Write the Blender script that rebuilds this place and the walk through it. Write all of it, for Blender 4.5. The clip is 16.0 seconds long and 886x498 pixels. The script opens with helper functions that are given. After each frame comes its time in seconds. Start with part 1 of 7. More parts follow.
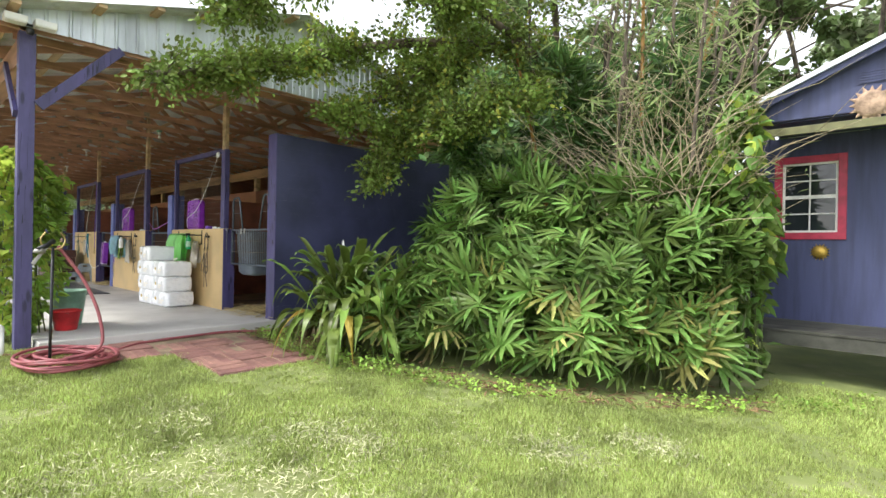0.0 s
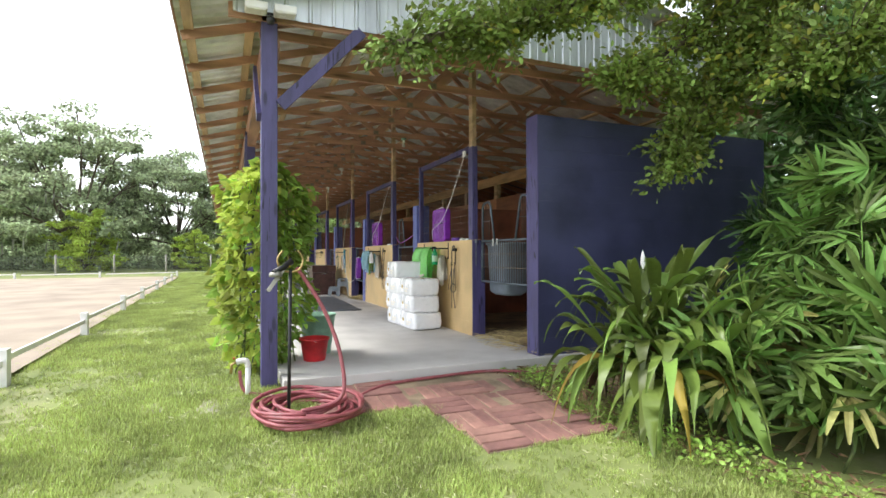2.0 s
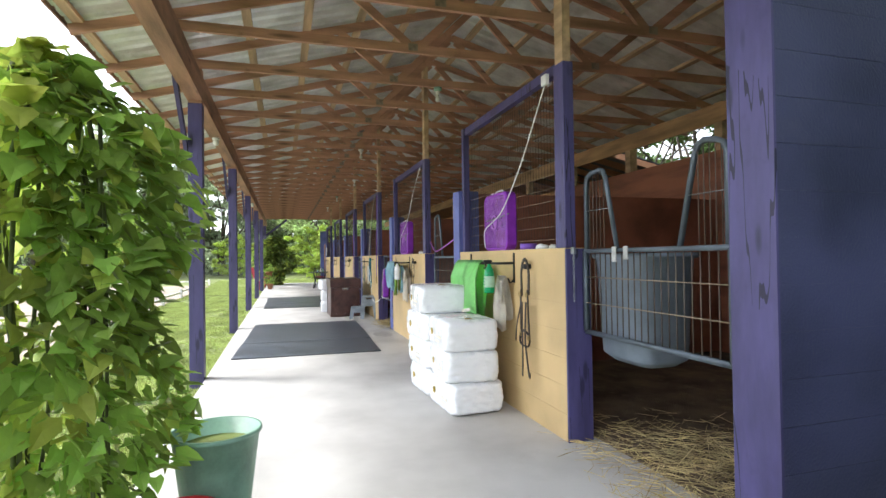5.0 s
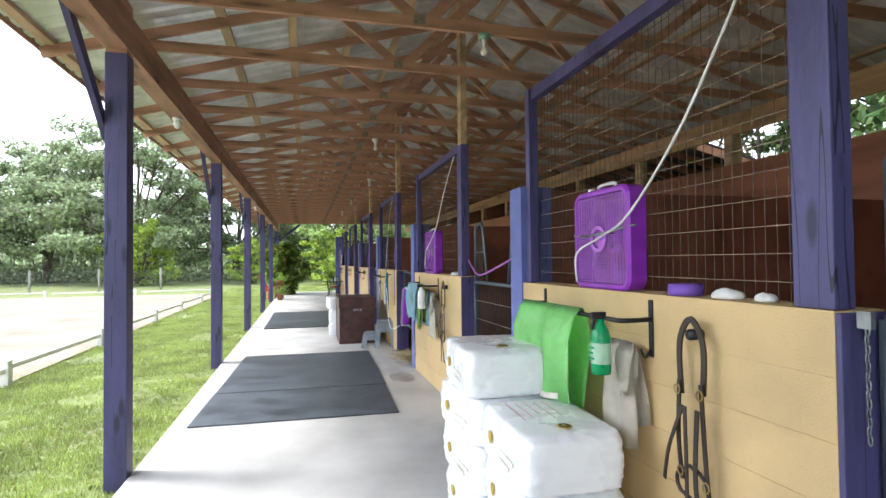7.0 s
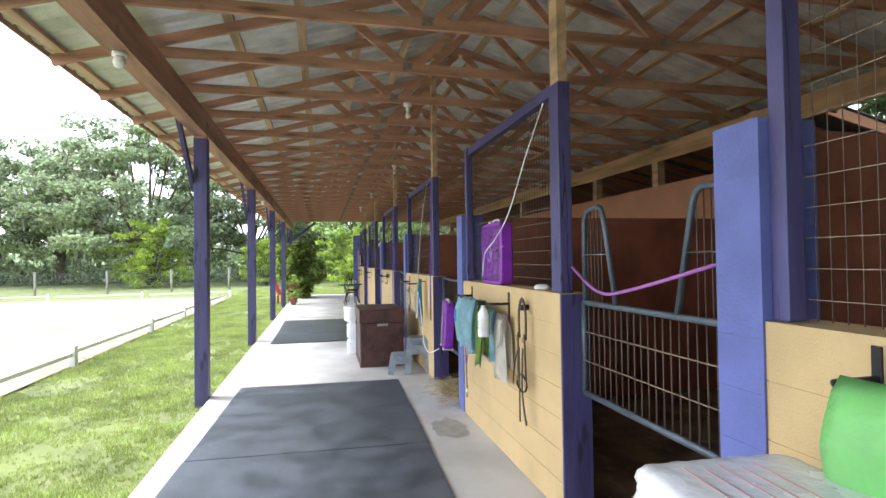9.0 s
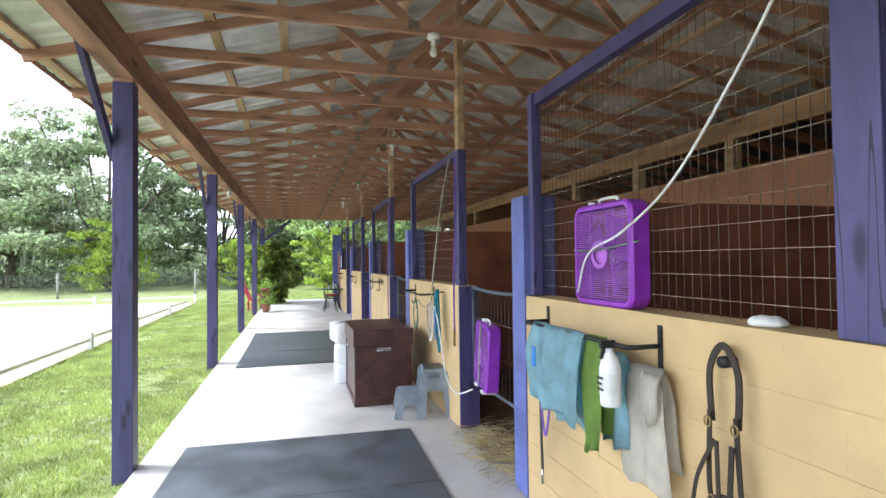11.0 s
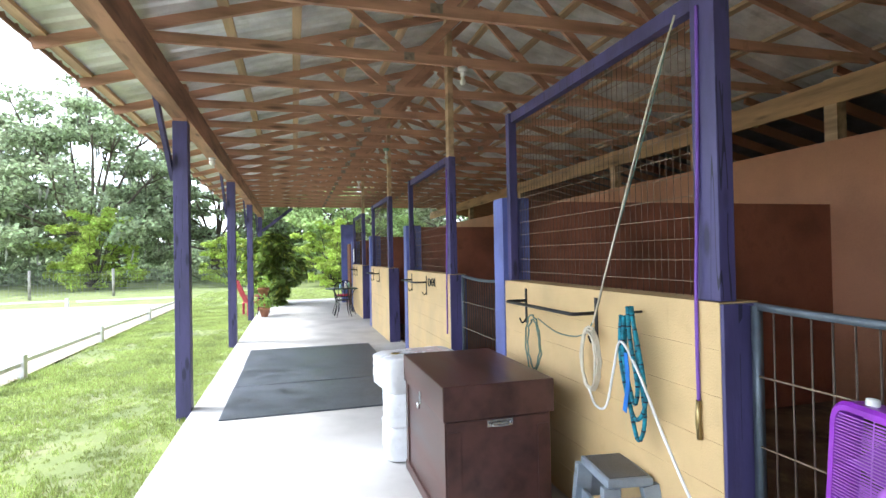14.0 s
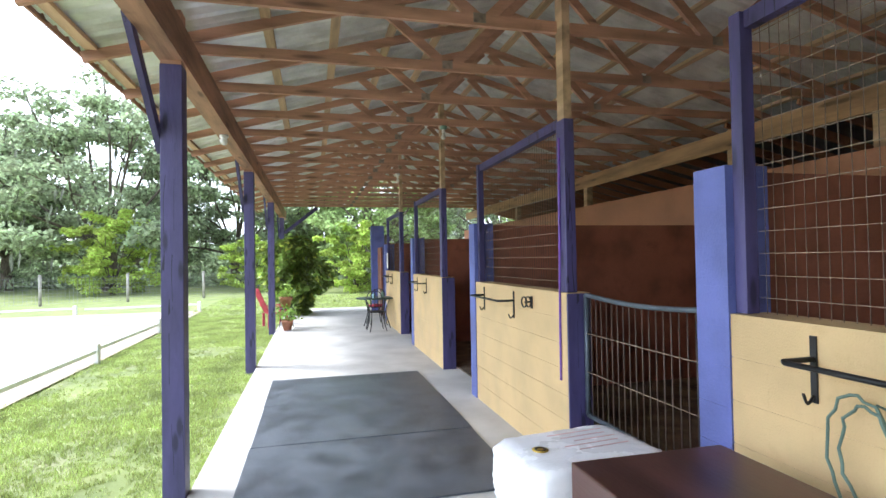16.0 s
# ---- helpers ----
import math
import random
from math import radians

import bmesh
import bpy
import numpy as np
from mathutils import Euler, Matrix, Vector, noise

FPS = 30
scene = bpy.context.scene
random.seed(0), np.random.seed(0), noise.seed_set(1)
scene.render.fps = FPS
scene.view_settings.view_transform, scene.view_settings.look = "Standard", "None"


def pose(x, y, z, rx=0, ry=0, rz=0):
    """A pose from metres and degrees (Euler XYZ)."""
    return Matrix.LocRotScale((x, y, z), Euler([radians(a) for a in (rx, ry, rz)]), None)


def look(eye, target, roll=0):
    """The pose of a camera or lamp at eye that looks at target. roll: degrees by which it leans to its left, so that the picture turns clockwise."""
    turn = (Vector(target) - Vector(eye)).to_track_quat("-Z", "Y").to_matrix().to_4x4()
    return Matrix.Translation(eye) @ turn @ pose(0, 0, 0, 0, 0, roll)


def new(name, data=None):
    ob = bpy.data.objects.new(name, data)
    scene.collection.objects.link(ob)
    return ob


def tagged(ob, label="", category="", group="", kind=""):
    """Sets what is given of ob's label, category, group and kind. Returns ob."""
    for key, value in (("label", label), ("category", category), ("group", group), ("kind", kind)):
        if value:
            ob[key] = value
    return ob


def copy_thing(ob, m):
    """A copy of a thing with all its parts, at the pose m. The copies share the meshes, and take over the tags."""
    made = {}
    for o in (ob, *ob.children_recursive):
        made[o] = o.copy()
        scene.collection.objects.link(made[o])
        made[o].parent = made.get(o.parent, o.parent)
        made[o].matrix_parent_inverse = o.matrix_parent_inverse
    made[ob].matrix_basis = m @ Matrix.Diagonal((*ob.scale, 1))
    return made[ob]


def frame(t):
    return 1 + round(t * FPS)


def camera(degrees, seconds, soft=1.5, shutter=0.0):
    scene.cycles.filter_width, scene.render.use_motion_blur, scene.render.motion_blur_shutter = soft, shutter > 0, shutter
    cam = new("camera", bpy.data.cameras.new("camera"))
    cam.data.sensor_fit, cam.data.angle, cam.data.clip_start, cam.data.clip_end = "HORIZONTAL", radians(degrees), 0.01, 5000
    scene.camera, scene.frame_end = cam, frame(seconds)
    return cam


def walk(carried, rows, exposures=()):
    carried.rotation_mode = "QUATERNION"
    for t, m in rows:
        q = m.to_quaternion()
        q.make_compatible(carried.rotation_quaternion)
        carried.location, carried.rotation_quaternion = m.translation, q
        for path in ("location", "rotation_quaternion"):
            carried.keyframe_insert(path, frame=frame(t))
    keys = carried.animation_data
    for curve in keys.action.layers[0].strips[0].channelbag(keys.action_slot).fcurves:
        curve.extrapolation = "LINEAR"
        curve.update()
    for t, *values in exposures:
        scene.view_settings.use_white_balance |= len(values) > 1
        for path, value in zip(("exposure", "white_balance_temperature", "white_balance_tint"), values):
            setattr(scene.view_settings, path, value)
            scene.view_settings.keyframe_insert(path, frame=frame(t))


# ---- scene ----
cam = camera(80.1, 16.0)
PATH = [
    (0, (4.868, -0.893, 1.125), (3.496, 0.563, 1.121), 1.1),
    (0.5, (4.434, -0.815, 1.134), (2.89, 0.456, 1.128), 0.9),
    (1, (3.969, -0.663, 1.146), (2.284, 0.413, 1.136), 0.4),
    (1.5, (3.442, -0.455, 1.157), (1.65, 0.434, 1.153), -0.1),
    (2, (2.844, -0.23, 1.169), (0.997, 0.536, 1.191), -0.2),
    (2.5, (2.24, 0.023, 1.182), (0.371, 0.733, 1.214), -0.4),
    (3, (1.65, 0.325, 1.21), (-0.241, 0.975, 1.242), -0.4),
    (3.5, (1.053, 0.584, 1.27), (-0.845, 1.212, 1.307), -0.7),
    (4, (0.48, 0.829, 1.307), (-1.424, 1.439, 1.349), -0.6),
    (4.2, (0.261, 0.9, 1.308), (-1.646, 1.501, 1.348), -0.7),
    (6.3, (-2.089, 1.435, 1.453), (-4.01, 1.99, 1.491), -0.7),
    (6.5, (-2.291, 1.473, 1.479), (-4.215, 2.018, 1.526), -0.8),
    (7, (-2.769, 1.529, 1.549), (-4.703, 2.037, 1.593), -0.6),
    (7.5, (-3.239, 1.545, 1.604), (-5.181, 2.023, 1.649), -0.7),
    (8, (-3.792, 1.58, 1.614), (-5.739, 2.038, 1.655), -0.8),
    (8.5, (-4.32, 1.581, 1.619), (-6.269, 2.03, 1.656), -0.9),
    (9, (-4.824, 1.603, 1.608), (-6.772, 2.051, 1.649), -0.8),
    (11.5, (-7.349, 1.485, 1.635), (-9.271, 2.039, 1.678), -0.8),
    (12, (-7.845, 1.436, 1.626), (-9.765, 1.994, 1.667), -0.9),
    (12.5, (-8.356, 1.388, 1.622), (-10.276, 1.945, 1.666), -1.0),
    (13, (-8.873, 1.355, 1.631), (-10.792, 1.916, 1.673), -0.9),
    (13.5, (-9.44, 1.367, 1.623), (-11.363, 1.915, 1.654), -1.0),
    (14, (-9.994, 1.354, 1.606), (-11.918, 1.899, 1.63), -1.1),
    (14.5, (-10.549, 1.303, 1.612), (-12.473, 1.851, 1.631), -1.1),
    (15, (-11.068, 1.281, 1.638), (-12.998, 1.804, 1.665), -0.9),
    (15.5, (-11.573, 1.265, 1.644), (-13.512, 1.753, 1.682), -0.7),
    (16, (-12.052, 1.177, 1.663), (-13.993, 1.656, 1.701), -1.0),
]
walk(cam, [(t, look(eye, target, roll)) for t, eye, target, roll in PATH], [(0, 1.6, 6500, 10), (2, 1.65, 6400, 10), (4, 1.9, 6250, 10), (7, 2.0, 6000, 10), (9, 2.12, 5950, 10), (12, 2.28, 5750, 10), (13.5, 2.36, 5750, 10), (16, 2.26, 5700, 10)])

# ---- light ----
SUN_EL, SUN_AZ = 52.0, 200.0
world = bpy.data.worlds.new("overcast_sky")
scene.world = world
world.use_nodes = True
wn, wl = world.node_tree.nodes, world.node_tree.links
sky = wn.new("ShaderNodeTexSky")
sky.sky_type, sky.sun_disc = "NISHITA", False
sky.sun_elevation, sky.sun_rotation = radians(SUN_EL), radians(SUN_AZ)
sky.dust_density, sky.air_density, sky.ozone_density = 1.5, 1.0, 1.0
pale = wn.new("ShaderNodeHueSaturation")
pale.inputs["Saturation"].default_value = 0.22
wl.new(sky.outputs[0], pale.inputs["Color"])
wl.new(pale.outputs[0], wn["Background"].inputs[0])
wn["Background"].inputs[1].default_value = 0.15
sun = new("sun", bpy.data.lights.new("sun", "SUN"))
sun.data.energy, sun.data.angle, sun.data.color = 1.0, radians(14), (1.0, 0.96, 0.88)
ea, aa = radians(SUN_EL), radians(SUN_AZ)
sun_way = Vector((math.sin(aa) * math.cos(ea), math.cos(aa) * math.cos(ea), math.sin(ea)))
sun.matrix_world = look(sun_way * 60, (0, 0, 0))


# ---- materials ----
def mat(name, color, rough=0.6, var=0.15, scale=6.0, bump=0.0, bscale=60.0, metal=0.0, stretch=(1, 1, 1), dark=None, spots=0.0,
        spot_color=(0.1, 0.08, 0.06), spot_scale=3.0, trans=0.0, rand=0.0, island=0.0, spec=0.5, alpha=1.0, sheen=0.0, cracks=None, knots=None):
    """A surface with broad stains, fine grain, bump and, if asked, blotches and differences between pieces."""
    m = bpy.data.materials.new(name)
    m.use_nodes = True
    n, l = m.node_tree.nodes, m.node_tree.links
    b = n["Principled BSDF"]
    tc, mp = n.new("ShaderNodeTexCoord"), n.new("ShaderNodeMapping")
    mp.inputs["Scale"].default_value = stretch
    l.new(tc.outputs["Object"], mp.inputs[0])
    big, fine = n.new("ShaderNodeTexNoise"), n.new("ShaderNodeTexNoise")
    big.inputs["Scale"].default_value, big.inputs["Detail"].default_value = scale, 5
    fine.inputs["Scale"].default_value, fine.inputs["Detail"].default_value = bscale, 6
    l.new(mp.outputs[0], big.inputs["Vector"]), l.new(mp.outputs[0], fine.inputs["Vector"])
    ramp = n.new("ShaderNodeMix")
    ramp.data_type = "RGBA"
    d = dark or tuple(c * (1 - 2.2 * var) for c in color)
    ramp.inputs["A"].default_value = (*[max(0, c) for c in d], 1)
    ramp.inputs["B"].default_value = (*[min(1, c * (1 + var)) for c in color], 1)
    add = n.new("ShaderNodeMath")
    add.operation = "MULTIPLY_ADD"
    add.inputs[1].default_value, add.inputs[2].default_value = 0.45, -0.22
    l.new(fine.outputs["Fac"], add.inputs[0])
    s = n.new("ShaderNodeMath")
    s.operation, s.use_clamp = "ADD", True
    mr = n.new("ShaderNodeMapRange")
    mr.inputs["From Min"].default_value, mr.inputs["From Max"].default_value = 0.3, 0.62
    l.new(big.outputs["Fac"], mr.inputs["Value"])
    l.new(mr.outputs[0], s.inputs[0]), l.new(add.outputs[0], s.inputs[1])
    l.new(s.outputs[0], ramp.inputs["Factor"])
    out = ramp.outputs["Result"]
    if spots:
        sp, cr, mx = n.new("ShaderNodeTexNoise"), n.new("ShaderNodeMapRange"), n.new("ShaderNodeMix")
        sp.inputs["Scale"].default_value, sp.inputs["Detail"].default_value, sp.inputs["Roughness"].default_value = spot_scale, 8, 0.65
        l.new(tc.outputs["Object"], sp.inputs["Vector"])
        cr.inputs["From Min"].default_value, cr.inputs["From Max"].default_value = 0.62 - 0.18 * spots, 0.74
        cr.inputs["To Max"].default_value = min(1.0, 0.5 + spots / 2)
        l.new(sp.outputs["Fac"], cr.inputs["Value"])
        mx.data_type = "RGBA"
        mx.inputs["B"].default_value = (*spot_color, 1)
        l.new(cr.outputs[0], mx.inputs["Factor"]), l.new(out, mx.inputs["A"])
        out = mx.outputs["Result"]
    if cracks:
        # long narrow drying checks along the grain
        cm, cn, ca = n.new("ShaderNodeMapping"), n.new("ShaderNodeTexNoise"), n.new("ShaderNodeMath")
        cm.inputs["Scale"].default_value = cracks
        l.new(tc.outputs["Object"], cm.inputs[0]), l.new(cm.outputs[0], cn.inputs["Vector"])
        cn.inputs["Scale"].default_value, cn.inputs["Detail"].default_value = 1.0, 2
        ca.operation, ca.inputs[1].default_value, ca.inputs[2].default_value = "COMPARE", 0.5, 0.008
        l.new(cn.outputs["Fac"], ca.inputs[0])
        br = n.new("ShaderNodeTexNoise")
        br.inputs["Scale"].default_value, br.inputs["Detail"].default_value = 2.2, 1
        l.new(tc.outputs["Object"], br.inputs["Vector"])
        gt, ml, mx = n.new("ShaderNodeMath"), n.new("ShaderNodeMath"), n.new("ShaderNodeMix")
        gt.operation, gt.inputs[1].default_value = "GREATER_THAN", 0.5
        ml.operation = "MULTIPLY"
        l.new(br.outputs["Fac"], gt.inputs[0]), l.new(gt.outputs[0], ml.inputs[0]), l.new(ca.outputs[0], ml.inputs[1])
        mx.data_type = "RGBA"
        mx.inputs["B"].default_value = (*[c * 0.25 for c in color], 1)
        l.new(ml.outputs[0], mx.inputs["Factor"]), l.new(out, mx.inputs["A"])
        out = mx.outputs["Result"]
    if knots:
        km, kv, kr, mx = n.new("ShaderNodeMapping"), n.new("ShaderNodeTexVoronoi"), n.new("ShaderNodeMapRange"), n.new("ShaderNodeMix")
        km.inputs["Scale"].default_value = knots
        l.new(tc.outputs["Object"], km.inputs[0]), l.new(km.outputs[0], kv.inputs["Vector"])
        kv.inputs["Scale"].default_value = 1.0
        kr.inputs["From Min"].default_value, kr.inputs["From Max"].default_value = 0.2, 0.1
        kr.inputs["To Max"].default_value = 0.85
        l.new(kv.outputs["Distance"], kr.inputs["Value"])
        mx.data_type = "RGBA"
        mx.inputs["B"].default_value = (*[c * 0.28 for c in color], 1)
        l.new(kr.outputs[0], mx.inputs["Factor"]), l.new(out, mx.inputs["A"])
        out = mx.outputs["Result"]
    if rand or island:
        hs, mr2 = n.new("ShaderNodeHueSaturation"), n.new("ShaderNodeMapRange")
        amount = rand or island
        mr2.inputs["To Min"].default_value, mr2.inputs["To Max"].default_value = 1 - amount, 1 + amount
        if rand:
            src = n.new("ShaderNodeObjectInfo").outputs["Random"]
        else:
            src = n.new("ShaderNodeNewGeometry").outputs["Random Per Island"]
        l.new(src, mr2.inputs["Value"]), l.new(mr2.outputs[0], hs.inputs["Value"]), l.new(out, hs.inputs["Color"])
        hu = n.new("ShaderNodeMapRange")
        hu.inputs["To Min"].default_value, hu.inputs["To Max"].default_value = 0.5 - amount * 0.045, 0.5 + amount * 0.03
        l.new(src, hu.inputs["Value"]), l.new(hu.outputs[0], hs.inputs["Hue"])
        out = hs.outputs[0]
    l.new(out, b.inputs["Base Color"])
    rr = n.new("ShaderNodeMapRange")
    rr.inputs["To Min"].default_value, rr.inputs["To Max"].default_value = max(0.03, rough - 0.12), min(1, rough + 0.12)
    l.new(big.outputs["Fac"], rr.inputs["Value"]), l.new(rr.outputs[0], b.inputs["Roughness"])
    b.inputs["Metallic"].default_value = metal
    b.inputs["Specular IOR Level"].default_value = spec
    if bump:
        bp = n.new("ShaderNodeBump")
        bp.inputs["Strength"].default_value, bp.inputs["Distance"].default_value = bump, 0.01
        l.new(fine.outputs["Fac"], bp.inputs["Height"]), l.new(bp.outputs[0], b.inputs["Normal"])
    if trans:
        t, mx = n.new("ShaderNodeBsdfTranslucent"), n.new("ShaderNodeMixShader")
        mx.inputs[0].default_value = trans
        l.new(out, t.inputs[0]), l.new(b.outputs[0], mx.inputs[1]), l.new(t.outputs[0], mx.inputs[2])
        l.new(mx.outputs[0], n["Material Output"].inputs[0])
    if alpha < 1:
        b.inputs["Alpha"].default_value = alpha
    return m


PURPLE = mat("purple_paint", (0.072, 0.063, 0.17), 0.5, 0.18, 5, 0.25, 45, stretch=(1, 1, 0.25), spots=0.25, spot_color=(0.05, 0.042, 0.12), spot_scale=9, cracks=(9, 9, 0.5), knots=(8, 8, 2.2))
BLUE = mat("blue_block_paint", (0.125, 0.15, 0.4), 0.55, 0.12, 3, 0.35, 90, spots=0.15, spot_color=(0.08, 0.08, 0.25), spot_scale=4)
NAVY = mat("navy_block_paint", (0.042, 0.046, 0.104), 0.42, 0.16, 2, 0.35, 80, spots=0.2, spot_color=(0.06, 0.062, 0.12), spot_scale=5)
YELLOW = mat("yellow_block_paint", (0.6, 0.43, 0.21), 0.55, 0.07, 2.5, 0.3, 120, spots=0.25, spot_color=(0.52, 0.36, 0.17), spot_scale=5)
BEAM_WOOD = mat("brown_header_wood", (0.36, 0.205, 0.13), 0.7, 0.22, 3, 0.3, 30, stretch=(0.35, 3, 3), spots=0.2, spot_color=(0.16, 0.09, 0.06), spot_scale=6, knots=(1.6, 7, 7))
WOOD = mat("bare_truss_wood", (0.55, 0.325, 0.21), 0.7, 0.18, 3, 0.3, 30, stretch=(3, 0.35, 3), island=0.28, spots=0.2, spot_color=(0.22, 0.12, 0.08), spot_scale=6, knots=(7, 1.1, 7))
PALE_WOOD = mat("pale_purlin_wood", (0.55, 0.4, 0.24), 0.7, 0.2, 3, 0.3, 30, stretch=(0.35, 3, 3), island=0.25)
BROWN = mat("brown_stained_boards", (0.25, 0.09, 0.052), 0.5, 0.2, 2, 0.2, 50, spots=0.3, spot_color=(0.09, 0.035, 0.02), spot_scale=2)
TAN_BOARD = mat("tan_stained_boards", (0.46, 0.225, 0.125), 0.55, 0.09, 1.2, 0.2, 50)
ROOF_METAL = mat("galvanised_roof_sheet", (0.74, 0.76, 0.76), 0.4, 0.12, 3, 0.05, 40, metal=0.35, spots=0.3, spot_color=(0.36, 0.36, 0.33), spot_scale=2)
SIDING = mat("galvanised_gable_siding", (0.6, 0.64, 0.68), 0.42, 0.14, 4, 0.06, 40, metal=0.5, stretch=(1, 1, 0.15), spots=0.25, spot_color=(0.42, 0.45, 0.48), spot_scale=8)
CONCRETE = mat("concrete", (0.52, 0.505, 0.48), 0.75, 0.1, 1.3, 0.25, 140, spots=0.3, spot_color=(0.42, 0.4, 0.37), spot_scale=1.6)
RUBBER = mat("black_rubber", (0.085, 0.097, 0.116), 0.38, 0.25, 3, 0.35, 220, spots=0.25, spot_color=(0.085, 0.082, 0.078), spot_scale=3)
GRASS_EARTH = mat("lawn_soil", (0.19, 0.225, 0.07), 0.95, 0.22, 1.6, 0.6, 40, dark=(0.15, 0.185, 0.06), spots=0.45, spot_color=(0.36, 0.33, 0.21), spot_scale=1.3)
BLADE = mat("grass_blades", (0.4, 0.48, 0.15), 0.6, 0.16, 1.6, trans=0.35, island=0.42)
SAND = mat("arena_sand", (0.37, 0.305, 0.235), 0.95, 0.12, 0.7, 0.5, 60, spots=0.2, spot_color=(0.33, 0.27, 0.21), spot_scale=1.5)
WHITE_PAINT = mat("white_paint", (0.78, 0.78, 0.76), 0.5, 0.05, 5)
WHITE_BAG = mat("white_plastic_film", (0.86, 0.87, 0.89), 0.27, 0.03, 4, 0.9, 11)
STEEL = mat("grey_gate_steel", (0.22, 0.24, 0.25), 0.4, 0.2, 9, metal=0.7)
BLACK = mat("black_iron", (0.02, 0.02, 0.022), 0.45, 0.2, 20, metal=0.3)
CHEST = mat("dark_walnut_plywood", (0.075, 0.032, 0.026), 0.35, 0.25, 2, 0.1, 40, stretch=(0.4, 3, 3))
STOOL = mat("slate_plastic", (0.25, 0.29, 0.33), 0.45, 0.12, 8)
FAN = mat("purple_plastic", (0.27, 0.035, 0.47), 0.35, 0.1, 8)
RED_PAINT = mat("red_trim_paint", (0.42, 0.03, 0.07), 0.5, 0.15, 8)
HOUSE = mat("blue_board_siding", (0.052, 0.062, 0.14), 0.6, 0.15, 4, 0.2, 60, stretch=(3, 3, 0.3))
BARK = mat("grey_bark", (0.13, 0.105, 0.08), 0.9, 0.3, 6, 0.8, 25, stretch=(2, 2, 0.5))
BRICK = mat("red_clay_paver", (0.27, 0.14, 0.115), 0.85, 0.18, 5, 0.5, 90, rand=0.18, spots=0.35, spot_color=(0.2, 0.13, 0.1), spot_scale=7)


# ---- mesh helpers ----
def box(bm, x0, x1, y0, y1, z0, z1, bevel=0.0):
    vs = [bm.verts.new(p) for p in ((x0, y0, z0), (x1, y0, z0), (x1, y1, z0), (x0, y1, z0), (x0, y0, z1), (x1, y0, z1), (x1, y1, z1), (x0, y1, z1))]
    fs = [bm.faces.new([vs[i] for i in q]) for q in ((3, 2, 1, 0), (4, 5, 6, 7), (0, 1, 5, 4), (1, 2, 6, 5), (2, 3, 7, 6), (3, 0, 4, 7))]
    if bevel:
        es = {e for f in fs for e in f.edges}
        bmesh.ops.bevel(bm, geom=list(es), offset=bevel, segments=2, profile=0.6, affect="EDGES")
    return bm


def beam(bm, p, q, w, h, up=(0, 0, 1)):
    """A squared timber from p to q, w across and h along up."""
    p, q = Vector(p), Vector(q)
    d = (q - p).normalized()
    side = d.cross(Vector(up)).normalized()
    u = side.cross(d).normalized()
    vs = [bm.verts.new(c + side * w * a / 2 + u * h * b / 2) for c in (p, q) for a, b in ((-1, -1), (1, -1), (1, 1), (-1, 1))]
    for f in ((0, 1, 2, 3), (7, 6, 5, 4), (0, 4, 5, 1), (1, 5, 6, 2), (2, 6, 7, 3), (3, 7, 4, 0)):
        bm.faces.new([vs[i] for i in f])
    return bm


def tube(bm, pts, r, seg=8, r1=None, close=False):
    """A round bar, rope or stem along pts, from radius r to r1."""
    pts = [Vector(p) for p in pts]
    rings, n, ref = [], len(pts), None
    for i, p in enumerate(pts):
        a, b = pts[(i - 1) % n if close else max(i - 1, 0)], pts[(i + 1) % n if close else min(i + 1, n - 1)]
        d = (b - a).normalized()
        if ref is None:
            ref = d.orthogonal().normalized()
        ref = (ref - d * ref.dot(d)).normalized()
        o = d.cross(ref)
        rad = r if r1 is None else r + (r1 - r) * i / max(1, n - 1)
        rings.append([bm.verts.new(p + (ref * math.cos(k * 2 * math.pi / seg) + o * math.sin(k * 2 * math.pi / seg)) * rad) for k in range(seg)])
    for i in range(n if close else n - 1):
        a, b = rings[i], rings[(i + 1) % n]
        for k in range(seg):
            f = bm.faces.new((a[k], a[(k + 1) % seg], b[(k + 1) % seg], b[k]))
            f.smooth = True
    if not close:
        bm.faces.new(rings[0][::-1]), bm.faces.new(rings[-1])
    return bm


def lathe(bm, profile, at=(0, 0, 0), seg=24, axis="z"):
    """A turned shape from (radius, height) pairs round an axis through at."""
    rings = []
    for r, h in profile:
        ring = []
        for k in range(seg):
            a = 2 * math.pi * k / seg
            c, s = max(r, 1e-4) * math.cos(a), max(r, 1e-4) * math.sin(a)
            v = {"z": (c, s, h), "y": (c, h, s), "x": (h, c, s)}[axis]
            ring.append(bm.verts.new(Vector(at) + Vector(v)))
        rings.append(ring)
    for a, b in zip(rings, rings[1:]):
        for k in range(seg):
            f = bm.faces.new((a[k], a[(k + 1) % seg], b[(k + 1) % seg], b[k]))
            f.smooth = True
    return bm


def part(name, bm, material, parent=None, label="", m=None):
    """Link a bmesh as one mesh object, under a thing or a part if one is given."""
    bmesh.ops.recalc_face_normals(bm, faces=bm.faces)
    me = bpy.data.meshes.new(name)
    bm.to_mesh(me)
    bm.free()
    me.materials.append(material)
    ob = new(name, me)
    if parent is not None:
        ob.parent = parent
    if m is not None:
        ob.matrix_basis = m
    if label:
        ob["label"] = label
    return ob


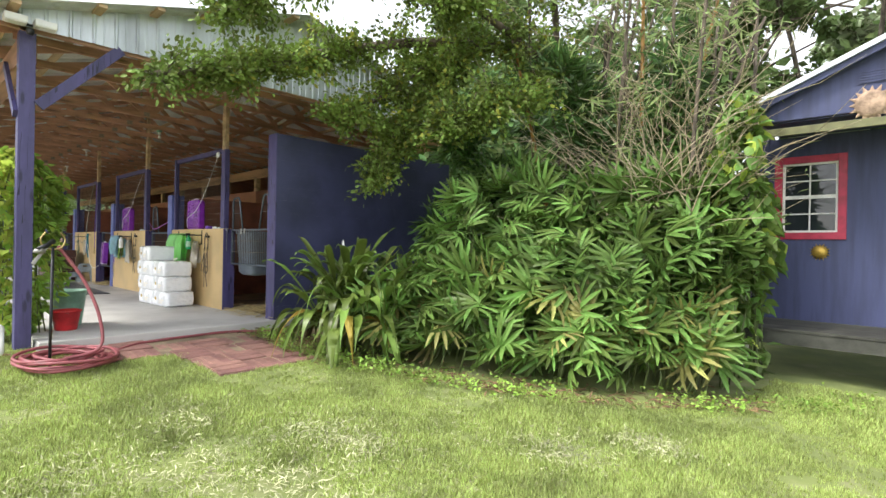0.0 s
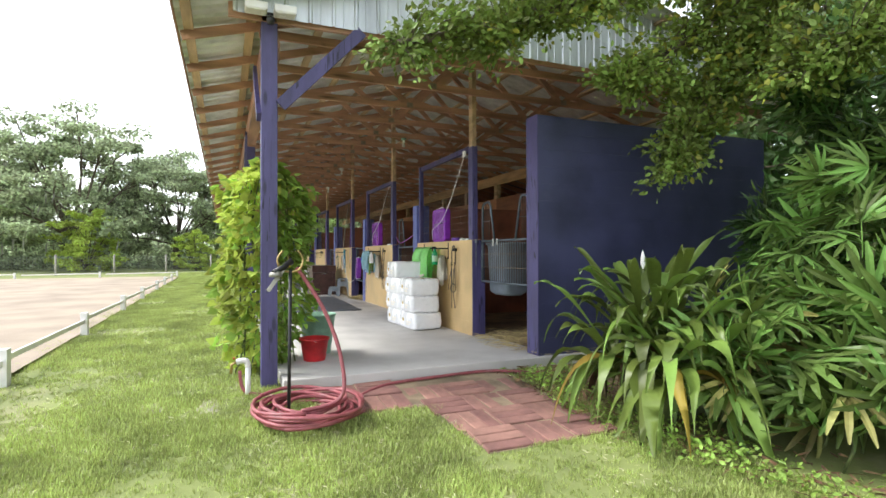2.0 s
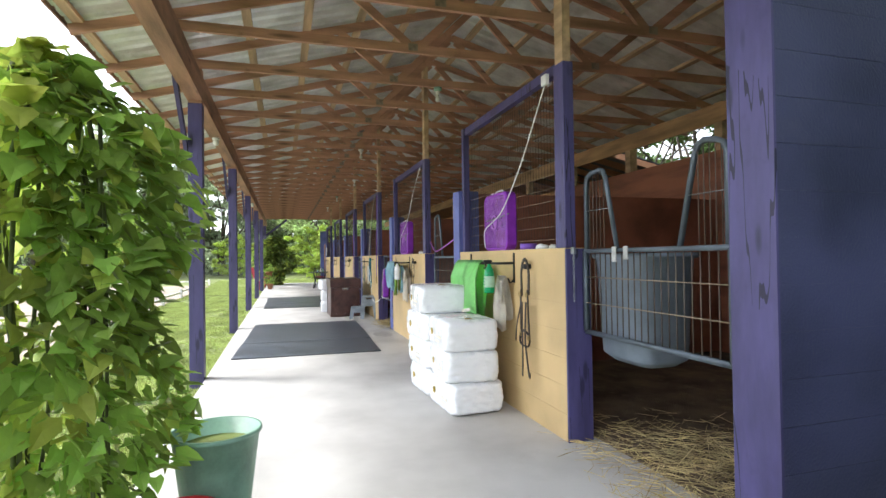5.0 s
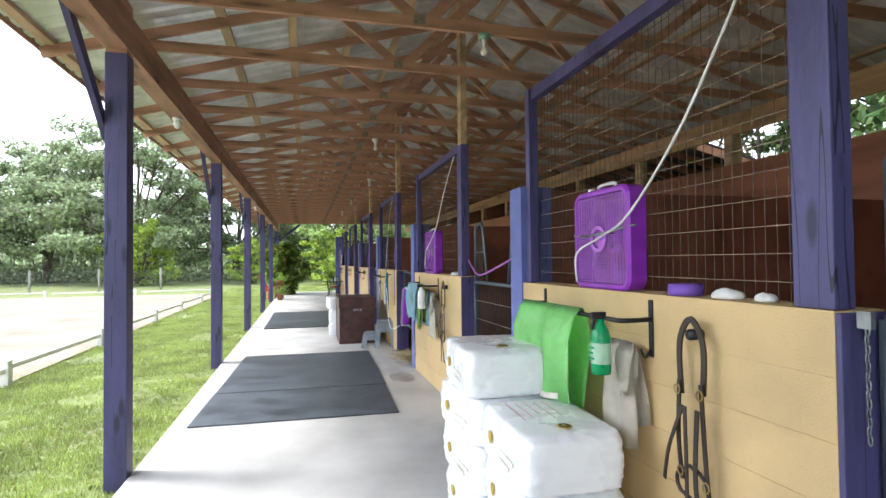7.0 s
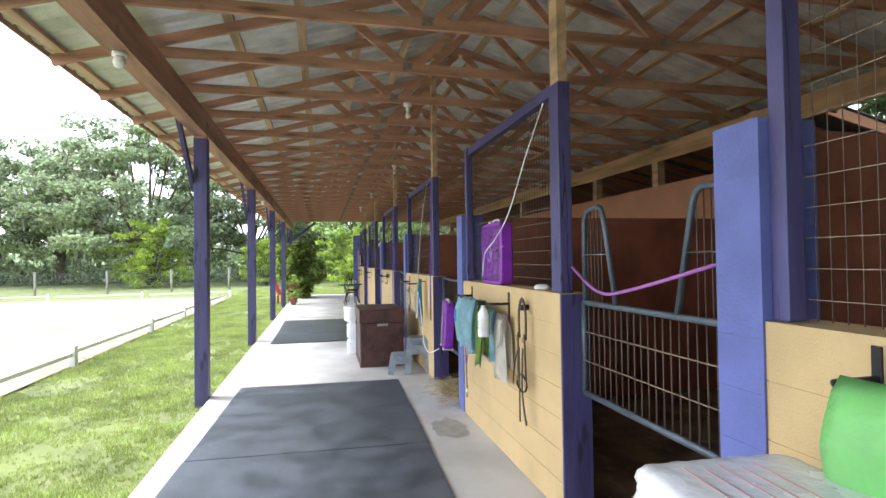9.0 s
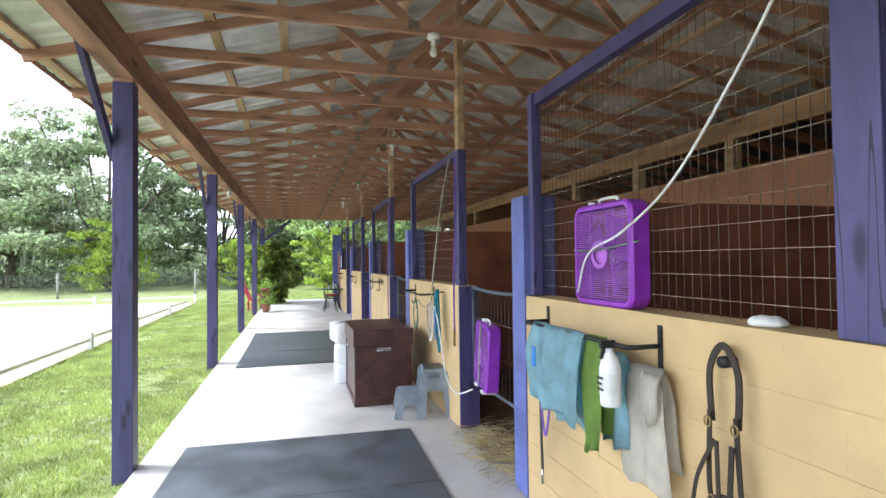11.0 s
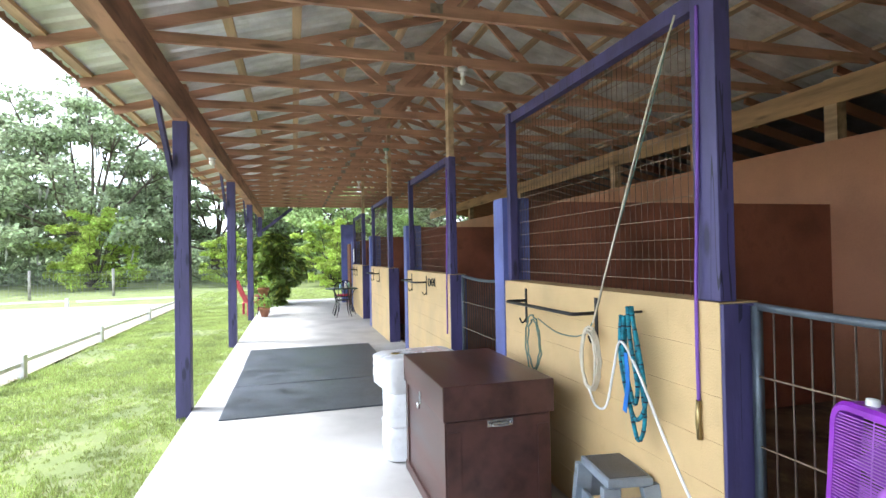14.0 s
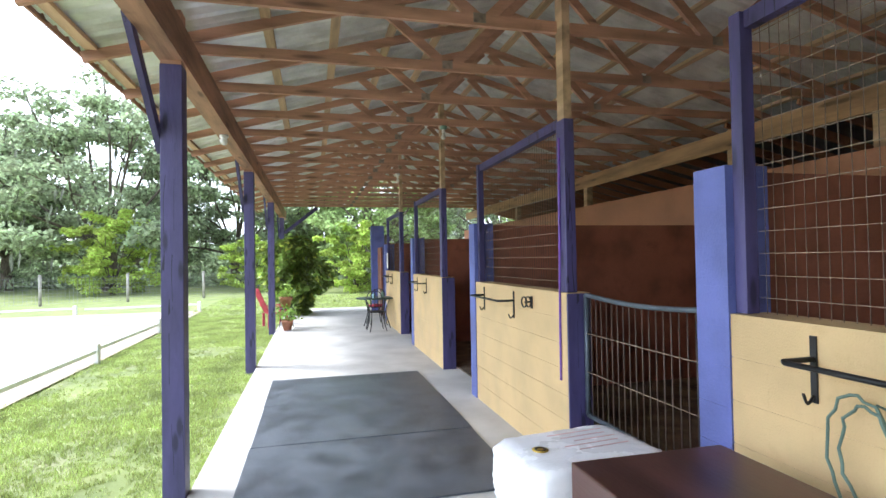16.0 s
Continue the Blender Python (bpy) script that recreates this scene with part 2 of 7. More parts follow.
def raw(name, verts, faces, material, parent=None, smooth=False):
    me = bpy.data.meshes.new(name)
    me.from_pydata(verts, [], faces)
    if smooth:
        me.polygons.foreach_set("use_smooth", [True] * len(me.polygons))
    me.materials.append(material)
    ob = new(name, me)
    if parent is not None:
        ob.parent = parent
    return ob


def thing(name, at, label, category, group="", kind="", rz=0):
    ob = new(name)
    ob.empty_display_size = 0.1
    ob.matrix_basis = pose(*at, 0, 0, rz)
    return tagged(ob, label, category, group, kind)


def B():
    return bmesh.new()


def curve_pts(pts, n=8):
    """A smooth line through pts."""
    pts = [Vector(p) for p in pts]
    out = []
    for i in range(len(pts) - 1):
        p0, p1, p2, p3 = pts[max(i - 1, 0)], pts[i], pts[i + 1], pts[min(i + 2, len(pts) - 1)]
        for k in range(n):
            t = k / n
            out.append(0.5 * ((2 * p1) + (p2 - p0) * t + (2 * p0 - 5 * p1 + 4 * p2 - p3) * t * t + (3 * p1 - p0 - 3 * p2 + p3) * t ** 3))
    out.append(pts[-1])
    return out

# ---- the plan ----
POST_X = [-2.55, -7.15, -11.64, -16.24, -20.94, -25.4, -30.0]      # outer posts along the lawn
POST_Y = 0.2
END_X = [-4.0, -7.9, -11.8, -15.76, -19.8, -23.75]              # free end of each stall front, beside a gate
PILLAR_X = [x - 2.32 for x in END_X]                               # block pillar at the other end of the front
FRONT_Y, BACK_Y = 3.06, 6.75
BARN_X0, BARN_X1 = -2.35, -31.2
RIDGE_Y, RIDGE_Z, EAVE_Y, EAVE_Z = 3.52, 4.5, -0.66, 3.315
CHORD_Z, HEAD_Z = 3.45, 3.1


def roof_z(y):
    return RIDGE_Z - abs(y - RIDGE_Y) * (RIDGE_Z - EAVE_Z) / (RIDGE_Y - EAVE_Y)


# ---- ground ----
def ground_z(x, y):
    """Lawn height: a little below the slab, falling gently away in front of the barn."""
    z = -0.1
    d = max(0.0, x + 2.4)
    z -= 0.072 * min(d, 4.6) + 0.02 * min(max(0.0, d - 4.6), 5.0)
    return z + 0.015 * noise.noise((x * 0.6, y * 0.6, 0.0))


def grid_ground():
    xs = sorted(set([-900, -300, -120, -70] + [-50 + 1.0 * i for i in range(47)] + [-4 + 0.25 * i for i in range(57)] + [12, 16, 25, 60, 150, 400, 900]))
    ys = sorted(set([-900, -300, -120, -60, -40] + [-30 + i for i in range(27)] + [-3 + 0.5 * i for i in range(31)] + [14, 18, 25, 40, 80, 200, 900]))
    verts = [(x, y, ground_z(x, y) if -60 < x < 12 and -40 < y < 20 else (-0.1 if x < 0 else -0.45)) for y in ys for x in xs]
    nx = len(xs)
    faces = [(j * nx + i, j * nx + i + 1, (j + 1) * nx + i + 1, (j + 1) * nx + i) for j in range(len(ys) - 1) for i in range(nx - 1)]
    return raw("ground", verts, faces, GRASS_EARTH, smooth=True)


tagged(grid_ground(), "green mown lawn with worn sandy patches", "lawn", kind="structure")

floor = part("floor", box(B(), BARN_X1, -2.28, 0.28, 7.2, -0.35, 0.0, 0.012), CONCRETE)
tagged(floor, "pale swept concrete aisle slab", "floor", kind="structure")

# ---- roof ----
def roof_sheet(name, y_low, y_high, label):
    n = 150
    verts, faces = [], []
    x0, x1 = -2.12, BARN_X1 - 0.4
    step = (x1 - x0) / n
    xs, lift = [], []
    for i in range(n):
        for f, h in ((0.0, 0.0), (0.16, 0.022), (0.28, 0.022), (0.42, 0.0)):
            xs.append(x0 + (i + f) * step), lift.append(h)
    xs.append(x1), lift.append(0.0)
    for x, h in zip(xs, lift):
        for y in (y_low, y_high):
            verts.append((x, y, roof_z(y) + 0.115 + h))
    m = len(xs)
    for i in range(m - 1):
        faces.append((2 * i, 2 * i + 2, 2 * i + 3, 2 * i + 1))
    ob = raw(name, verts, faces, ROOF_METAL)
    s = ob.modifiers.new("thickness", "SOLIDIFY")
    s.thickness = 0.004
    return tagged(ob, label, "roof", kind="structure")


roof_sheet("roof_lawn_side", EAVE_Y, RIDGE_Y, "ribbed galvanised metal roof seen from below")
roof_sheet("roof_back_side", 2 * RIDGE_Y - EAVE_Y, RIDGE_Y, "ribbed galvanised metal roof seen from below")

bm = beam(B(), (-2.12, EAVE_Y - 0.008, EAVE_Z + 0.115), (BARN_X1 - 0.4, EAVE_Y - 0.008, EAVE_Z + 0.115), 0.018, 0.075)
tagged(part("trim_eave", bm, BEAM_WOOD), "thin brown board along the eave", "trim", kind="structure")

purlins = thing("roof_purlins", (0, 0, 0), "pale wooden roof purlins under the metal sheets", "purlin", kind="structure")
for y in (-0.56, 0.02, 0.8, 1.42, 2.04, 2.66, 3.28):
    for yy in (y, 2 * RIDGE_Y - y):
        for x0, x1 in ((-2.14, -9.9), (-9.9, -18.9), (-18.9, -31.5)):
            part("purlin", beam(B(), (x0, yy, roof_z(yy) + 0.092), (x1, yy, roof_z(yy) + 0.092), 0.09, 0.038), PALE_WOOD, purlins)


PLATE = mat("dull_nail_plate", (0.3, 0.25, 0.2), 0.6, 0.15, 20, metal=0.3)


def truss():
    ob = thing("roof_truss", (0, 0, 0), "bare wooden W-web roof truss with metal plates", "truss", "roof trusses")
    t = 0.04
    yb = 2 * RIDGE_Y - 0.1
    part("bottom_chord", beam(B(), (0, 0.1, CHORD_Z + 0.045), (0, yb, CHORD_Z + 0.045), t, 0.09), WOOD, ob)
    for s in (1, -1):
        e = RIDGE_Y - s * (RIDGE_Y - EAVE_Y - 0.03)
        part("top_chord", beam(B(), (0, e, roof_z(e) + 0.03), (0, RIDGE_Y, roof_z(RIDGE_Y) + 0.03), t, 0.09), WOOD, ob)
        j, k = RIDGE_Y - s * 1.08, RIDGE_Y - s * 1.72
        part("web", beam(B(), (0.0, k, roof_z(k)), (0.0, j, CHORD_Z + 0.05), 0.085, t * 0.9, (1, 0, 0)), WOOD, ob)
        part("web", beam(B(), (0.0, RIDGE_Y - s * 0.05, RIDGE_Z - 0.03), (0.0, j + s * 0.06, CHORD_Z + 0.05), 0.085, t * 0.9, (1, 0, 0)), WOOD, ob)
        for xx in (0.0225, -0.0225):
            part("nail_plate", box(B(), xx - 0.002, xx + 0.002, j - 0.05, j + 0.05, CHORD_Z + 0.02, CHORD_Z + 0.095), PLATE, ob)
    return ob


first_truss = truss()
first_truss.matrix_basis = pose(-2.95, 0, 0)
for k in range(1, 28):
    copy_thing(first_truss, pose(-2.95 - 0.9955 * k, 0, 0))

# ---- lawn-side posts and header ----
def lawn_post(x, first=False):
    ob = thing("barn_post", (x, POST_Y - (0.03 if first else 0), 0), "square wooden barn post painted blue-purple", "post", "lawn-side barn posts")
    part("shaft", box(B(), -0.075, 0.075, -0.075, 0.075, -0.16, HEAD_Z if not first else 3.42, 0.006), PURPLE, ob)
    part("top", box(B(), -0.07, 0.07, -0.07, 0.07, HEAD_Z - 0.02, 3.5), WOOD, ob, "bare wooden post top")
    way = -1 if first else 1
    part("knee_brace", beam(B(), (-0.05 * way, -0.097, 2.5), (0.69 * way, -0.097, 3.2), 0.04, 0.09, (0, 0, 1)), PURPLE, ob)
    return ob


for i, x in enumerate(POST_X):
    lawn_post(x, i == 0)
bm = B()
for y in (0.2,):
    for a, b in ((-2.64, -7.15), (-7.16, -11.64), (-11.65, -16.24), (-16.25, -20.94), (-20.95, -25.4), (-25.41, -31.3)):
        beam(bm, (a, y, 3.27), (b, y, 3.27), 0.16, 0.28)
tagged(part("header_beam", bm, BEAM_WOOD), "bare brown wooden header beam on posts", "beam", kind="structure")
bm = B()
beam(bm, (BARN_X0 - 0.3, BACK_Y + 0.1, 3.25), (BARN_X1, BACK_Y + 0.1, 3.25), 0.05, 0.26)
tagged(part("back_header_beam", bm, mat("back_header_wood", (0.44, 0.28, 0.15), 0.7, 0.18, 3, 0.3, 30, stretch=(0.35, 3, 3), knots=(1.2, 6, 6))), "tan wooden header beam over back wall", "beam", kind="structure")

# ---- stall fronts ----
def block_wall(name, x0, x1, y0, y1, z1, material, label, joint=None, z0=0.0, course=0.198, length=0.4, axis="x", gap=0.0025):
    """A painted block wall: courses of blocks with shallow recessed joints in one wall."""
    core = part(name, box(B(), x0 + 0.004, x1 - 0.004, y0 + 0.004, y1 - 0.004, z0, z1 - 0.004), joint or material)
    tagged(core, label, "wall", kind="structure")
    rows = max(1, round((z1 - z0) / course))
    h = (z1 - z0) / rows
    u0, u1 = (x0, x1) if axis == "x" else (y0, y1)
    for r in range(rows):
        u = u0 - (length / 2 if r % 2 else 0)
        while u < u1 - 1e-6:
            a, b = max(u, u0), min(u + length, u1)
            u += length
            if b - a < 0.02:
                continue
            g = 0.0002
            ga, gb = (0 if a == u0 else g), (0 if b == u1 else g)
            zz0, zz1 = z0 + r * h + gap, z0 + (r + 1) * h - (gap if r < rows - 1 else 0)
            if axis == "x":
                part("block", box(B(), a + ga, b - gb, y0, y1, zz0, zz1), material, core)
            else:
                part("block", box(B(), x0, x1, a + ga, b - gb, zz0, zz1), material, core)
    return core


RUST_WIRE = mat("dull_wire", (0.11, 0.08, 0.06), 0.7, 0.2, 20, metal=0.3)
ZINC_WIRE = mat("zinc_wire", (0.27, 0.21, 0.145), 0.6, 0.15, 20, metal=0.2)
for k, (xe, xp) in enumerate(zip(END_X, PILLAR_X)):
    block_wall("wall_stall_front", xp, xe, FRONT_Y, FRONT_Y + 0.2, 1.385, YELLOW, "yellow-ochre painted block stall front wall")
    block_wall("pillar", xp - 0.21, xp, FRONT_Y - 0.01, FRONT_Y + 0.23, 2.08, BLUE, "blue painted block pillar between stalls", length=0.6, gap=0.0012)
    # posts and mesh frame
    ob = thing("stall_post", (xe - 0.06, FRONT_Y + 0.1, 0), "tall stall post, purple below and bare wood above", "post", "stall posts")
    part("shaft", box(B(), -0.09, 0.05, -0.085, 0.0, 1.387, 2.74, 0.006), PURPLE, ob)
    part("end_board", box(B(), 0.0605, 0.08, -0.1, 0.1, 0.0, 1.38, 0.005), PURPLE, ob)
    part("top", box(B(), -0.08, 0.035, -0.075, -0.01, 2.72, roof_z(FRONT_Y) + 0.0), PALE_WOOD, ob, "bare pale wooden upper post")
    g = thing("mesh_panel", (0, 0, 0), "purple-framed steel mesh panel above the stall front", "mesh panel", "stall mesh panels")
    part("upright", box(B(), xp + 0.001, xp + 0.068, FRONT_Y + 0.03, FRONT_Y + 0.1, 1.389, 2.78, 0.005), PURPLE, g)
    part("top_rail", box(B(), xp + 0.07, xe - 0.152, FRONT_Y + 0.05, FRONT_Y + 0.11, 2.70, 2.78, 0.004), PURPLE, g)
    x = xp + 0.09
    while x < xe - 0.19:
        part("upright_wire", box(B(), x - 0.0012, x + 0.0012, FRONT_Y + 0.118, FRONT_Y + 0.1205, 1.389, 2.74), RUST_WIRE, g)
        x += 0.0508
    z = 1.46
    while z < 2.7:
        part("cross_wire", box(B(), xp + 0.06, xe - 0.15, FRONT_Y + 0.1145, FRONT_Y + 0.118, z - 0.0014, z + 0.0014), ZINC_WIRE, g)
        z += 0.1016
    # partition
    p = part("wall_partition", box(B(), xp - 0.14, xp - 0.06, FRONT_Y + 0.24, BACK_Y, 0.0, 2.06), BROWN)
    tagged(p, "dark brown stained stall partition wall", "wall", kind="structure")

p = part("wall_back", box(B(), BARN_X1, -10.1, BACK_Y, BACK_Y + 0.08, 0.0, 2.72), TAN_BOARD)
tagged(p, "tan stained back wall of the farther stalls", "wall", kind="structure")
p = part("wall_back_near", box(B(), -10.098, -2.65, BACK_Y, BACK_Y + 0.08, 0.0, 2.72), mat("red_brown_stained_boards", (0.3, 0.115, 0.065), 0.5, 0.2, 2, 0.2, 50, stretch=(0.4, 1, 3)))
tagged(p, "red-brown stained back wall of the first stalls", "wall", kind="structure")
VENT_GLASS = mat("dusty_green_pane", (0.12, 0.13, 0.1), 0.3, 0.2, 9)
for z in (1.69, 2.17):
    ob = thing("wall_vent", (-13.19, BACK_Y, z), "small square vent let into the back wall", "vent", "back wall vents")
    part("pane", box(B(), -0.07, 0.07, -0.004, -0.001, -0.065, 0.065), VENT_GLASS, ob)
    for x0, x1, z0, z1 in ((-0.085, -0.071, -0.08, 0.08), (0.071, 0.085, -0.08, 0.08), (-0.07, 0.07, -0.08, -0.066), (-0.07, 0.07, 0.066, 0.08)):
        part("frame", box(B(), x0, x1, -0.014, -0.001, z0, z1), BROWN, ob)
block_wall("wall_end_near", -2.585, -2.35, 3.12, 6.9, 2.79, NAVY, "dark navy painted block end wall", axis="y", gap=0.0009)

for x in [xp - 0.1 for xp in PILLAR_X] + [-4.6, -8.4, -12.3, -16.2]:
    ob = part("back_post", box(B(), x - 0.07, x + 0.07, BACK_Y + 0.09, BACK_Y + 0.22, -0.3, 3.4), PALE_WOOD)
    tagged(ob, "bare wooden post behind the back wall", "post", "back posts")
# inner stall floors: dark rubber and trampled shavings
STALL_DIRT = mat("trampled_shavings", (0.14, 0.1, 0.065), 0.95, 0.3, 2.5, 0.8, 50, spots=0.5, spot_color=(0.3, 0.24, 0.14), spot_scale=6)
p = part("stall_floor", box(B(), BARN_X1 + 0.2, -2.62, FRONT_Y + 0.24, BACK_Y - 0.04, 0.003, 0.02), STALL_DIRT)
tagged(p, "dark trampled shavings on the stall floors", "stall floor", kind="structure")
# gable siding with ribs, front and far end
def gable(name, x, label):
    verts, faces = [], []
    y, n = -0.16, 0
    top = 2 * RIDGE_Y + 0.16
    while y < top:
        for f, h in ((0.0, 0.0), (0.012, 0.02), (0.03, 0.02), (0.045, 0.0), (0.115, 0.0), (0.12, 0.006), (0.13, 0.006), (0.135, 0.0)):
            yy = min(y + f, top)
            verts += [(x + h, yy, 3.46), (x + h, yy, roof_z(yy) + 0.11)]
        y += 0.23
    n = len(verts) // 2
    faces = [(2 * i, 2 * i + 2, 2 * i + 3, 2 * i + 1) for i in range(n - 1)]
    ob = raw(name, verts, faces, SIDING)
    s = ob.modifiers.new("thickness", "SOLIDIFY")
    s.thickness = 0.003
    return tagged(ob, label, "siding", kind="structure")


gable("gable_siding_near", -2.44, "weathered galvanised ribbed siding on the gable")
ob = part("gable_tie", beam(B(), (-2.5, -0.2, 3.5), (-2.5, 7.2, 3.5), 0.04, 0.14), WOOD)
tagged(ob, "bare wooden tie beam behind gable siding", "beam", kind="structure")
ob = part("gable_brace", beam(B(), (-2.45, 0.27, 2.62), (-2.45, 1.07, 3.46), 0.12, 0.04, (1, 0, 0)), PURPLE)
tagged(ob, "diagonal purple wooden brace at the corner post", "brace", kind="structure")

p = part("trim_wall_end", box(B(), -2.588, -2.347, 3.106, 3.119, 0.0, 2.793), PURPLE)
tagged(p, "purple painted end face of the block wall", "trim", kind="structure")

# unseen dark sheet, added so less light bounces up under the back roof
p = raw("ground_bounce_cut", [(-31, 7.22, -0.068), (-2.3, 7.22, -0.068), (-2.3, 17, -0.068), (-31, 17, -0.068)], [(0, 1, 2, 3)], mat("bounce_cut_soil", (0.07, 0.055, 0.035), 0.95, 0.3, 3, 0.8, 40, spots=0.4, spot_color=(0.1, 0.075, 0.04), spot_scale=6))
tagged(p, "unseen dark ground sheet behind the barn, added to cut bounced light", "soil", kind="structure")

# ---- lean-to behind the back wall ----
def lean_to():
    y0, y1, z0, z1, xa, xb = BACK_Y + 0.35, 10.4, 3.62, 2.85, -10.1, BARN_X1
    bm = B()
    x, k = xa, 0
    while x > xb:
        beam(bm, (x - 0.45, y0, z0 + 0.06), (x - 0.45, y1, z1 + 0.06), 0.898, 0.012 + 0.006 * (k % 2))
        x -= 0.9
        k += 1
    roof = part("roof", bm, DARK_SHEET)
    tagged(roof, "dark sheet roof of the lean-to behind the stalls", "roof", kind="structure")
    for i in range(36):
        x = xa - 0.05 - 0.6 * i
        part("rafter", beam(B(), (x, y0, z0 - 0.03), (x, y1, z1 - 0.03), 0.04, 0.13), TAN_BOARD, roof)
    p = part("wall_lean_to", box(B(), xb, xa, y1 - 0.06, y1, -0.2, z1 - 0.1), BROWN)
    tagged(p, "dark brown board wall of the lean-to", "wall", kind="structure")
    p = part("wall_lean_to_end", box(B(), xa - 0.06, xa, BACK_Y + 0.3, y1 - 0.062, -0.2, z1 - 0.1), BROWN)
    tagged(p, "dark brown end wall of the lean-to", "wall", kind="structure")


DARK_SHEET = mat("weathered_dark_sheet", (0.16, 0.16, 0.16), 0.6, 0.2, 3, 0.1, 40, metal=0.3, spots=0.4, spot_color=(0.1, 0.07, 0.05), spot_scale=2)
lean_to()

# ---- plants ----
def leaf_green(name, c, rough=0.45, trans=0.3, isl=0.35, dark=None, spec=0.3):
    return mat(name, c, rough, 0.25, 1.2, 0.1, 30, trans=trans, island=isl, dark=dark, spec=spec)


VINE = leaf_green("vine_leaves", (0.31, 0.48, 0.09))
VINE_PALE = leaf_green("pale_vine_leaves", (0.47, 0.56, 0.11), trans=0.4)
RHAPIS = leaf_green("lady_palm_leaves", (0.16, 0.27, 0.065), 0.4, 0.28, 0.55)
RHAPIS_DRY = leaf_green("yellowing_palm_leaves", (0.32, 0.31, 0.1), 0.5, 0.25, 0.4)
LILY = leaf_green("strap_lily_leaves", (0.145, 0.22, 0.045), 0.36, 0.2, 0.5, spec=0.4)
LILY_YELLOW = leaf_green("yellow_lily_leaves", (0.3, 0.22, 0.04), 0.45, 0.3, 0.3)
DEAD = mat("dead_leaf", (0.2, 0.12, 0.06), 0.85, 0.3, 9, island=0.4)
OAK = leaf_green("oak_leaves", (0.2, 0.285, 0.065), 0.5, 0.25, 0.45)
OAK_TIP = leaf_green("young_oak_leaves", (0.33, 0.35, 0.06), 0.5, 0.35, 0.3)
# distance haze is put into this pale, greyed leaf colour
HAZY_LEAF = leaf_green("hazy_far_tree_leaves", (0.37, 0.44, 0.27), 0.75, 0.45, 0.5, spec=0.1)
YOUNG_LEAF = leaf_green("young_tree_leaves", (0.5, 0.62, 0.15), 0.75, 0.5, 0.35, spec=0.1)
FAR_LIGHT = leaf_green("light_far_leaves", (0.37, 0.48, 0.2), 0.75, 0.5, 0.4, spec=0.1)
DARK_LEAF = leaf_green("dark_shrub_leaves", (0.075, 0.15, 0.04), 0.4, 0.2, 0.4)
# the shade of the woods is put into this darker leaf green
WOODS = leaf_green("shaded_woodland_leaves", (0.13, 0.19, 0.065), 0.6, 0.35, 0.5, spec=0.15)
MOSS = mat("spanish_moss", (0.2, 0.21, 0.16), 0.95, 0.25, 5, island=0.3)
BAMBOO = mat("amber_bamboo_cane", (0.36, 0.19, 0.045), 0.4, 0.2, 4, stretch=(1, 1, 3))
TWIG = mat("dry_grey_twigs", (0.42, 0.35, 0.24), 0.85, 0.2, 9)
STEM = mat("green_stems", (0.1, 0.13, 0.04), 0.6, 0.25, 9)


def rot_to(d, roll=0.0):
    """Turns local y to the way d."""
    q = Vector((0, 1, 0)).rotation_difference(Vector(d).normalized())
    return np.array((q.to_matrix() @ Matrix.Rotation(roll, 3, "Y")))


def scatter(name, tv, tf, poses, material, parent=None):
    """Many copies of one small template joined into a mesh. poses: (place, 3x3 turn, size)."""
    tv = np.array(tv, float)
    n = len(tv)
    verts = np.concatenate([tv @ R.T * s + np.array(p) for p, R, s in poses])
    faces = [tuple(i + k * n for i in f) for k in range(len(poses)) for f in tf]
    return raw(name, verts.tolist(), faces, material, parent, smooth=False)


OVAL = ([(0, 0, 0), (0.28, 0.35, 0.06), (0.2, 0.75, 0.04), (0, 1, -0.05), (-0.2, 0.75, 0.04), (-0.28, 0.35, 0.06), (0, 0.5, 0)],
        [(0, 1, 6), (1, 2, 6), (2, 3, 6), (3, 4, 6), (4, 5, 6), (5, 0, 6)])
HEART = ([(0, 0, 0), (0.32, -0.12, 0.03), (0.46, 0.22, 0.07), (0.24, 0.65, 0.03), (0, 1, -0.1), (-0.24, 0.65, 0.03), (-0.46, 0.22, 0.07), (-0.32, -0.12, 0.03), (0, 0.4, -0.02)],
         [(0, 1, 8), (1, 2, 8), (2, 3, 8), (3, 4, 8), (4, 5, 8), (5, 6, 8), (6, 7, 8), (7, 0, 8)])
LANCE = ([(0, 0, 0), (0.07, 0.3, 0.02), (0.05, 0.7, -0.02), (0, 1, -0.12), (-0.05, 0.7, -0.02), (-0.07, 0.3, 0.02)], [(0, 1, 5), (1, 2, 4, 5), (2, 3, 4)])


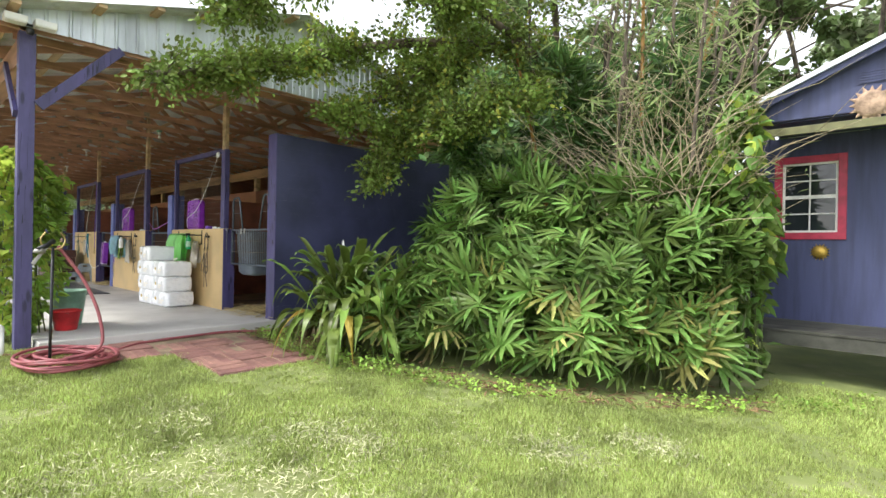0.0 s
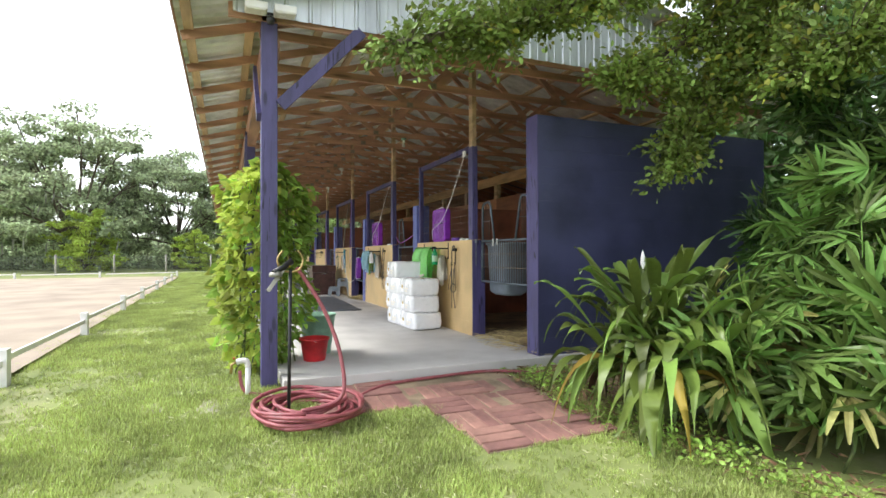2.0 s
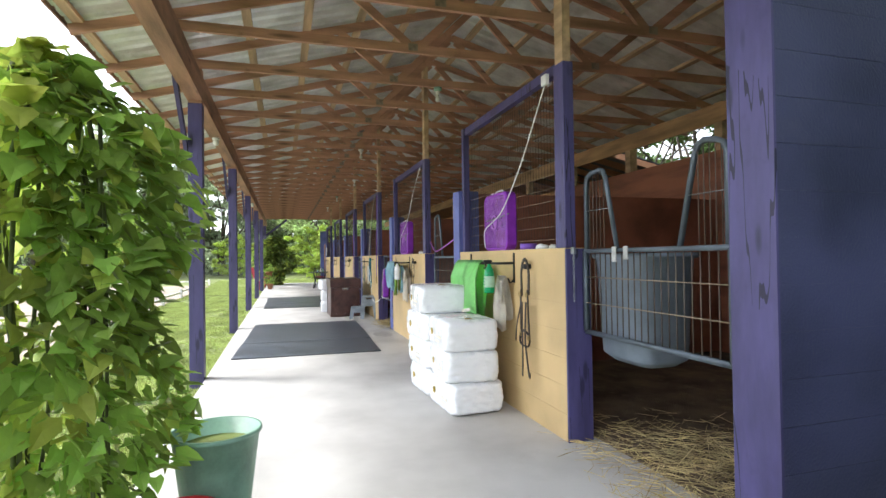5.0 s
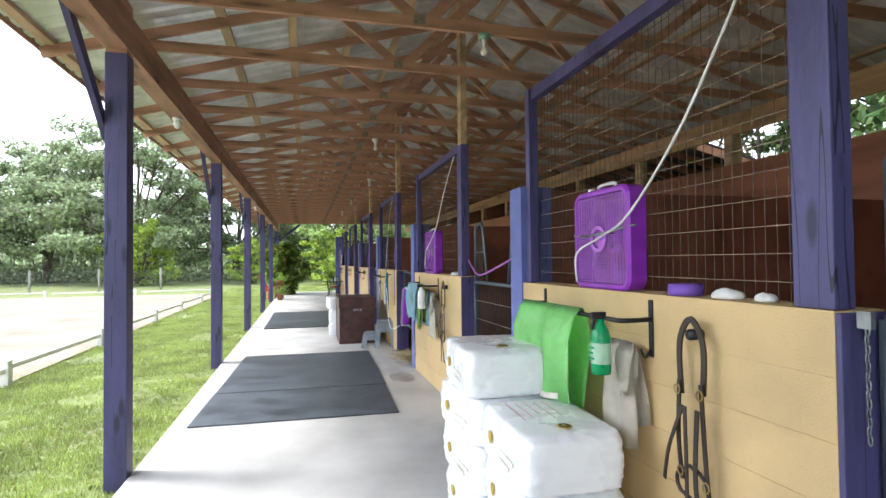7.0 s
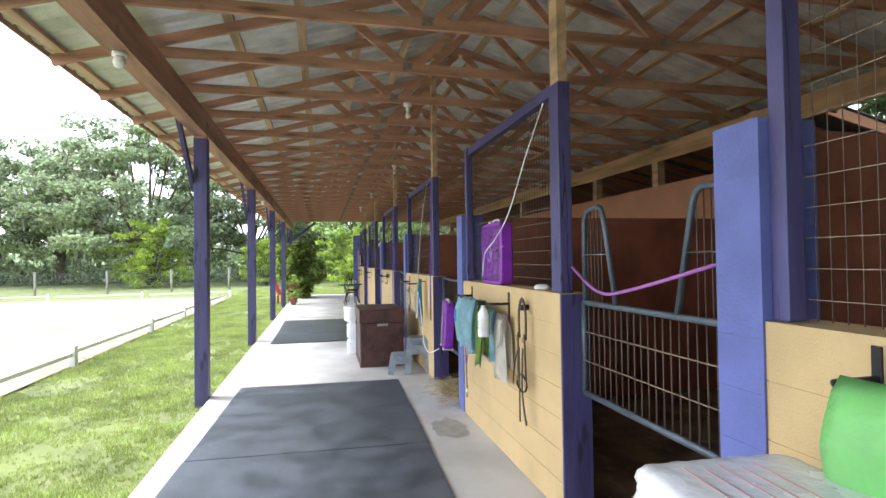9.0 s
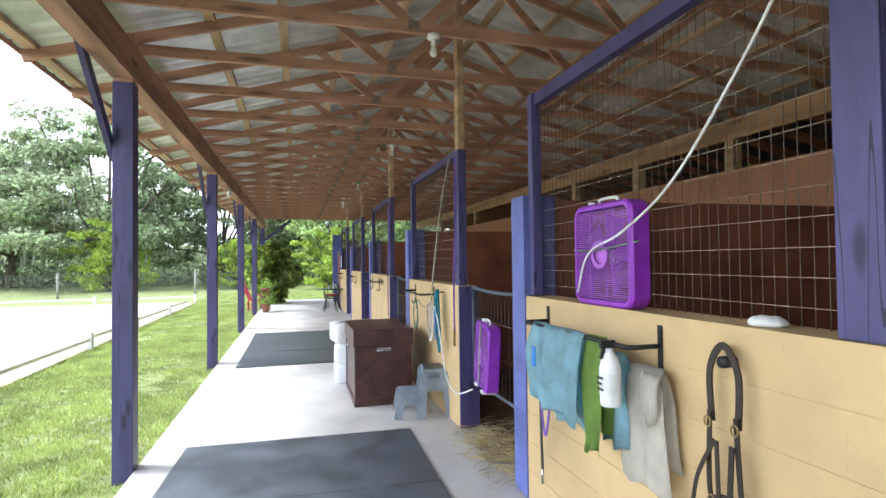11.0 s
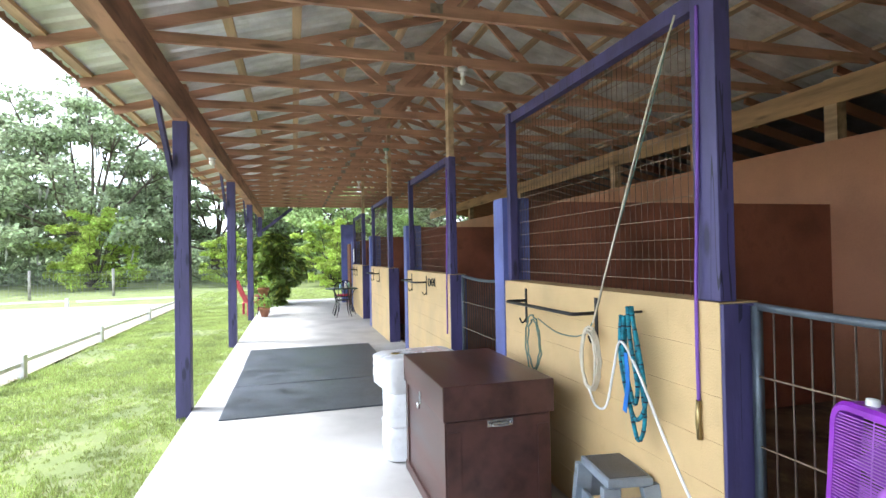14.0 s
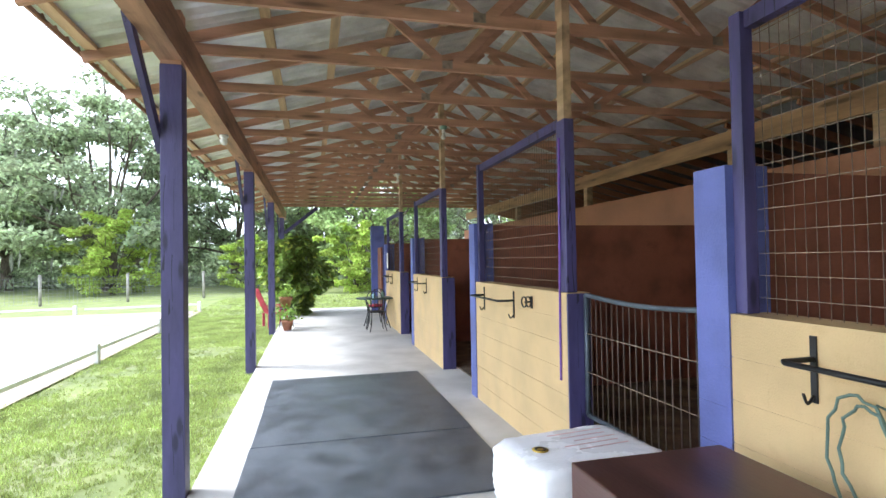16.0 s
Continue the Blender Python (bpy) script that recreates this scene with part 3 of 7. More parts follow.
def fan_leaf(fingers=9, spread=80, droop=0.35):
    """A lady-palm leaf: narrow fingers round the end of a stalk."""
    v, f = [], []
    for i in range(fingers):
        a = radians(-spread + 2 * spread * i / (fingers - 1))
        ln = 1.0 - 0.25 * abs(i - (fingers - 1) / 2) / fingers * 2
        d, s = np.array((math.sin(a), math.cos(a), 0)), np.array((math.cos(a), -math.sin(a), 0))
        k = len(v)
        for t, w in ((0.02, 0.018), (0.35, 0.06), (0.75, 0.055), (0.97, 0.02)):
            c = d * t * ln + np.array((0, 0, 0.12 * t - droop * t * t + 0.02 * math.sin(i * 2.3)))
            v += [tuple(c + s * w), tuple(c - np.array((0, 0, 0.018))), tuple(c - s * w)]
        for j in range(3):
            b = k + 3 * j
            f += [(b, b + 3, b + 4, b + 1), (b + 1, b + 4, b + 5, b + 2)]
    k = len(v)
    v += [(0.012, 0, 0), (-0.012, 0, 0), (-0.01, -0.7, -0.12), (0.01, -0.7, -0.12)]
    f.append((k, k + 1, k + 2, k + 3))
    return v, f


def ground_at(x, y, lift=0.0):
    return (x, y, ground_z(x, y) + lift)


rng = random.Random(5)


def strap_leaf(bm, base, way, length, width, rise, droop, twist=0.0, floor_z=0.02):
    """One arching leaf, broad in the middle and pointed, with a sunken midrib."""
    w = Vector(way).normalized()
    s = w.cross(Vector((0, 0, 1))).normalized()
    n, prev = 14, None
    k = 1.0 / (1.0 + 0.5 * rise)
    for i in range(n + 1):
        t = i / n
        z = base[2] + length * (rise * t * k * 1.2 - droop * t ** 2.4)
        out = length * k * (t * 1.1 - 0.1 * t * t) * (1 - 0.25 * droop * t * t)
        c = Vector((base[0], base[1], 0)) + w * out + Vector((0, 0, max(z, floor_z)))
        ww = width * (0.16 + 0.84 * math.sin(max(0.0, min(1.0, t * 1.12 - 0.1)) * math.pi) ** 1.1) * (1 - t ** 3.2) + 0.002
        up = Vector((0, 0, 1)) * 0.22 * ww + s * twist * t * ww - w * 0.1 * ww
        wave = Vector((0, 0, 1)) * 0.1 * width * math.sin(t * 13 + length * 20)
        row = [bm.verts.new(c - s * ww / 2 + up + wave), bm.verts.new(c), bm.verts.new(c + s * ww / 2 + up - wave)]
        if prev:
            for k2 in range(2):
                f = bm.faces.new((prev[k2], row[k2], row[k2 + 1], prev[k2 + 1]))
                f.smooth = True
        prev = row


def lily_clump(at, n, label, size=1.0, seed=1, bud=True):
    """Broad leaves springing from several short stalks."""
    r = random.Random(seed)
    ob = thing("lily_plant", at, label, "plant")
    bm, by, bd = B(), B(), B()
    crowns = [(0.42 * math.sqrt((k + 0.3) / 9) * math.cos(2.4 * k), 0.42 * math.sqrt((k + 0.3) / 9) * math.sin(2.4 * k), 0.86 - 0.42 * k / 9 + r.uniform(-0.06, 0.06)) for k in range(9)]
    for cx, cy, cz in crowns:
        part("stalk", tube(B(), [(cx * 0.5, cy * 0.5, -0.1), (cx * 0.8, cy * 0.8, cz * 0.6), (cx, cy, cz + 0.05)], 0.05, 8, 0.03), STEM, ob)
    for i in range(n):
        cx, cy, cz = crowns[r.randrange(9)]
        age = i / n
        a = r.uniform(0, 2 * math.pi)
        w = Vector((math.cos(a) + 1.3 * cx * (0.4 + age), math.sin(a) + 1.3 * cy * (0.4 + age), 0))
        k = r.random()
        dst = by if (age > 0.72 and k < 0.11) else (bd if age > 0.8 and k > 0.86 else bm)
        rise = 1.6 - 1.25 * age + r.uniform(-0.3, 0.3)
        strap_leaf(dst, (cx, cy, cz * (1 - 0.45 * age)), w, size * r.uniform(0.62, 1.05), r.uniform(0.1, 0.155), rise, 0.5 + 0.5 * age + r.uniform(-0.15, 0.25), r.uniform(-1.0, 1.0))
    part("leaves", bm, LILY, ob)
    part("yellow_leaves", by, LILY_YELLOW, ob, "yellowing strap leaves")
    part("dead_leaves", bd, DEAD, ob, "brown withered leaves")
    if bud:
        b = part("flower_stem", tube(B(), curve_pts([(-0.1, 0, 0.6), (-0.22, 0.05, 1.0), (-0.26, 0.08, 1.26)]), 0.012, 6), STEM, ob)
        part("flower_bud", lathe(B(), [(0.0, 0), (0.022, 0.05), (0.02, 0.11), (0.01, 0.16), (0.0, 0.19)], (-0.262, 0.08, 1.25), 10), WHITE_PAINT, b, "white closed flower bud")
    return ob


lily_clump(ground_at(-0.62, 3.2), 200, "large strap-leaved lily plant with a white bud", 1.3, 3)

# lady palm thicket
def palm_thicket():
    ob = thing("lady_palm", ground_at(1.0, 5.2), "dense green lady palm thicket beside the end wall", "palm")
    o = Vector(ob.location)
    tv, tf = fan_leaf()
    tv2, tf2 = fan_leaf(7, 65, 0.6)
    green, dry = [], []
    canes = B()
    for i in range(1000):
        # an uneven mound: front edge runs from the lily towards the shed
        u, v = rng.random(), rng.random()
        x = -0.6 + 3.7 * u
        front = 3.3 + 0.36 * max(0, x) + 0.09 * max(0, x) ** 2
        y = front + v * (7.1 - front)
        lump = 0.5 + 0.5 * noise.noise((x * 0.9, y * 0.9, 3.0))
        top = (0.55 + 2.25 * min(1.0, v * 1.7 + 0.05)) * (0.72 + 0.4 * lump) * (1.0 if x < 2.6 else max(0.3, 1.0 - (x - 2.6) * 0.55))
        z = top * rng.random() ** 0.55
        if v > 0.4 and z < top * 0.45:
            continue
        g = ground_z(x, y)
        d = Vector((rng.uniform(-0.7, 1.0), rng.uniform(-1.3, 0.25), rng.uniform(-0.15, 0.55)))
        p = Vector((x, y, g + 0.12 + z)) - o
        s = rng.uniform(0.3, 0.5)
        (dry if (z < 0.9 and rng.random() < 0.2) else green).append((p, rot_to(d, rng.uniform(-0.5, 0.5)), s))
        if i % 6 == 0:
            tube(canes, [Vector((x, y, g)) - o, Vector((x + 0.05, y + 0.03, g + z * 0.5)) - o, p - d * 0.2], 0.011, 5)
    scatter("leaves", tv, tf, green, RHAPIS, ob)
    scatter("dry_leaves", tv2, tf2, dry, RHAPIS_DRY, ob)["label"] = "yellowing lower palm leaves"
    tagged(part("cane", canes, STEM, ob), kind="stuff")
    return ob


palm_thicket()


def bamboo_clump():
    ob = thing("bamboo", ground_at(1.6, 6.6), "tall bamboo with amber and grey canes and dry twigs", "bamboo")
    r = random.Random(8)
    leaves, tw = [], B()
    for i in range(22):
        bx, by = r.uniform(-1.6, 1.3), r.uniform(-0.7, 1.3)
        lean = Vector((r.uniform(-0.6, 0.8), r.uniform(-0.5, 0.5), 0))
        h = r.uniform(4.5, 7.5)
        pts = [Vector((bx, by, 0)) + lean * (t * t) * 1.2 + Vector((0, 0, h * t)) for t in [k / 10 for k in range(11)]]
        amber = i in (0, 7, 15)
        if i == 0:
            pts = [Vector((-0.55 - 1.15 * t, -0.6 - 0.05 * t, h * t)) for t in [k / 10 for k in range(11)]]
        bm = B()
        tube(bm, pts, 0.04 if amber else 0.028, 8, 0.02)
        k = 0.3
        while k < h - 0.2:
            t = k / h
            j = min(int(t * 10), 9)
            c = pts[j].lerp(pts[j + 1], t * 10 - j)
            tube(bm, [c - Vector((0, 0, 0.008)), c + Vector((0, 0, 0.008))], 0.046 if amber else 0.033, 8)
            k += 0.32
        part("cane", bm, BAMBOO if amber else BARK, ob, "amber bamboo cane" if amber else "")
        for k in range(13):
            t = r.uniform(0.2, 0.95)
            j = min(int(t * 10), 9)
            c = pts[j].lerp(pts[j + 1], t * 10 - j)
            d = Vector((r.uniform(-1, 1), r.uniform(-1, 0.6), r.uniform(0.1, 0.9))).normalized()
            ln = r.uniform(0.5, 1.5)
            q = [c, c + d * ln * 0.5 + Vector((0, 0, 0.02)), c + d * ln - Vector((0, 0, 0.1 * ln))]
            tube(tw, q, 0.008, 4, 0.003)
            for m in range(3):
                e = q[1] + (q[2] - q[1]) * r.random()
                tube(tw, [e, e + Vector((r.uniform(-1, 1), r.uniform(-1, 1), r.uniform(-0.2, 0.8))) * 0.35], 0.004, 4, 0.002)
            for m in range(11 if c.z > 2.6 else 5):
                e = q[0].lerp(q[2], r.uniform(0.3, 1))
                leaves.append((e + Vector((r.uniform(-.15, .15), r.uniform(-.15, .15), r.uniform(-.1, .1))), rot_to((r.uniform(-1, 1), r.uniform(-1, 0.7), r.uniform(-0.9, 0.3)), r.uniform(-1, 1)), r.uniform(0.14, 0.26)))
    # bare dry branches fanning up and out
    for k in range(60):
        c = Vector((r.uniform(-0.2, 1.1), r.uniform(-0.9, 0.1), r.uniform(1.6, 2.6)))
        d = Vector((r.uniform(-0.9, 1.1), r.uniform(-0.6, 0.2), r.uniform(0.35, 1.2))).normalized()
        ln = r.uniform(0.9, 2.1)
        q = curve_pts([c, c + d * ln * 0.5 + Vector((0, 0, 0.06)), c + d * ln + Vector((r.uniform(-.1, .1), 0, -0.12 * ln))], 4)
        tube(tw, q, 0.0085, 5, 0.003)
        for m in range(5):
            e = q[r.randrange(3, len(q))]
            tube(tw, [e, e + (d + Vector((r.uniform(-1, 1), r.uniform(-1, 0.6), r.uniform(-0.5, 0.7)))) * r.uniform(0.15, 0.4)], 0.004, 4, 0.0015)
    tagged(part("twig", tw, TWIG, ob), kind="stuff")
    scatter("leaves", *LANCE, leaves, FAR_LIGHT, ob)
    return ob


bamboo_clump()


def leafy_branches(name, label, category, roots, leaf, size, density, material, tip_material, seed, wood=BARK, hang=0.0, clear=None):
    """Boughs that fork into sprays of small leaves."""
    r = random.Random(seed)
    base = Vector(roots[0][0][0])
    ob = thing(name, base, label, category)
    bm, la, lb = B(), [], []
    for pts, rad in roots:
        line = curve_pts(pts, 6)
        tube(bm, [p - base for p in line], rad, 7, rad * 0.25)
        n = len(line)
        for i in range(2, n):
            for k in range(density):
                if r.random() < 0.25:
                    continue
                d = Vector((r.uniform(-1, 1), r.uniform(-1, 1), r.uniform(-0.7 - hang, 0.6))).normalized()
                ln = r.uniform(0.25, 0.75) * (0.55 + 0.45 * (1 - i / n))
                c = line[i] - base
                q = [c, c + d * ln * 0.55 + Vector((0, 0, 0.04)), c + d * ln]
                tube(bm, q, 0.009, 4, 0.003)
                for m in range(48):
                    e = c + (q[2] - c) * r.uniform(0.2, 1.05) + Vector((r.gauss(0, .07), r.gauss(0, .07), r.gauss(0, .06)))
                    if clear and not clear(e + base):
                        continue
                    (lb if (r.random() < 0.16 and ln > 0.4) else la).append((e, rot_to((d.x + r.uniform(-1, 1), d.y + r.uniform(-1, 1), d.z + r.uniform(-0.8, 0.8)), r.uniform(-1.5, 1.5)), size * r.uniform(0.7, 1.3)))
    tagged(part("bough", bm, wood, ob), kind="stuff")
    scatter("leaves", *leaf, la, material, ob)
    if lb:
        scatter("lighter_leaves", *leaf, lb, tip_material, ob)
    return ob


leafy_branches("oak_tree", "spreading oak boughs with small leaves over the gable", "tree", [
    ([(0.9, 7.6, -0.4), (0.8, 7.3, 2.2), (0.3, 6.6, 4.0), (-0.6, 5.2, 4.3), (-1.2, 3.6, 3.9), (-1.5, 2.2, 3.35), (-1.5, 1.15, 3.0)], 0.13),
    ([(0.3, 6.6, 4.0), (-0.2, 5.0, 4.7), (-0.5, 3.6, 4.8), (-0.7, 2.4, 4.2), (-0.9, 1.7, 3.7)], 0.07),
    ([(-0.6, 5.2, 4.3), (-1.0, 4.4, 3.6), (-1.4, 4.0, 3.2), (-1.5, 3.6, 2.95)], 0.05),
    ([(-1.2, 3.6, 3.9), (-1.4, 2.7, 3.5), (-1.5, 2.1, 3.2)], 0.04),
    ([(-0.6, 5.2, 4.3), (-1.1, 4.75, 3.3), (-1.35, 4.45, 2.6), (-1.45, 4.3, 2.15)], 0.04),
    ([(-0.6, 5.2, 4.3), (-0.7, 4.9, 3.6), (-0.9, 4.8, 3.0)], 0.04),
    ([(-0.2, 5.0, 4.7), (0.3, 4.3, 4.5), (0.2, 3.9, 4.2)], 0.04),
    ([(0.3, 6.6, 4.0), (0.4, 6.0, 5.6), (-0.2, 5.0, 6.2), (-0.8, 4.2, 6.0)], 0.06),
    ([(0.4, 6.0, 5.6), (1.2, 5.4, 6.0), (1.7, 4.9, 5.8)], 0.05),
    ([(0.3, 6.6, 4.0), (0.5, 5.4, 3.4), (0.2, 4.8, 3.1), (-0.2, 4.5, 2.8)], 0.05),
    ([(-0.2, 5.0, 4.7), (0.8, 4.0, 4.9), (1.2, 3.3, 4.6)], 0.05),
], OVAL, 0.07, 8, OAK, OAK_TIP, 4, clear=lambda p: p.x > -2.2)

leafy_branches("shrub", "dark broad shrub filling the gap behind the palms", "shrub", [
    ([(0.2, 6.9, -0.4), (0.0, 6.4, 1.2), (-0.5, 5.8, 2.4), (-0.8, 5.2, 3.0)], 0.05),
    ([(0.2, 6.9, -0.4), (0.8, 6.7, 1.4), (1.0, 6.4, 2.8), (0.7, 6.0, 3.8)], 0.05),
    ([(0.2, 6.9, -0.4), (1.7, 7.0, 1.4), (2.0, 6.9, 2.6), (2.1, 6.6, 3.6)], 0.05),
    ([(0.2, 6.9, -0.4), (-0.8, 6.2, 0.8), (-1.3, 5.4, 1.5)], 0.04),
    ([(0.2, 6.9, -0.4), (-0.6, 7.6, 1.8), (-1.0, 7.8, 3.6)], 0.05),
], LANCE, 0.24, 6, DARK_LEAF, RHAPIS, 6, wood=STEM)


def creeper(name, label, x0, x1, y0, y1, z1, count, size, material, seed, category="vine", hang=0.25):
    """A mound of heart leaves on hidden stems, uneven at its rim."""
    r = random.Random(seed)
    cx, cy = (x0 + x1) / 2, (y0 + y1) / 2
    ob = thing(name, ground_at(cx, cy), label, category)
    g = ob.location.z
    bm, la, lb = B(), [], []
    for k in range(14):
        a = r.uniform(0, 6.28)
        p = [Vector((math.cos(a) * (x1 - x0) * 0.35 * f + r.uniform(-.05, .05), math.sin(a) * (y1 - y0) * 0.35 * f + r.uniform(-.05, .05), (z1 - g) * t)) for t, f in ((0, 0.9), (0.35, 0.7), (0.7, 0.8), (0.97, 0.5))]
        tube(bm, curve_pts(p, 4), 0.009, 5)
    for i in range(count):
        t = r.random() ** 0.8
        a = r.uniform(0, 6.283)
        wob = 0.74 + 0.85 * noise.noise((math.cos(a) * 1.3 + seed, math.sin(a) * 1.3, t * 3.2))
        f = (0.72 + 0.5 * math.sin(min(1.0, t * 1.25) * math.pi * 0.78)) * wob * r.uniform(0.72, 1.12) * (1.0 if t < 0.86 else max(0.2, (1 - t) / 0.14))
        p = Vector((math.cos(a) * (x1 - x0) / 2 * f, math.sin(a) * (y1 - y0) / 2 * f, (z1 - g) * t + r.uniform(0, 0.05)))
        d = Vector((math.cos(a) * 0.6 + r.uniform(-.5, .5), math.sin(a) * 0.6 + r.uniform(-.5, .5), -0.45 + r.uniform(-0.6, 0.7)))
        # the corner vine (seed 11) gets mostly pale leaves on its lawn side
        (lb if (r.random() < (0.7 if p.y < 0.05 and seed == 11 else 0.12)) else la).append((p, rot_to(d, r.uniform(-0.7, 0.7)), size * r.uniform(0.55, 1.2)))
    tagged(part("stem", bm, STEM, ob), kind="stuff")
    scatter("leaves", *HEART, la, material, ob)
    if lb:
        scatter("lighter_leaves", *HEART, lb, VINE_PALE, ob)
    return ob


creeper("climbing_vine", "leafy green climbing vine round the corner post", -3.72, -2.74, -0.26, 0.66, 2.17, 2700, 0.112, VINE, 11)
creeper("climbing_vine", "broad-leaved vine climbing beside the blue shed", 2.6, 3.4, 6.25, 7.0, 3.15, 900, 0.17, RHAPIS, 12)
creeper("potted_shrub", "round dark green leafy bush beside the slab", -30.3, -28.7, -0.15, 1.4, 2.45, 4200, 0.18, OAK, 13, "bush")


# banana leaves between palms and shed
def banana():
    ob = thing("banana_plant", ground_at(2.5, 6.3), "broad banana leaves beside the shed", "plant")
    for way, ln, rise in (((0.5, -0.35, 0), 1.5, 0.75), ((-0.3, -0.5, 0), 1.5, 1.75), ((0.2, 0.2, 0), 1.3, 1.9), ((0.6, 0.4, 0), 1.2, 0.7)):
        bm = B()
        strap_leaf(bm, (0, 0, 0.5), way, ln, 0.36, rise, 0.9, 0.2)
        part("leaf", bm, RHAPIS, ob)
    part("stem", tube(B(), [(0, 0, 0), (0, 0, 0.7)], 0.06, 8, 0.04), STEM, ob)


banana()

# low weeds along the beds
def weeds():
    poses = []
    r = random.Random(3)
    for i in range(2600):
        x = r.uniform(-2.0, 4.4)
        front = 2.75 + 0.32 * max(0, x) + 0.09 * max(0, x) ** 2
        y = front + abs(r.gauss(0, 0.35)) - 0.12
        if noise.noise((x * 1.5, y * 1.5, 9)) < -0.1 or y > 6.6:
            continue
        poses.append((Vector(ground_at(x, y, r.uniform(0.02, 0.13))), rot_to((r.uniform(-1, 1), r.uniform(-1, 1), r.uniform(0.0, 0.6)), r.uniform(-1, 1)), r.uniform(0.025, 0.055)))
    for i in range(1700):
        x, y = r.uniform(-2.3, 0.2), r.uniform(2.5, 3.5)
        if noise.noise((x * 2.1, y * 2.1, 3)) > 0.0:
            poses.append((Vector(ground_at(x, y, r.uniform(0.01, 0.07))), rot_to((r.uniform(-1, 1), r.uniform(-1, 1), r.uniform(0.0, 0.6)), r.uniform(-1, 1)), r.uniform(0.02, 0.05)))
    ob = scatter("weeds", *OVAL, poses, VINE)
    tagged(ob, "low leafy weeds along the planting bed", "weeds", kind="stuff")


weeds()


def litter():
    r = random.Random(14)
    poses = []
    for i in range(1500):
        x = r.uniform(-2.2, 3.6)
        y = 2.75 + 0.32 * max(0, x) + 0.09 * max(0, x) ** 2 + abs(r.gauss(0, 0.45))
        poses.append((Vector(ground_at(x, y, r.uniform(0.004, 0.03))), rot_to((r.uniform(-1, 1), r.uniform(-1, 1), r.uniform(-0.1, 0.25)), r.uniform(-1, 1)), r.uniform(0.04, 0.16)))
    for i in range(1100):
        x, y = r.uniform(-2.35, -0.3), 2.5 + abs(r.gauss(0, 0.42))
        poses.append((Vector(ground_at(x, y, r.uniform(0.004, 0.03))), rot_to((r.uniform(-1, 1), r.uniform(-1, 1), r.uniform(-0.05, 0.15)), r.uniform(-1, 1)), r.uniform(0.04, 0.12)))
    tagged(scatter("leaf_litter", *LANCE, poses, DEAD), "brown fallen leaves on the planting bed", "leaf litter", kind="stuff")


litter()


# ---- trees beyond the lawn ----
def big_tree(name, at, h, spread, label, leaf_material, seed, n=9000, leaf=0.3, trunk_h=0.3, moss=0, limbs=20):
    r = random.Random(seed)
    ob = thing(name, at, label, "tree", "trees beyond the arena")
    bm = B()
    th = h * trunk_h
    tube(bm, curve_pts([(0, 0, -0.2), (r.uniform(-.2, .2), r.uniform(-.2, .2), th * 0.6), (r.uniform(-.4, .4), r.uniform(-.4, .4), th)], 5), h * 0.032, 9, h * 0.022)
    clumps, low = [], trunk_h * 0.85
    for k in range(limbs):
        # limbs spread round the trunk by the golden angle, lower ones longest
        u = (k + 0.5) / limbs
        a = k * 2.4 + r.uniform(-0.4, 0.4)
        z = h * (low + (0.97 - low) * u)
        f = spread * math.sqrt(max(0.06, 1 - ((u - 0.35) / 0.68) ** 2)) * r.uniform(0.55, 1.0)
        e = Vector((math.cos(a) * f, math.sin(a) * f, z))
        root = Vector((0, 0, th * r.uniform(0.7, 1.0)))
        mid = root.lerp(e, 0.5) + Vector((r.gauss(0, 0.06), r.gauss(0, 0.06), 0.05)) * spread
        tube(bm, curve_pts([root, mid, e], 4), h * 0.0085, 6, h * 0.0025)
        clumps.append((e, spread * r.uniform(0.14, 0.24)))
        for m in range(4):
            q = mid.lerp(e, r.uniform(0.35, 1.0)) + Vector((r.gauss(0, 1), r.gauss(0, 1), r.gauss(0, 0.45))) * spread * 0.2
            tube(bm, [mid.lerp(e, 0.4), q], h * 0.004, 4, h * 0.0015)
            clumps.append((q, spread * r.uniform(0.1, 0.19)))
    part("trunk", bm, BARK, ob)["kind"] = "stuff"
    la = []
    for i in range(n):
        c, rad = clumps[r.randrange(len(clumps))]
        d = Vector((r.gauss(0, 1), r.gauss(0, 1), r.gauss(0, 0.7)))
        d = d.normalized() * rad * r.random() ** 0.45
        p = c + Vector((d.x, d.y, d.z * 0.55))
        la.append((p, rot_to((r.uniform(-1, 1), r.uniform(-1, 1), r.uniform(-1, 0.4)), r.uniform(-1.5, 1.5)), leaf * r.uniform(0.6, 1.4)))
    scatter("crown", [(0, 0, 0), (0.3, 0.5, 0.08), (0, 1, 0), (-0.3, 0.5, 0.08)], [(0, 1, 2), (0, 2, 3)], la, leaf_material, ob)
    if moss:
        mm = []
        for i in range(moss):
            c, rad = clumps[r.randrange(len(clumps))]
            p = c + Vector((r.uniform(-1, 1) * rad, r.uniform(-1, 1) * rad, -rad * 0.6))
            mm.append((p, rot_to((r.uniform(-.15, .15), r.uniform(-.15, .15), -1), r.uniform(-3, 3)), r.uniform(0.5, 1.2)))
        ms = scatter("moss", *LANCE, mm, MOSS, ob)
        tagged(ms, "hanging grey moss", kind="stuff")
    return ob


oak_a = big_tree("oak", (-52, -12.2, -0.2), 14.6, 8.0, "tall mossy oak beyond the riding arena", HAZY_LEAF, 21, 25000, 0.34, 0.24, moss=160, limbs=22)
oak_b = big_tree("oak", (-60, -27, -0.2), 13.5, 8.0, "broad oak beyond the riding arena", HAZY_LEAF, 22, 25000, 0.34, 0.24, moss=160, limbs=22)
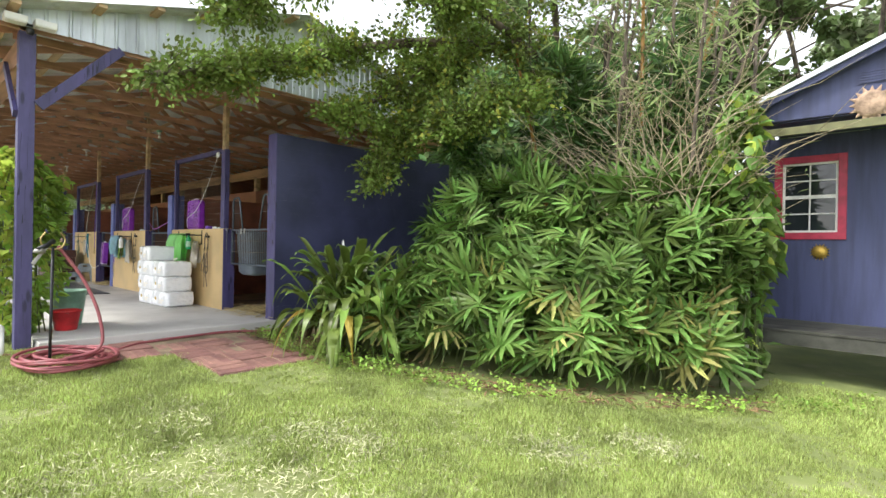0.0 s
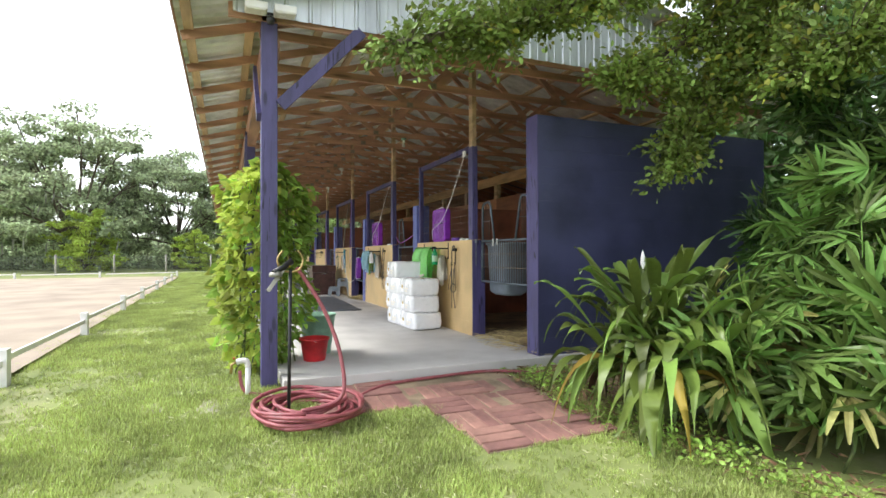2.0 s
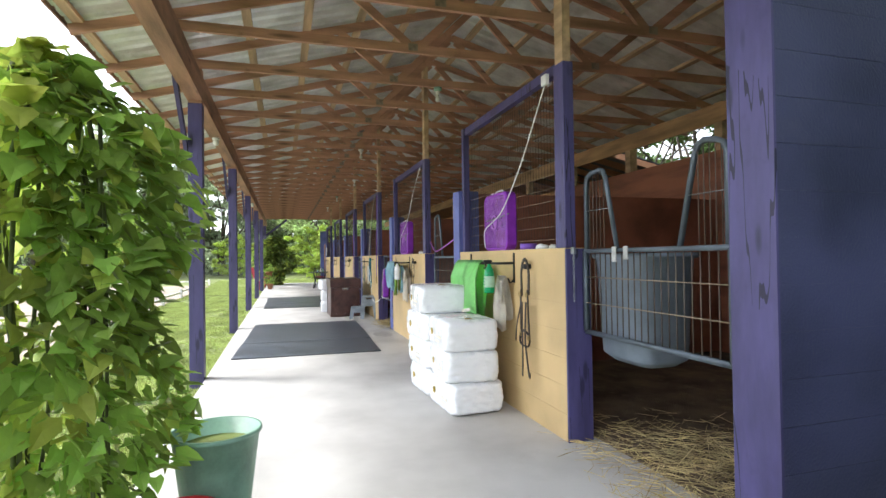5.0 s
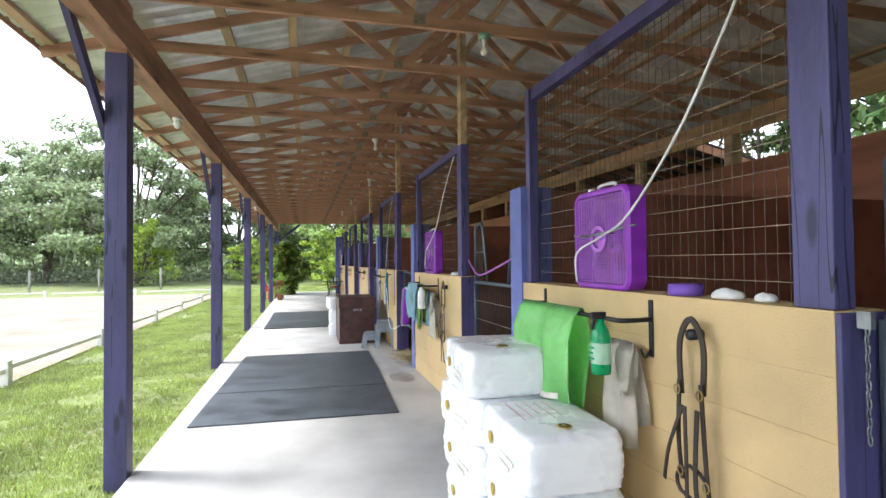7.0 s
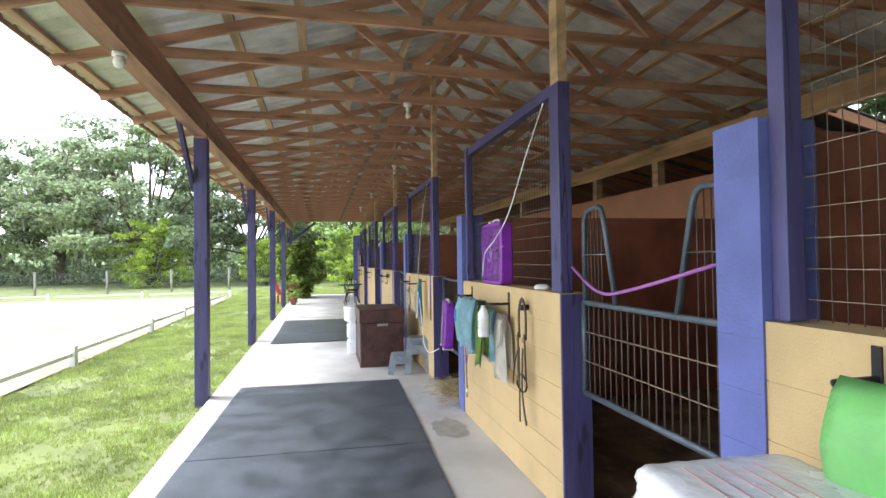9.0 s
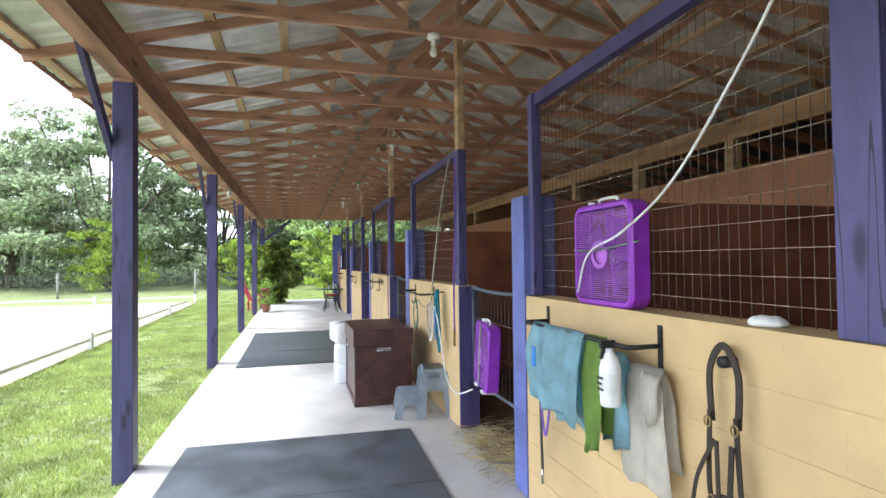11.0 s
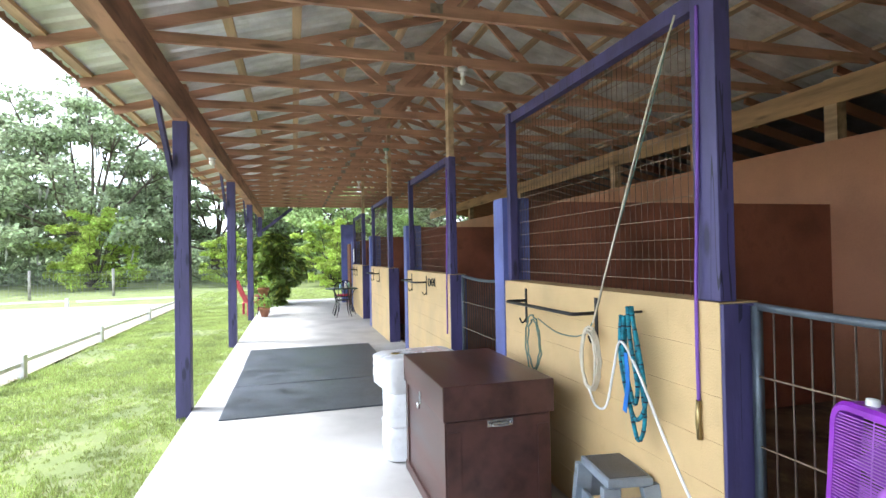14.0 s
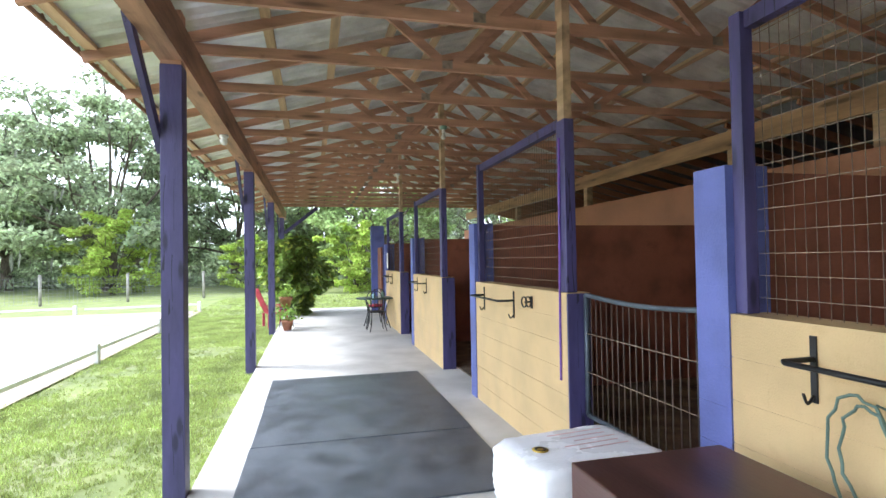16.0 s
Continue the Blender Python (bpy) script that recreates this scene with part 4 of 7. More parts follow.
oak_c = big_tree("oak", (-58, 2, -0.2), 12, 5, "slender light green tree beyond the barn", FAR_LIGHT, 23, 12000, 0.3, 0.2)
oak_d = big_tree("oak", (-9, 16, -0.2), 11, 5, "dense oak behind the barn, woodland shade in its leaf colour", WOODS, 25, 12000, 0.27, 0.16)
small = big_tree("young_tree", (-47, -10.4, -0.2), 5.3, 2.5, "young bright green conical tree beyond the fence", YOUNG_LEAF, 24, 17000, 0.19, 0.08)
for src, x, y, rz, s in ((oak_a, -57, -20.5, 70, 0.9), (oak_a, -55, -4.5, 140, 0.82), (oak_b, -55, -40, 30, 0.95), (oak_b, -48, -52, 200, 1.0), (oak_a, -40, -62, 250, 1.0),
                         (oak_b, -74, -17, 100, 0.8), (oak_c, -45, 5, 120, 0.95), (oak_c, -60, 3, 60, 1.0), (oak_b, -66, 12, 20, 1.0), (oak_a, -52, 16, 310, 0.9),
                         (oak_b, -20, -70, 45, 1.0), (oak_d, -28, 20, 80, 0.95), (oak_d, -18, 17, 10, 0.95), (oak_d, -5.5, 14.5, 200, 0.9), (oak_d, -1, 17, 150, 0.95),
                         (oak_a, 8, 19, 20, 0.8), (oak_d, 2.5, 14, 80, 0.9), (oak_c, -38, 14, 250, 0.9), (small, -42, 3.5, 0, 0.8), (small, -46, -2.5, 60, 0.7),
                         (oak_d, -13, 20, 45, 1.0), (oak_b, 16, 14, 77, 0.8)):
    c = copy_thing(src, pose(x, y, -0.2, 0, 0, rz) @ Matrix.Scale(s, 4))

# low brush along the tree line
def brush():
    r = random.Random(17)
    la = []
    for i in range(30000):
        t = r.random()
        x, y = -44 - 10 * math.sin(t * 3.1) + r.gauss(0, 2.2), -58 + 74 * t
        z = abs(r.gauss(0, 1.0)) * (0.8 + 0.8 * noise.noise((x * 0.2, y * 0.2, 0)))
        if i % 2:
            x, z = x - 22, r.random() * 4.2 * (0.75 + 0.6 * noise.noise((x * 0.13, y * 0.13, 4)))
        la.append((Vector((x - 6, y, -0.1 + z)), rot_to((r.uniform(-1, 1), r.uniform(-1, 1), r.uniform(-0.4, 1)), r.uniform(-1, 1)), r.uniform(0.3, 0.6) * (1.9 if i % 2 else 1.0)))
    # brush behind the barn, made extra tall and dense to keep skylight out
    near = []
    for i in range(9000):
        x, y = r.uniform(-9.6, 1), 10.2 + abs(r.gauss(0, 1.6))
        near.append((Vector((x, y, -0.1 + r.random() ** 1.1 * 6.2)), rot_to((r.uniform(-1, 1), r.uniform(-1, 1), r.uniform(-0.4, 1)), r.uniform(-1, 1)), r.uniform(0.2, 0.4)))
    ob = scatter("hedge_growth", [(0, 0, 0), (0.3, 0.5, 0.08), (0, 1, 0), (-0.3, 0.5, 0.08)], [(0, 1, 2), (0, 2, 3)], near, DARK_LEAF)
    tagged(ob, "dark brush behind the barn, thickened to block skylight", "undergrowth", kind="stuff")
    ob = scatter("undergrowth", [(0, 0, 0), (0.3, 0.5, 0.08), (0, 1, 0), (-0.3, 0.5, 0.08)], [(0, 1, 2), (0, 2, 3)], la, HAZY_LEAF)
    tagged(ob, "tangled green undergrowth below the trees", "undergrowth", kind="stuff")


brush()

# ---- riding arena and fence ----
tagged(raw("arena", [(-33, -2.75, -0.075), (9, -2.1, -0.06), (9, -36, -0.06), (-33, -30, -0.075)], [(0, 1, 2, 3)], SAND), "pale raked sand riding arena", "riding arena", kind="structure")


def arena_rail(x0, y0, x1, y1):
    ob = thing("arena_rail", (x0, y0, -0.08), "low white arena border rail on short posts", "rail", "arena border rails")
    dx, dy = x1 - x0, y1 - y0
    part("rail", beam(B(), (0, 0, 0.24), (dx, dy, 0.2), 0.03, 0.06), WHITE_PAINT, ob)
    part("post", box(B(), -0.06, 0.06, -0.05, 0.05, -0.1, 0.34, 0.008), WHITE_PAINT, ob)
    return ob


xs = [2.0, -1.4, -3.6, -7.2, -11.2, -14.8, -19.2, -22.7, -26.9, -30.5]
for a, b in zip(xs, xs[1:]):
    arena_rail(a, -2.13 + (a - 2) * 0.019, b, -2.13 + (b - 2) * 0.019)
for i in range(6):
    arena_rail(-33.0, -2.9 - i * 4, -33.0, -6.6 - i * 4)

FENCE_WOOD = mat("grey_fence_wood", (0.36, 0.34, 0.3), 0.85, 0.2, 5, 0.4, 40)
WIRE = mat("fence_wire", (0.3, 0.31, 0.31), 0.5, 0.1, 5, metal=0.6)


def fence_bay(x0, y0, x1, y1):
    ob = thing("wire_fence", (x0, y0, -0.1), "grey wooden post with field wire fencing", "fence", "fence beyond the arena")
    part("post", lathe(B(), [(0.0, -0.2), (0.07, -0.2), (0.065, 1.35), (0.0, 1.37)], (0, 0, 0), 8), FENCE_WOOD, ob)
    bm = B()
    d = Vector((x1 - x0, y1 - y0, 0))
    for z in (0.1, 0.25, 0.4, 0.55, 0.72, 0.9, 1.08, 1.22):
        beam(bm, (0, 0, z), (d.x, d.y, z), 0.008, 0.008)
    for k in range(1, 22):
        p = d * k / 22
        beam(bm, (p.x, p.y, 0.08), (p.x, p.y, 1.22), 0.007, 0.007, (1, 0, 0))
    part("wire", bm, WIRE, ob)


fx = [(-30.5, -34), (-32, -30.5), (-33.2, -27), (-34.3, -23.5), (-35.4, -20), (-36.5, -16.7), (-37.5, -13.5), (-38.6, -10.4), (-39.7, -7.3), (-40.8, -4.2), (-42, -1.2), (-43, 1.8)]
for a, b in zip(fx, fx[1:]):
    fence_bay(*a, *b)

# ---- shed with porch ----
def shed():
    ob = thing("shed", (3.05, 7.0, 0), "blue wooden shed with red trim and porch", "shed")
    H0, W = 0.17, 4.6
    glass = bpy.data.materials.new("window_glass")
    glass.use_nodes = True
    gb = glass.node_tree.nodes["Principled BSDF"]
    gb.inputs["Base Color"].default_value, gb.inputs["Roughness"].default_value = (0.02, 0.025, 0.03, 1), 0.04
    # facade with a window opening
    y0, y1 = 1.3, 1.4
    wx0, wx1, wz0, wz1 = 0.1, 0.77, 1.45, 2.46
    for x0, x1, z0, z1 in ((-0.35, wx0, H0, 2.85), (wx1, 1.5, H0, 2.85), (wx0, wx1, H0, wz0), (wx0, wx1, wz1, 2.85), (1.5, W, 2.3, 2.85), (2.45, W, H0, 2.3)):
        part("wall_panel", box(B(), x0, x1, y0, y1, z0, z1), HOUSE, ob)
    for k in range(13):
        x = -0.3 + 0.21 * k
        if not (wx0 - 0.14 < x < wx1 + 0.14) and not 1.4 < x < 2.6:
            part("batten", box(B(), x - 0.006, x + 0.006, y0 - 0.006, y0, H0, 2.85), HOUSE, ob)
    part("side_wall", box(B(), -0.35, -0.25, 1.404, 4.8, H0, 2.85), HOUSE, ob)
    part("door", box(B(), 1.6, 2.4, y0 + 0.02, y0 + 0.07, H0, 2.25, 0.005), HOUSE, ob)
    for x0, x1, z0, z1 in ((1.5, 1.597, H0, 2.3), (2.403, 2.5, H0, 2.3), (1.5, 2.5, 2.302, 2.4)):
        part("door_trim", box(B(), x0, x1, y0 - 0.03, y0 + 0.02, z0, z1, 0.004), RED_PAINT, ob, "red door trim")
    win = part("window", box(B(), wx0, wx1, y0 + 0.03, y0 + 0.036, wz0, wz1), glass, ob, "two-sash window with white glazing bars")
    for x0, x1, z0, z1 in ((wx0, wx0 + 0.03, wz0, wz1), (wx1 - 0.03, wx1, wz0, wz1), (wx0 + 0.031, wx1 - 0.031, wz0, wz0 + 0.03), (wx0 + 0.031, wx1 - 0.031, wz1 - 0.03, wz1), (wx0 + 0.031, wx1 - 0.031, 1.94, 1.99)):
        part("sash", box(B(), x0, x1, y0 + 0.004, y0 + 0.029, z0, z1), WHITE_PAINT, win)
    for x in (0.435,):
        part("glazing_bar", box(B(), x - 0.009, x + 0.009, y0 + 0.012, y0 + 0.028, wz0 + 0.031, wz1 - 0.031), WHITE_PAINT, win)
    for z in (1.72, 2.2):
        part("glazing_bar", box(B(), wx0 + 0.031, wx1 - 0.031, y0 + 0.013, y0 + 0.027, z - 0.009, z + 0.009), WHITE_PAINT, win)
    t = 0.1
    for x0, x1, z0, z1 in ((wx0 - t, wx0, wz0 - t, wz1 + t), (wx1, wx1 + t, wz0 - t, wz1 + t), (wx0 + 0.001, wx1 - 0.001, wz0 - t, wz0), (wx0 + 0.001, wx1 - 0.001, wz1, wz1 + t)):
        part("window_trim", box(B(), x0, x1, y0 - 0.03, y0 + 0.01, z0, z1, 0.004), RED_PAINT, ob, "red window trim")
    # porch
    DECK = mat("weathered_green_deck", (0.06, 0.06, 0.05), 0.85, 0.25, 4, 0.4, 40, rand=0.2)
    for k in range(9):
        part("deck_board", box(B(), -0.35, W, 0.02 + k * 0.142, 0.155 + k * 0.142, H0 - 0.035, H0, 0.003), DECK, ob)
    part("deck_skirt", box(B(), -0.35, W, 0.03, 0.07, H0 - 0.2, H0 - 0.04), DECK, ob)
    for x in (-0.2, 1.5, 3.2, W - 0.2):
        part("pier", box(B(), x - 0.1, x + 0.1, 0.2, 0.4, -0.6, H0 - 0.04), CONCRETE, ob)
    # gable and roof over the porch
    rx, rz, ex, ez = 2.25, 4.0, 0.02, 3.06
    bm = B()
    sl = (rz - ez) / (rx - ex)
    verts = [(0.05, ez + 0.1 - 0.28), (4.35, ez + 0.1 - 0.28), (4.35, ez + 0.08), (rx, rz), (0.05, ez + 0.08)]
    fa, fb = [bm.verts.new((x, 0.2, z)) for x, z in verts], [bm.verts.new((x, 0.26, z)) for x, z in verts]
    bm.faces.new(fa), bm.faces.new(fb[::-1])
    for k in range(5):
        bm.faces.new((fa[k], fa[(k + 1) % 5], fb[(k + 1) % 5], fb[k]))
    part("gable", bm, HOUSE, ob)
    part("gable_trim", box(B(), 0.0, 4.4, 0.17, 0.2, 2.68, 2.78, 0.004), mat("dull_olive_trim", (0.16, 0.16, 0.07), 0.6, 0.15, 6), ob, "dull olive trim board")
    louvre = part("gable_vent", box(B(), 1.06, 1.62, 0.186, 0.199, 3.2, 3.36), HOUSE, ob, "blue louvred gable vent")
    for k in range(5):
        part("slat", box(B(), 1.08, 1.6, 0.172, 0.185, 3.212 + 0.03 * k, 3.23 + 0.03 * k), HOUSE, louvre)
    part("porch_ceiling", box(B(), 0.05, 4.35, 0.262, 1.298, 2.86, 2.9), HOUSE, ob)
    for s in (1, -1):
        e = rx - s * (rx - ex + 0.08)
        part("roof_slope", beam(B(), (rx, 2.4, rz + 0.06), (e, 2.4, rz + 0.06 - sl * abs(e - rx)), 4.8, 0.06, (0, 0, 1)), SIDING, ob)
        part("fascia", beam(B(), (rx, 0.06, rz - 0.0), (e, 0.06, rz - 0.0 - sl * abs(e - rx)), 0.03, 0.1, (0, 0, 1)), HOUSE, ob)
    return ob


shed()
SUN_CLAY = mat("weathered_clay", (0.4, 0.28, 0.2), 0.85, 0.25, 12, 0.5, 60)
SUN_GOLD = mat("dull_gold_metal", (0.45, 0.3, 0.06), 0.45, 0.2, 12, metal=0.6)


def sun_plaque(at, r, material, label):
    ob = thing("sun_plaque", at, label, "wall plaque")
    bm = B()
    lathe(bm, [(0.0, -0.05), (r * 0.45, -0.045), (r * 0.66, -0.02), (r * 0.7, 0.0)], seg=20, axis="y")
    part("disc", bm, material, ob)
    bm = B()
    for k in range(16):
        a = k * math.pi / 8
        w = 0.13
        tips = [bm.verts.new((math.cos(a + o) * q * r, y, math.sin(a + o) * q * r)) for o, q, y in ((-w * 1.3, 0.66, -0.012), (0, 1.0 if k % 2 else 0.92, -0.004), (w * 1.3, 0.66, -0.012), (0, 0.66, -0.025))]
        bm.faces.new((tips[0], tips[1], tips[3])), bm.faces.new((tips[1], tips[2], tips[3])), bm.faces.new((tips[0], tips[2], tips[1]))
    part("rays", bm, material, ob)


sun_plaque((4.25, 7.195, 2.95), 0.24, SUN_CLAY, "round clay sun plaque on the blue gable")
sun_plaque((3.62, 8.295, 1.17), 0.13, SUN_GOLD, "small gold sun plaque below the window")

# ---- brick path ----
def brick_path():
    base = thing("pavement", (0, 0, 0), "worn red brick path in front of the slab", "brick path", kind="structure")
    meshes = {}
    def brick(w, d):
        key = (round(w, 3), round(d, 3))
        if key not in meshes:
            bm = box(B(), 0, w, 0, d, -0.06, 0.0)
            bmesh.ops.bevel(bm, geom=[e for e in bm.edges if all(v.co.z > -0.01 for v in e.verts)], offset=0.006, segments=1, affect="EDGES")
            me = bpy.data.meshes.new("brick")
            bm.to_mesh(me), bm.free()
            me.materials.append(BRICK)
            meshes[key] = me
        return meshes[key]
    r = random.Random(2)
    def put(x, y, w, d):
        ob = new("brick", brick(w, d))
        ob.parent = base
        ob.matrix_basis = pose(x, y, ground_z(x + w / 2, y + d / 2) + 0.028 + r.uniform(-0.004, 0.004), r.uniform(-1, 1), math.degrees(0.07) * (1 if x > -2.4 else 0) + r.uniform(-1, 1), r.uniform(-1.2, 1.2))
    # slabs made of four bricks, turned by turns
    n = 0
    for i in range(5):
        for j in range(3):
            x, y = -0.86 - i * 0.385, 1.5 + j * 0.385 - 0.05 * i
            if x < -2.3:
                continue
            for k in range(3):
                if (i + j) % 2:
                    put(x, y + k * 0.127, 0.376, 0.12)
                else:
                    put(x + k * 0.127, y, 0.12, 0.376)
    for i in range(2):
        for j in range(2):
            for k in range(3):
                put(-2.26 + i * 0.385 + (k * 0.127 if (i + j) % 2 else 0), 0.55 + j * 0.385 + (0 if (i + j) % 2 else k * 0.127), *((0.12, 0.376) if (i + j) % 2 else (0.376, 0.12)))


brick_path()
base_sand = raw("path_bed", [(x, y, ground_z(x, y) + 0.008) for x, y in ((-2.27, 0.5), (-1.5, 0.5), (-1.48, 1.4), (-0.47, 1.5), (-0.47, 2.66), (-2.27, 2.6))], [(0, 1, 2, 3, 4, 5)],
                mat("sandy_soil", (0.26, 0.2, 0.13), 0.95, 0.25, 3, 0.6, 50))
tagged(base_sand, "sandy soil between the bricks", "soil", kind="structure")


# ---- pale stepping stone and sandy scuffs in the lawn ----
def scuff(name, label, category, x, y, rx, ry, h, material, seed):
    bm = B()
    rings, n = 4, 20
    c = bm.verts.new((0, 0, h))
    prev = None
    for k in range(1, rings + 1):
        f = k / rings
        row = []
        for i in range(n):
            a = 2 * math.pi * i / n
            q = f * (1 + 0.45 * noise.noise((math.cos(a) * 1.4 + seed, math.sin(a) * 1.4, seed)))
            px, py = rx * q * math.cos(a), ry * q * math.sin(a)
            row.append(bm.verts.new((px, py, ground_z(x + px, y + py) - ground_z(x, y) + h * (1 - f ** 3) - 0.004 * (k == rings))))
        for i in range(n):
            if prev:
                bm.faces.new((prev[i], row[i], row[(i + 1) % n], prev[(i + 1) % n]))
            else:
                bm.faces.new((c, row[i], row[(i + 1) % n]))
        prev = row
    for f in bm.faces:
        f.smooth = True
    bmesh.ops.recalc_face_normals(bm, faces=bm.faces[:])
    tagged(part(name, bm, material, m=pose(*ground_at(x, y))), label, category, kind="structure")


SCUFF = mat("pale_sandy_scuff", (0.4, 0.385, 0.28), 0.95, 0.2, 4, 0.7, 60, spots=0.5, spot_color=(0.25, 0.28, 0.1), spot_scale=9)
MULCH = mat("straw_mulch_soil", (0.3, 0.22, 0.12), 0.95, 0.3, 6, 0.8, 70, spots=0.5, spot_color=(0.13, 0.15, 0.05), spot_scale=5)
scuff("mulch_bed", "brown straw mulch between the slab and the lily", "mulch", -1.45, 3.25, 0.95, 0.6, 0.015, MULCH, 4)
scuff("flat_stone", "pale flat stone sunk in the lawn", "stone", -2.2, -0.77, 0.15, 0.13, 0.008, SCUFF, 2)
BARE = ((1.01, -0.08, 0.32), (1.43, 0.51, 0.3), (1.97, 0.92, 0.3), (1.65, 1.65, 0.26), (1.27, 1.49, 0.3), (2.74, 2.73, 0.24), (3.19, 3.36, 0.2), (0.45, 0.76, 0.3))
scuff("bare_patch", "pale sandy bare patch in the lawn", "soil", -2.1, -0.35, 0.24, 0.11, 0.006, SCUFF, 11)


# ---- grass ----
DRY_BLADE = mat("dry_grass_blades", (0.48, 0.48, 0.28), 0.8, 0.2, 3, island=0.35)


def grass():
    r = random.Random(31)
    tuft_v, tuft_f = [], []
    for k in range(7):
        a, l, lean = r.uniform(0, 6.28), r.uniform(0.6, 1.0), r.uniform(0.2, 0.8)
        bx, by = r.uniform(-0.5, 0.5), r.uniform(-0.5, 0.5)
        c, s = math.cos(a), math.sin(a)
        i = len(tuft_v)
        w = 0.09
        tuft_v += [(bx - s * w, by + c * w, -0.05), (bx + s * w, by - c * w, -0.05), (bx + c * lean * l, by + s * lean * l, l)]
        tuft_f.append((i, i + 1, i + 2))
    poses = []
    def sow(x0, x1, y0, y1, density, size, skip):
        for i in range(int((x1 - x0) * (y1 - y0) * density)):
            x, y = r.uniform(x0, x1), r.uniform(y0, y1)
            bare = noise.noise((x * 0.75, y * 0.75, 2.0)) + 0.5 * noise.noise((x * 2.3, y * 2.3, 5.0))
            if bare > 0.36 and r.random() < 0.75 or skip(x, y) or r.random() < 0.45 and any(((x - px) / q) ** 2 + ((y - py) / q / 0.65) ** 2 < 0.8 for px, py, q in BARE):
                continue
            a = r.uniform(0, 6.28)
            c, s = math.cos(a), math.sin(a)
            poses.append((ground_at(x, y), np.array(((c, -s, 0), (s, c, 0), (0, 0, 1.0))), size * r.uniform(0.5, 1.25) * (0.75 if bare > 0.1 else 1.0)))
    beds = lambda x, y: (-2.28 < x < -0.5 and (1.5 if x > -1.5 else 0.5) < y < 2.6) or y > 3.1 + 0.32 * max(0, x) + 0.09 * max(0, x) ** 2 or (x < -2.28 and y > 0.26)
    sow(-2.4, 5.5, -2.2, 5.0, 1550, 0.055, beds)
    sow(5.5, 9.0, -2.2, 6.8, 900, 0.06, lambda x, y: False)
    sow(3.4, 5.5, 5.0, 6.8, 900, 0.06, lambda x, y: False)
    sow(-31, -2.4, -2.6, 0.25, 560, 0.06, beds)
    sow(-40, -31, -3, 5, 90, 0.09, lambda x, y: False)
    dry = []
    for i in range(15000):
        x, y = r.uniform(-3.5, 5.5), r.uniform(-2.2, 3.6)
        if beds(x, y) or noise.noise((x * 1.1, y * 1.1, 7.0)) < -0.05:
            continue
        dry.append((ground_at(x, y, 0.012), rot_to((r.uniform(-1, 1), r.uniform(-1, 1), r.uniform(0.0, 0.35)), r.uniform(-1, 1)), r.uniform(0.025, 0.05)))
    for px, py, q in BARE:
        for i in range(520):
            x, y = px + r.gauss(0, 0.95) * q, py + r.gauss(0, 0.7) * q
            dry.append((ground_at(x, y, 0.018), rot_to((r.uniform(-1, 1), r.uniform(-1, 1), r.uniform(0.0, 0.5)), r.uniform(-1, 1)), r.uniform(0.03, 0.06)))
    ob = scatter("dry_grass", *LANCE, dry, DRY_BLADE)
    tagged(ob, "pale dry grass clippings on the lawn", "grass", kind="stuff")
    ob = scatter("grass", tuft_v, tuft_f, poses, BLADE)
    tagged(ob, "short bright green lawn grass", "grass", kind="stuff")


grass()

# ---- small builders ----
def ribbon(bm, pts, w, t=0.004, n=(0, -1, 0)):
    """A flat strap along pts, its face turned to n."""
    pts = [Vector(p) for p in pts]
    nn, prev = Vector(n).normalized(), None
    for i, p in enumerate(pts):
        d = (pts[min(i + 1, len(pts) - 1)] - pts[max(i - 1, 0)]).normalized()
        s = d.cross(nn)
        s = s.normalized() if s.length > 1e-3 else Vector((1, 0, 0))
        row = [bm.verts.new(p + s * a * w / 2 + nn * b * t / 2) for a, b in ((-1, -1), (1, -1), (1, 1), (-1, 1))]
        if prev:
            for k in range(4):
                bm.faces.new((prev[k], prev[(k + 1) % 4], row[(k + 1) % 4], row[k]))
        else:
            bm.faces.new(row[::-1])
        prev = row
    bm.faces.new(prev)
    return bm


def loop_pts(c, rx, rz, n=24, y=0.0, a0=0.0, a1=2 * math.pi, wob=0.0, seed=0):
    r = random.Random(seed)
    return [(c[0] + rx * math.cos(a0 + (a1 - a0) * k / n) + r.uniform(-wob, wob), c[1] + y + r.uniform(-wob, wob) * 0.5, c[2] + rz * math.sin(a0 + (a1 - a0) * k / n) + r.uniform(-wob, wob)) for k in range(n + 1)]


def cloth(bm, x0, x1, y, ztop, zfront, zback, depth=0.05, fold=0.02, seed=0, nx=14, nz=9, taper=0.0):
    """A sheet folded over a bar, hanging down before and behind it with soft folds."""
    cols = []
    for i in range(nx + 1):
        u = i / nx
        x = x0 + (x1 - x0) * u
        col = []
        for side, zend in ((-1, zfront), (1, zback)):
            rng_k = range(nz, 0, -1) if side < 0 else range(0, nz + 1)
            for k in rng_k:
                t = k / nz
                z = ztop + (zend - ztop) * t + 0.015 * math.sin(u * 9 + seed) * t
                w = noise.noise((u * 3.5 + seed, t * 1.3, side * 4.0 + seed))
                xx = x + (0.5 - u) * taper * t * (x1 - x0) + 0.02 * noise.noise((u * 2, t * 2, seed + 7.0))
                col.append(bm.verts.new((xx, y + side * depth * (0.25 + 0.75 * min(1, t * 3)) * (1 if t > 0 else 0) + fold * w * (0.3 + t), z)))
        cols.append(col)
    for a, b in zip(cols, cols[1:]):
        for k in range(len(a) - 1):
            f = bm.faces.new((a[k], b[k], b[k + 1], a[k + 1]))
            f.smooth = True
    bmesh.ops.solidify(bm, geom=bm.faces[:], thickness=0.005)
    return bm


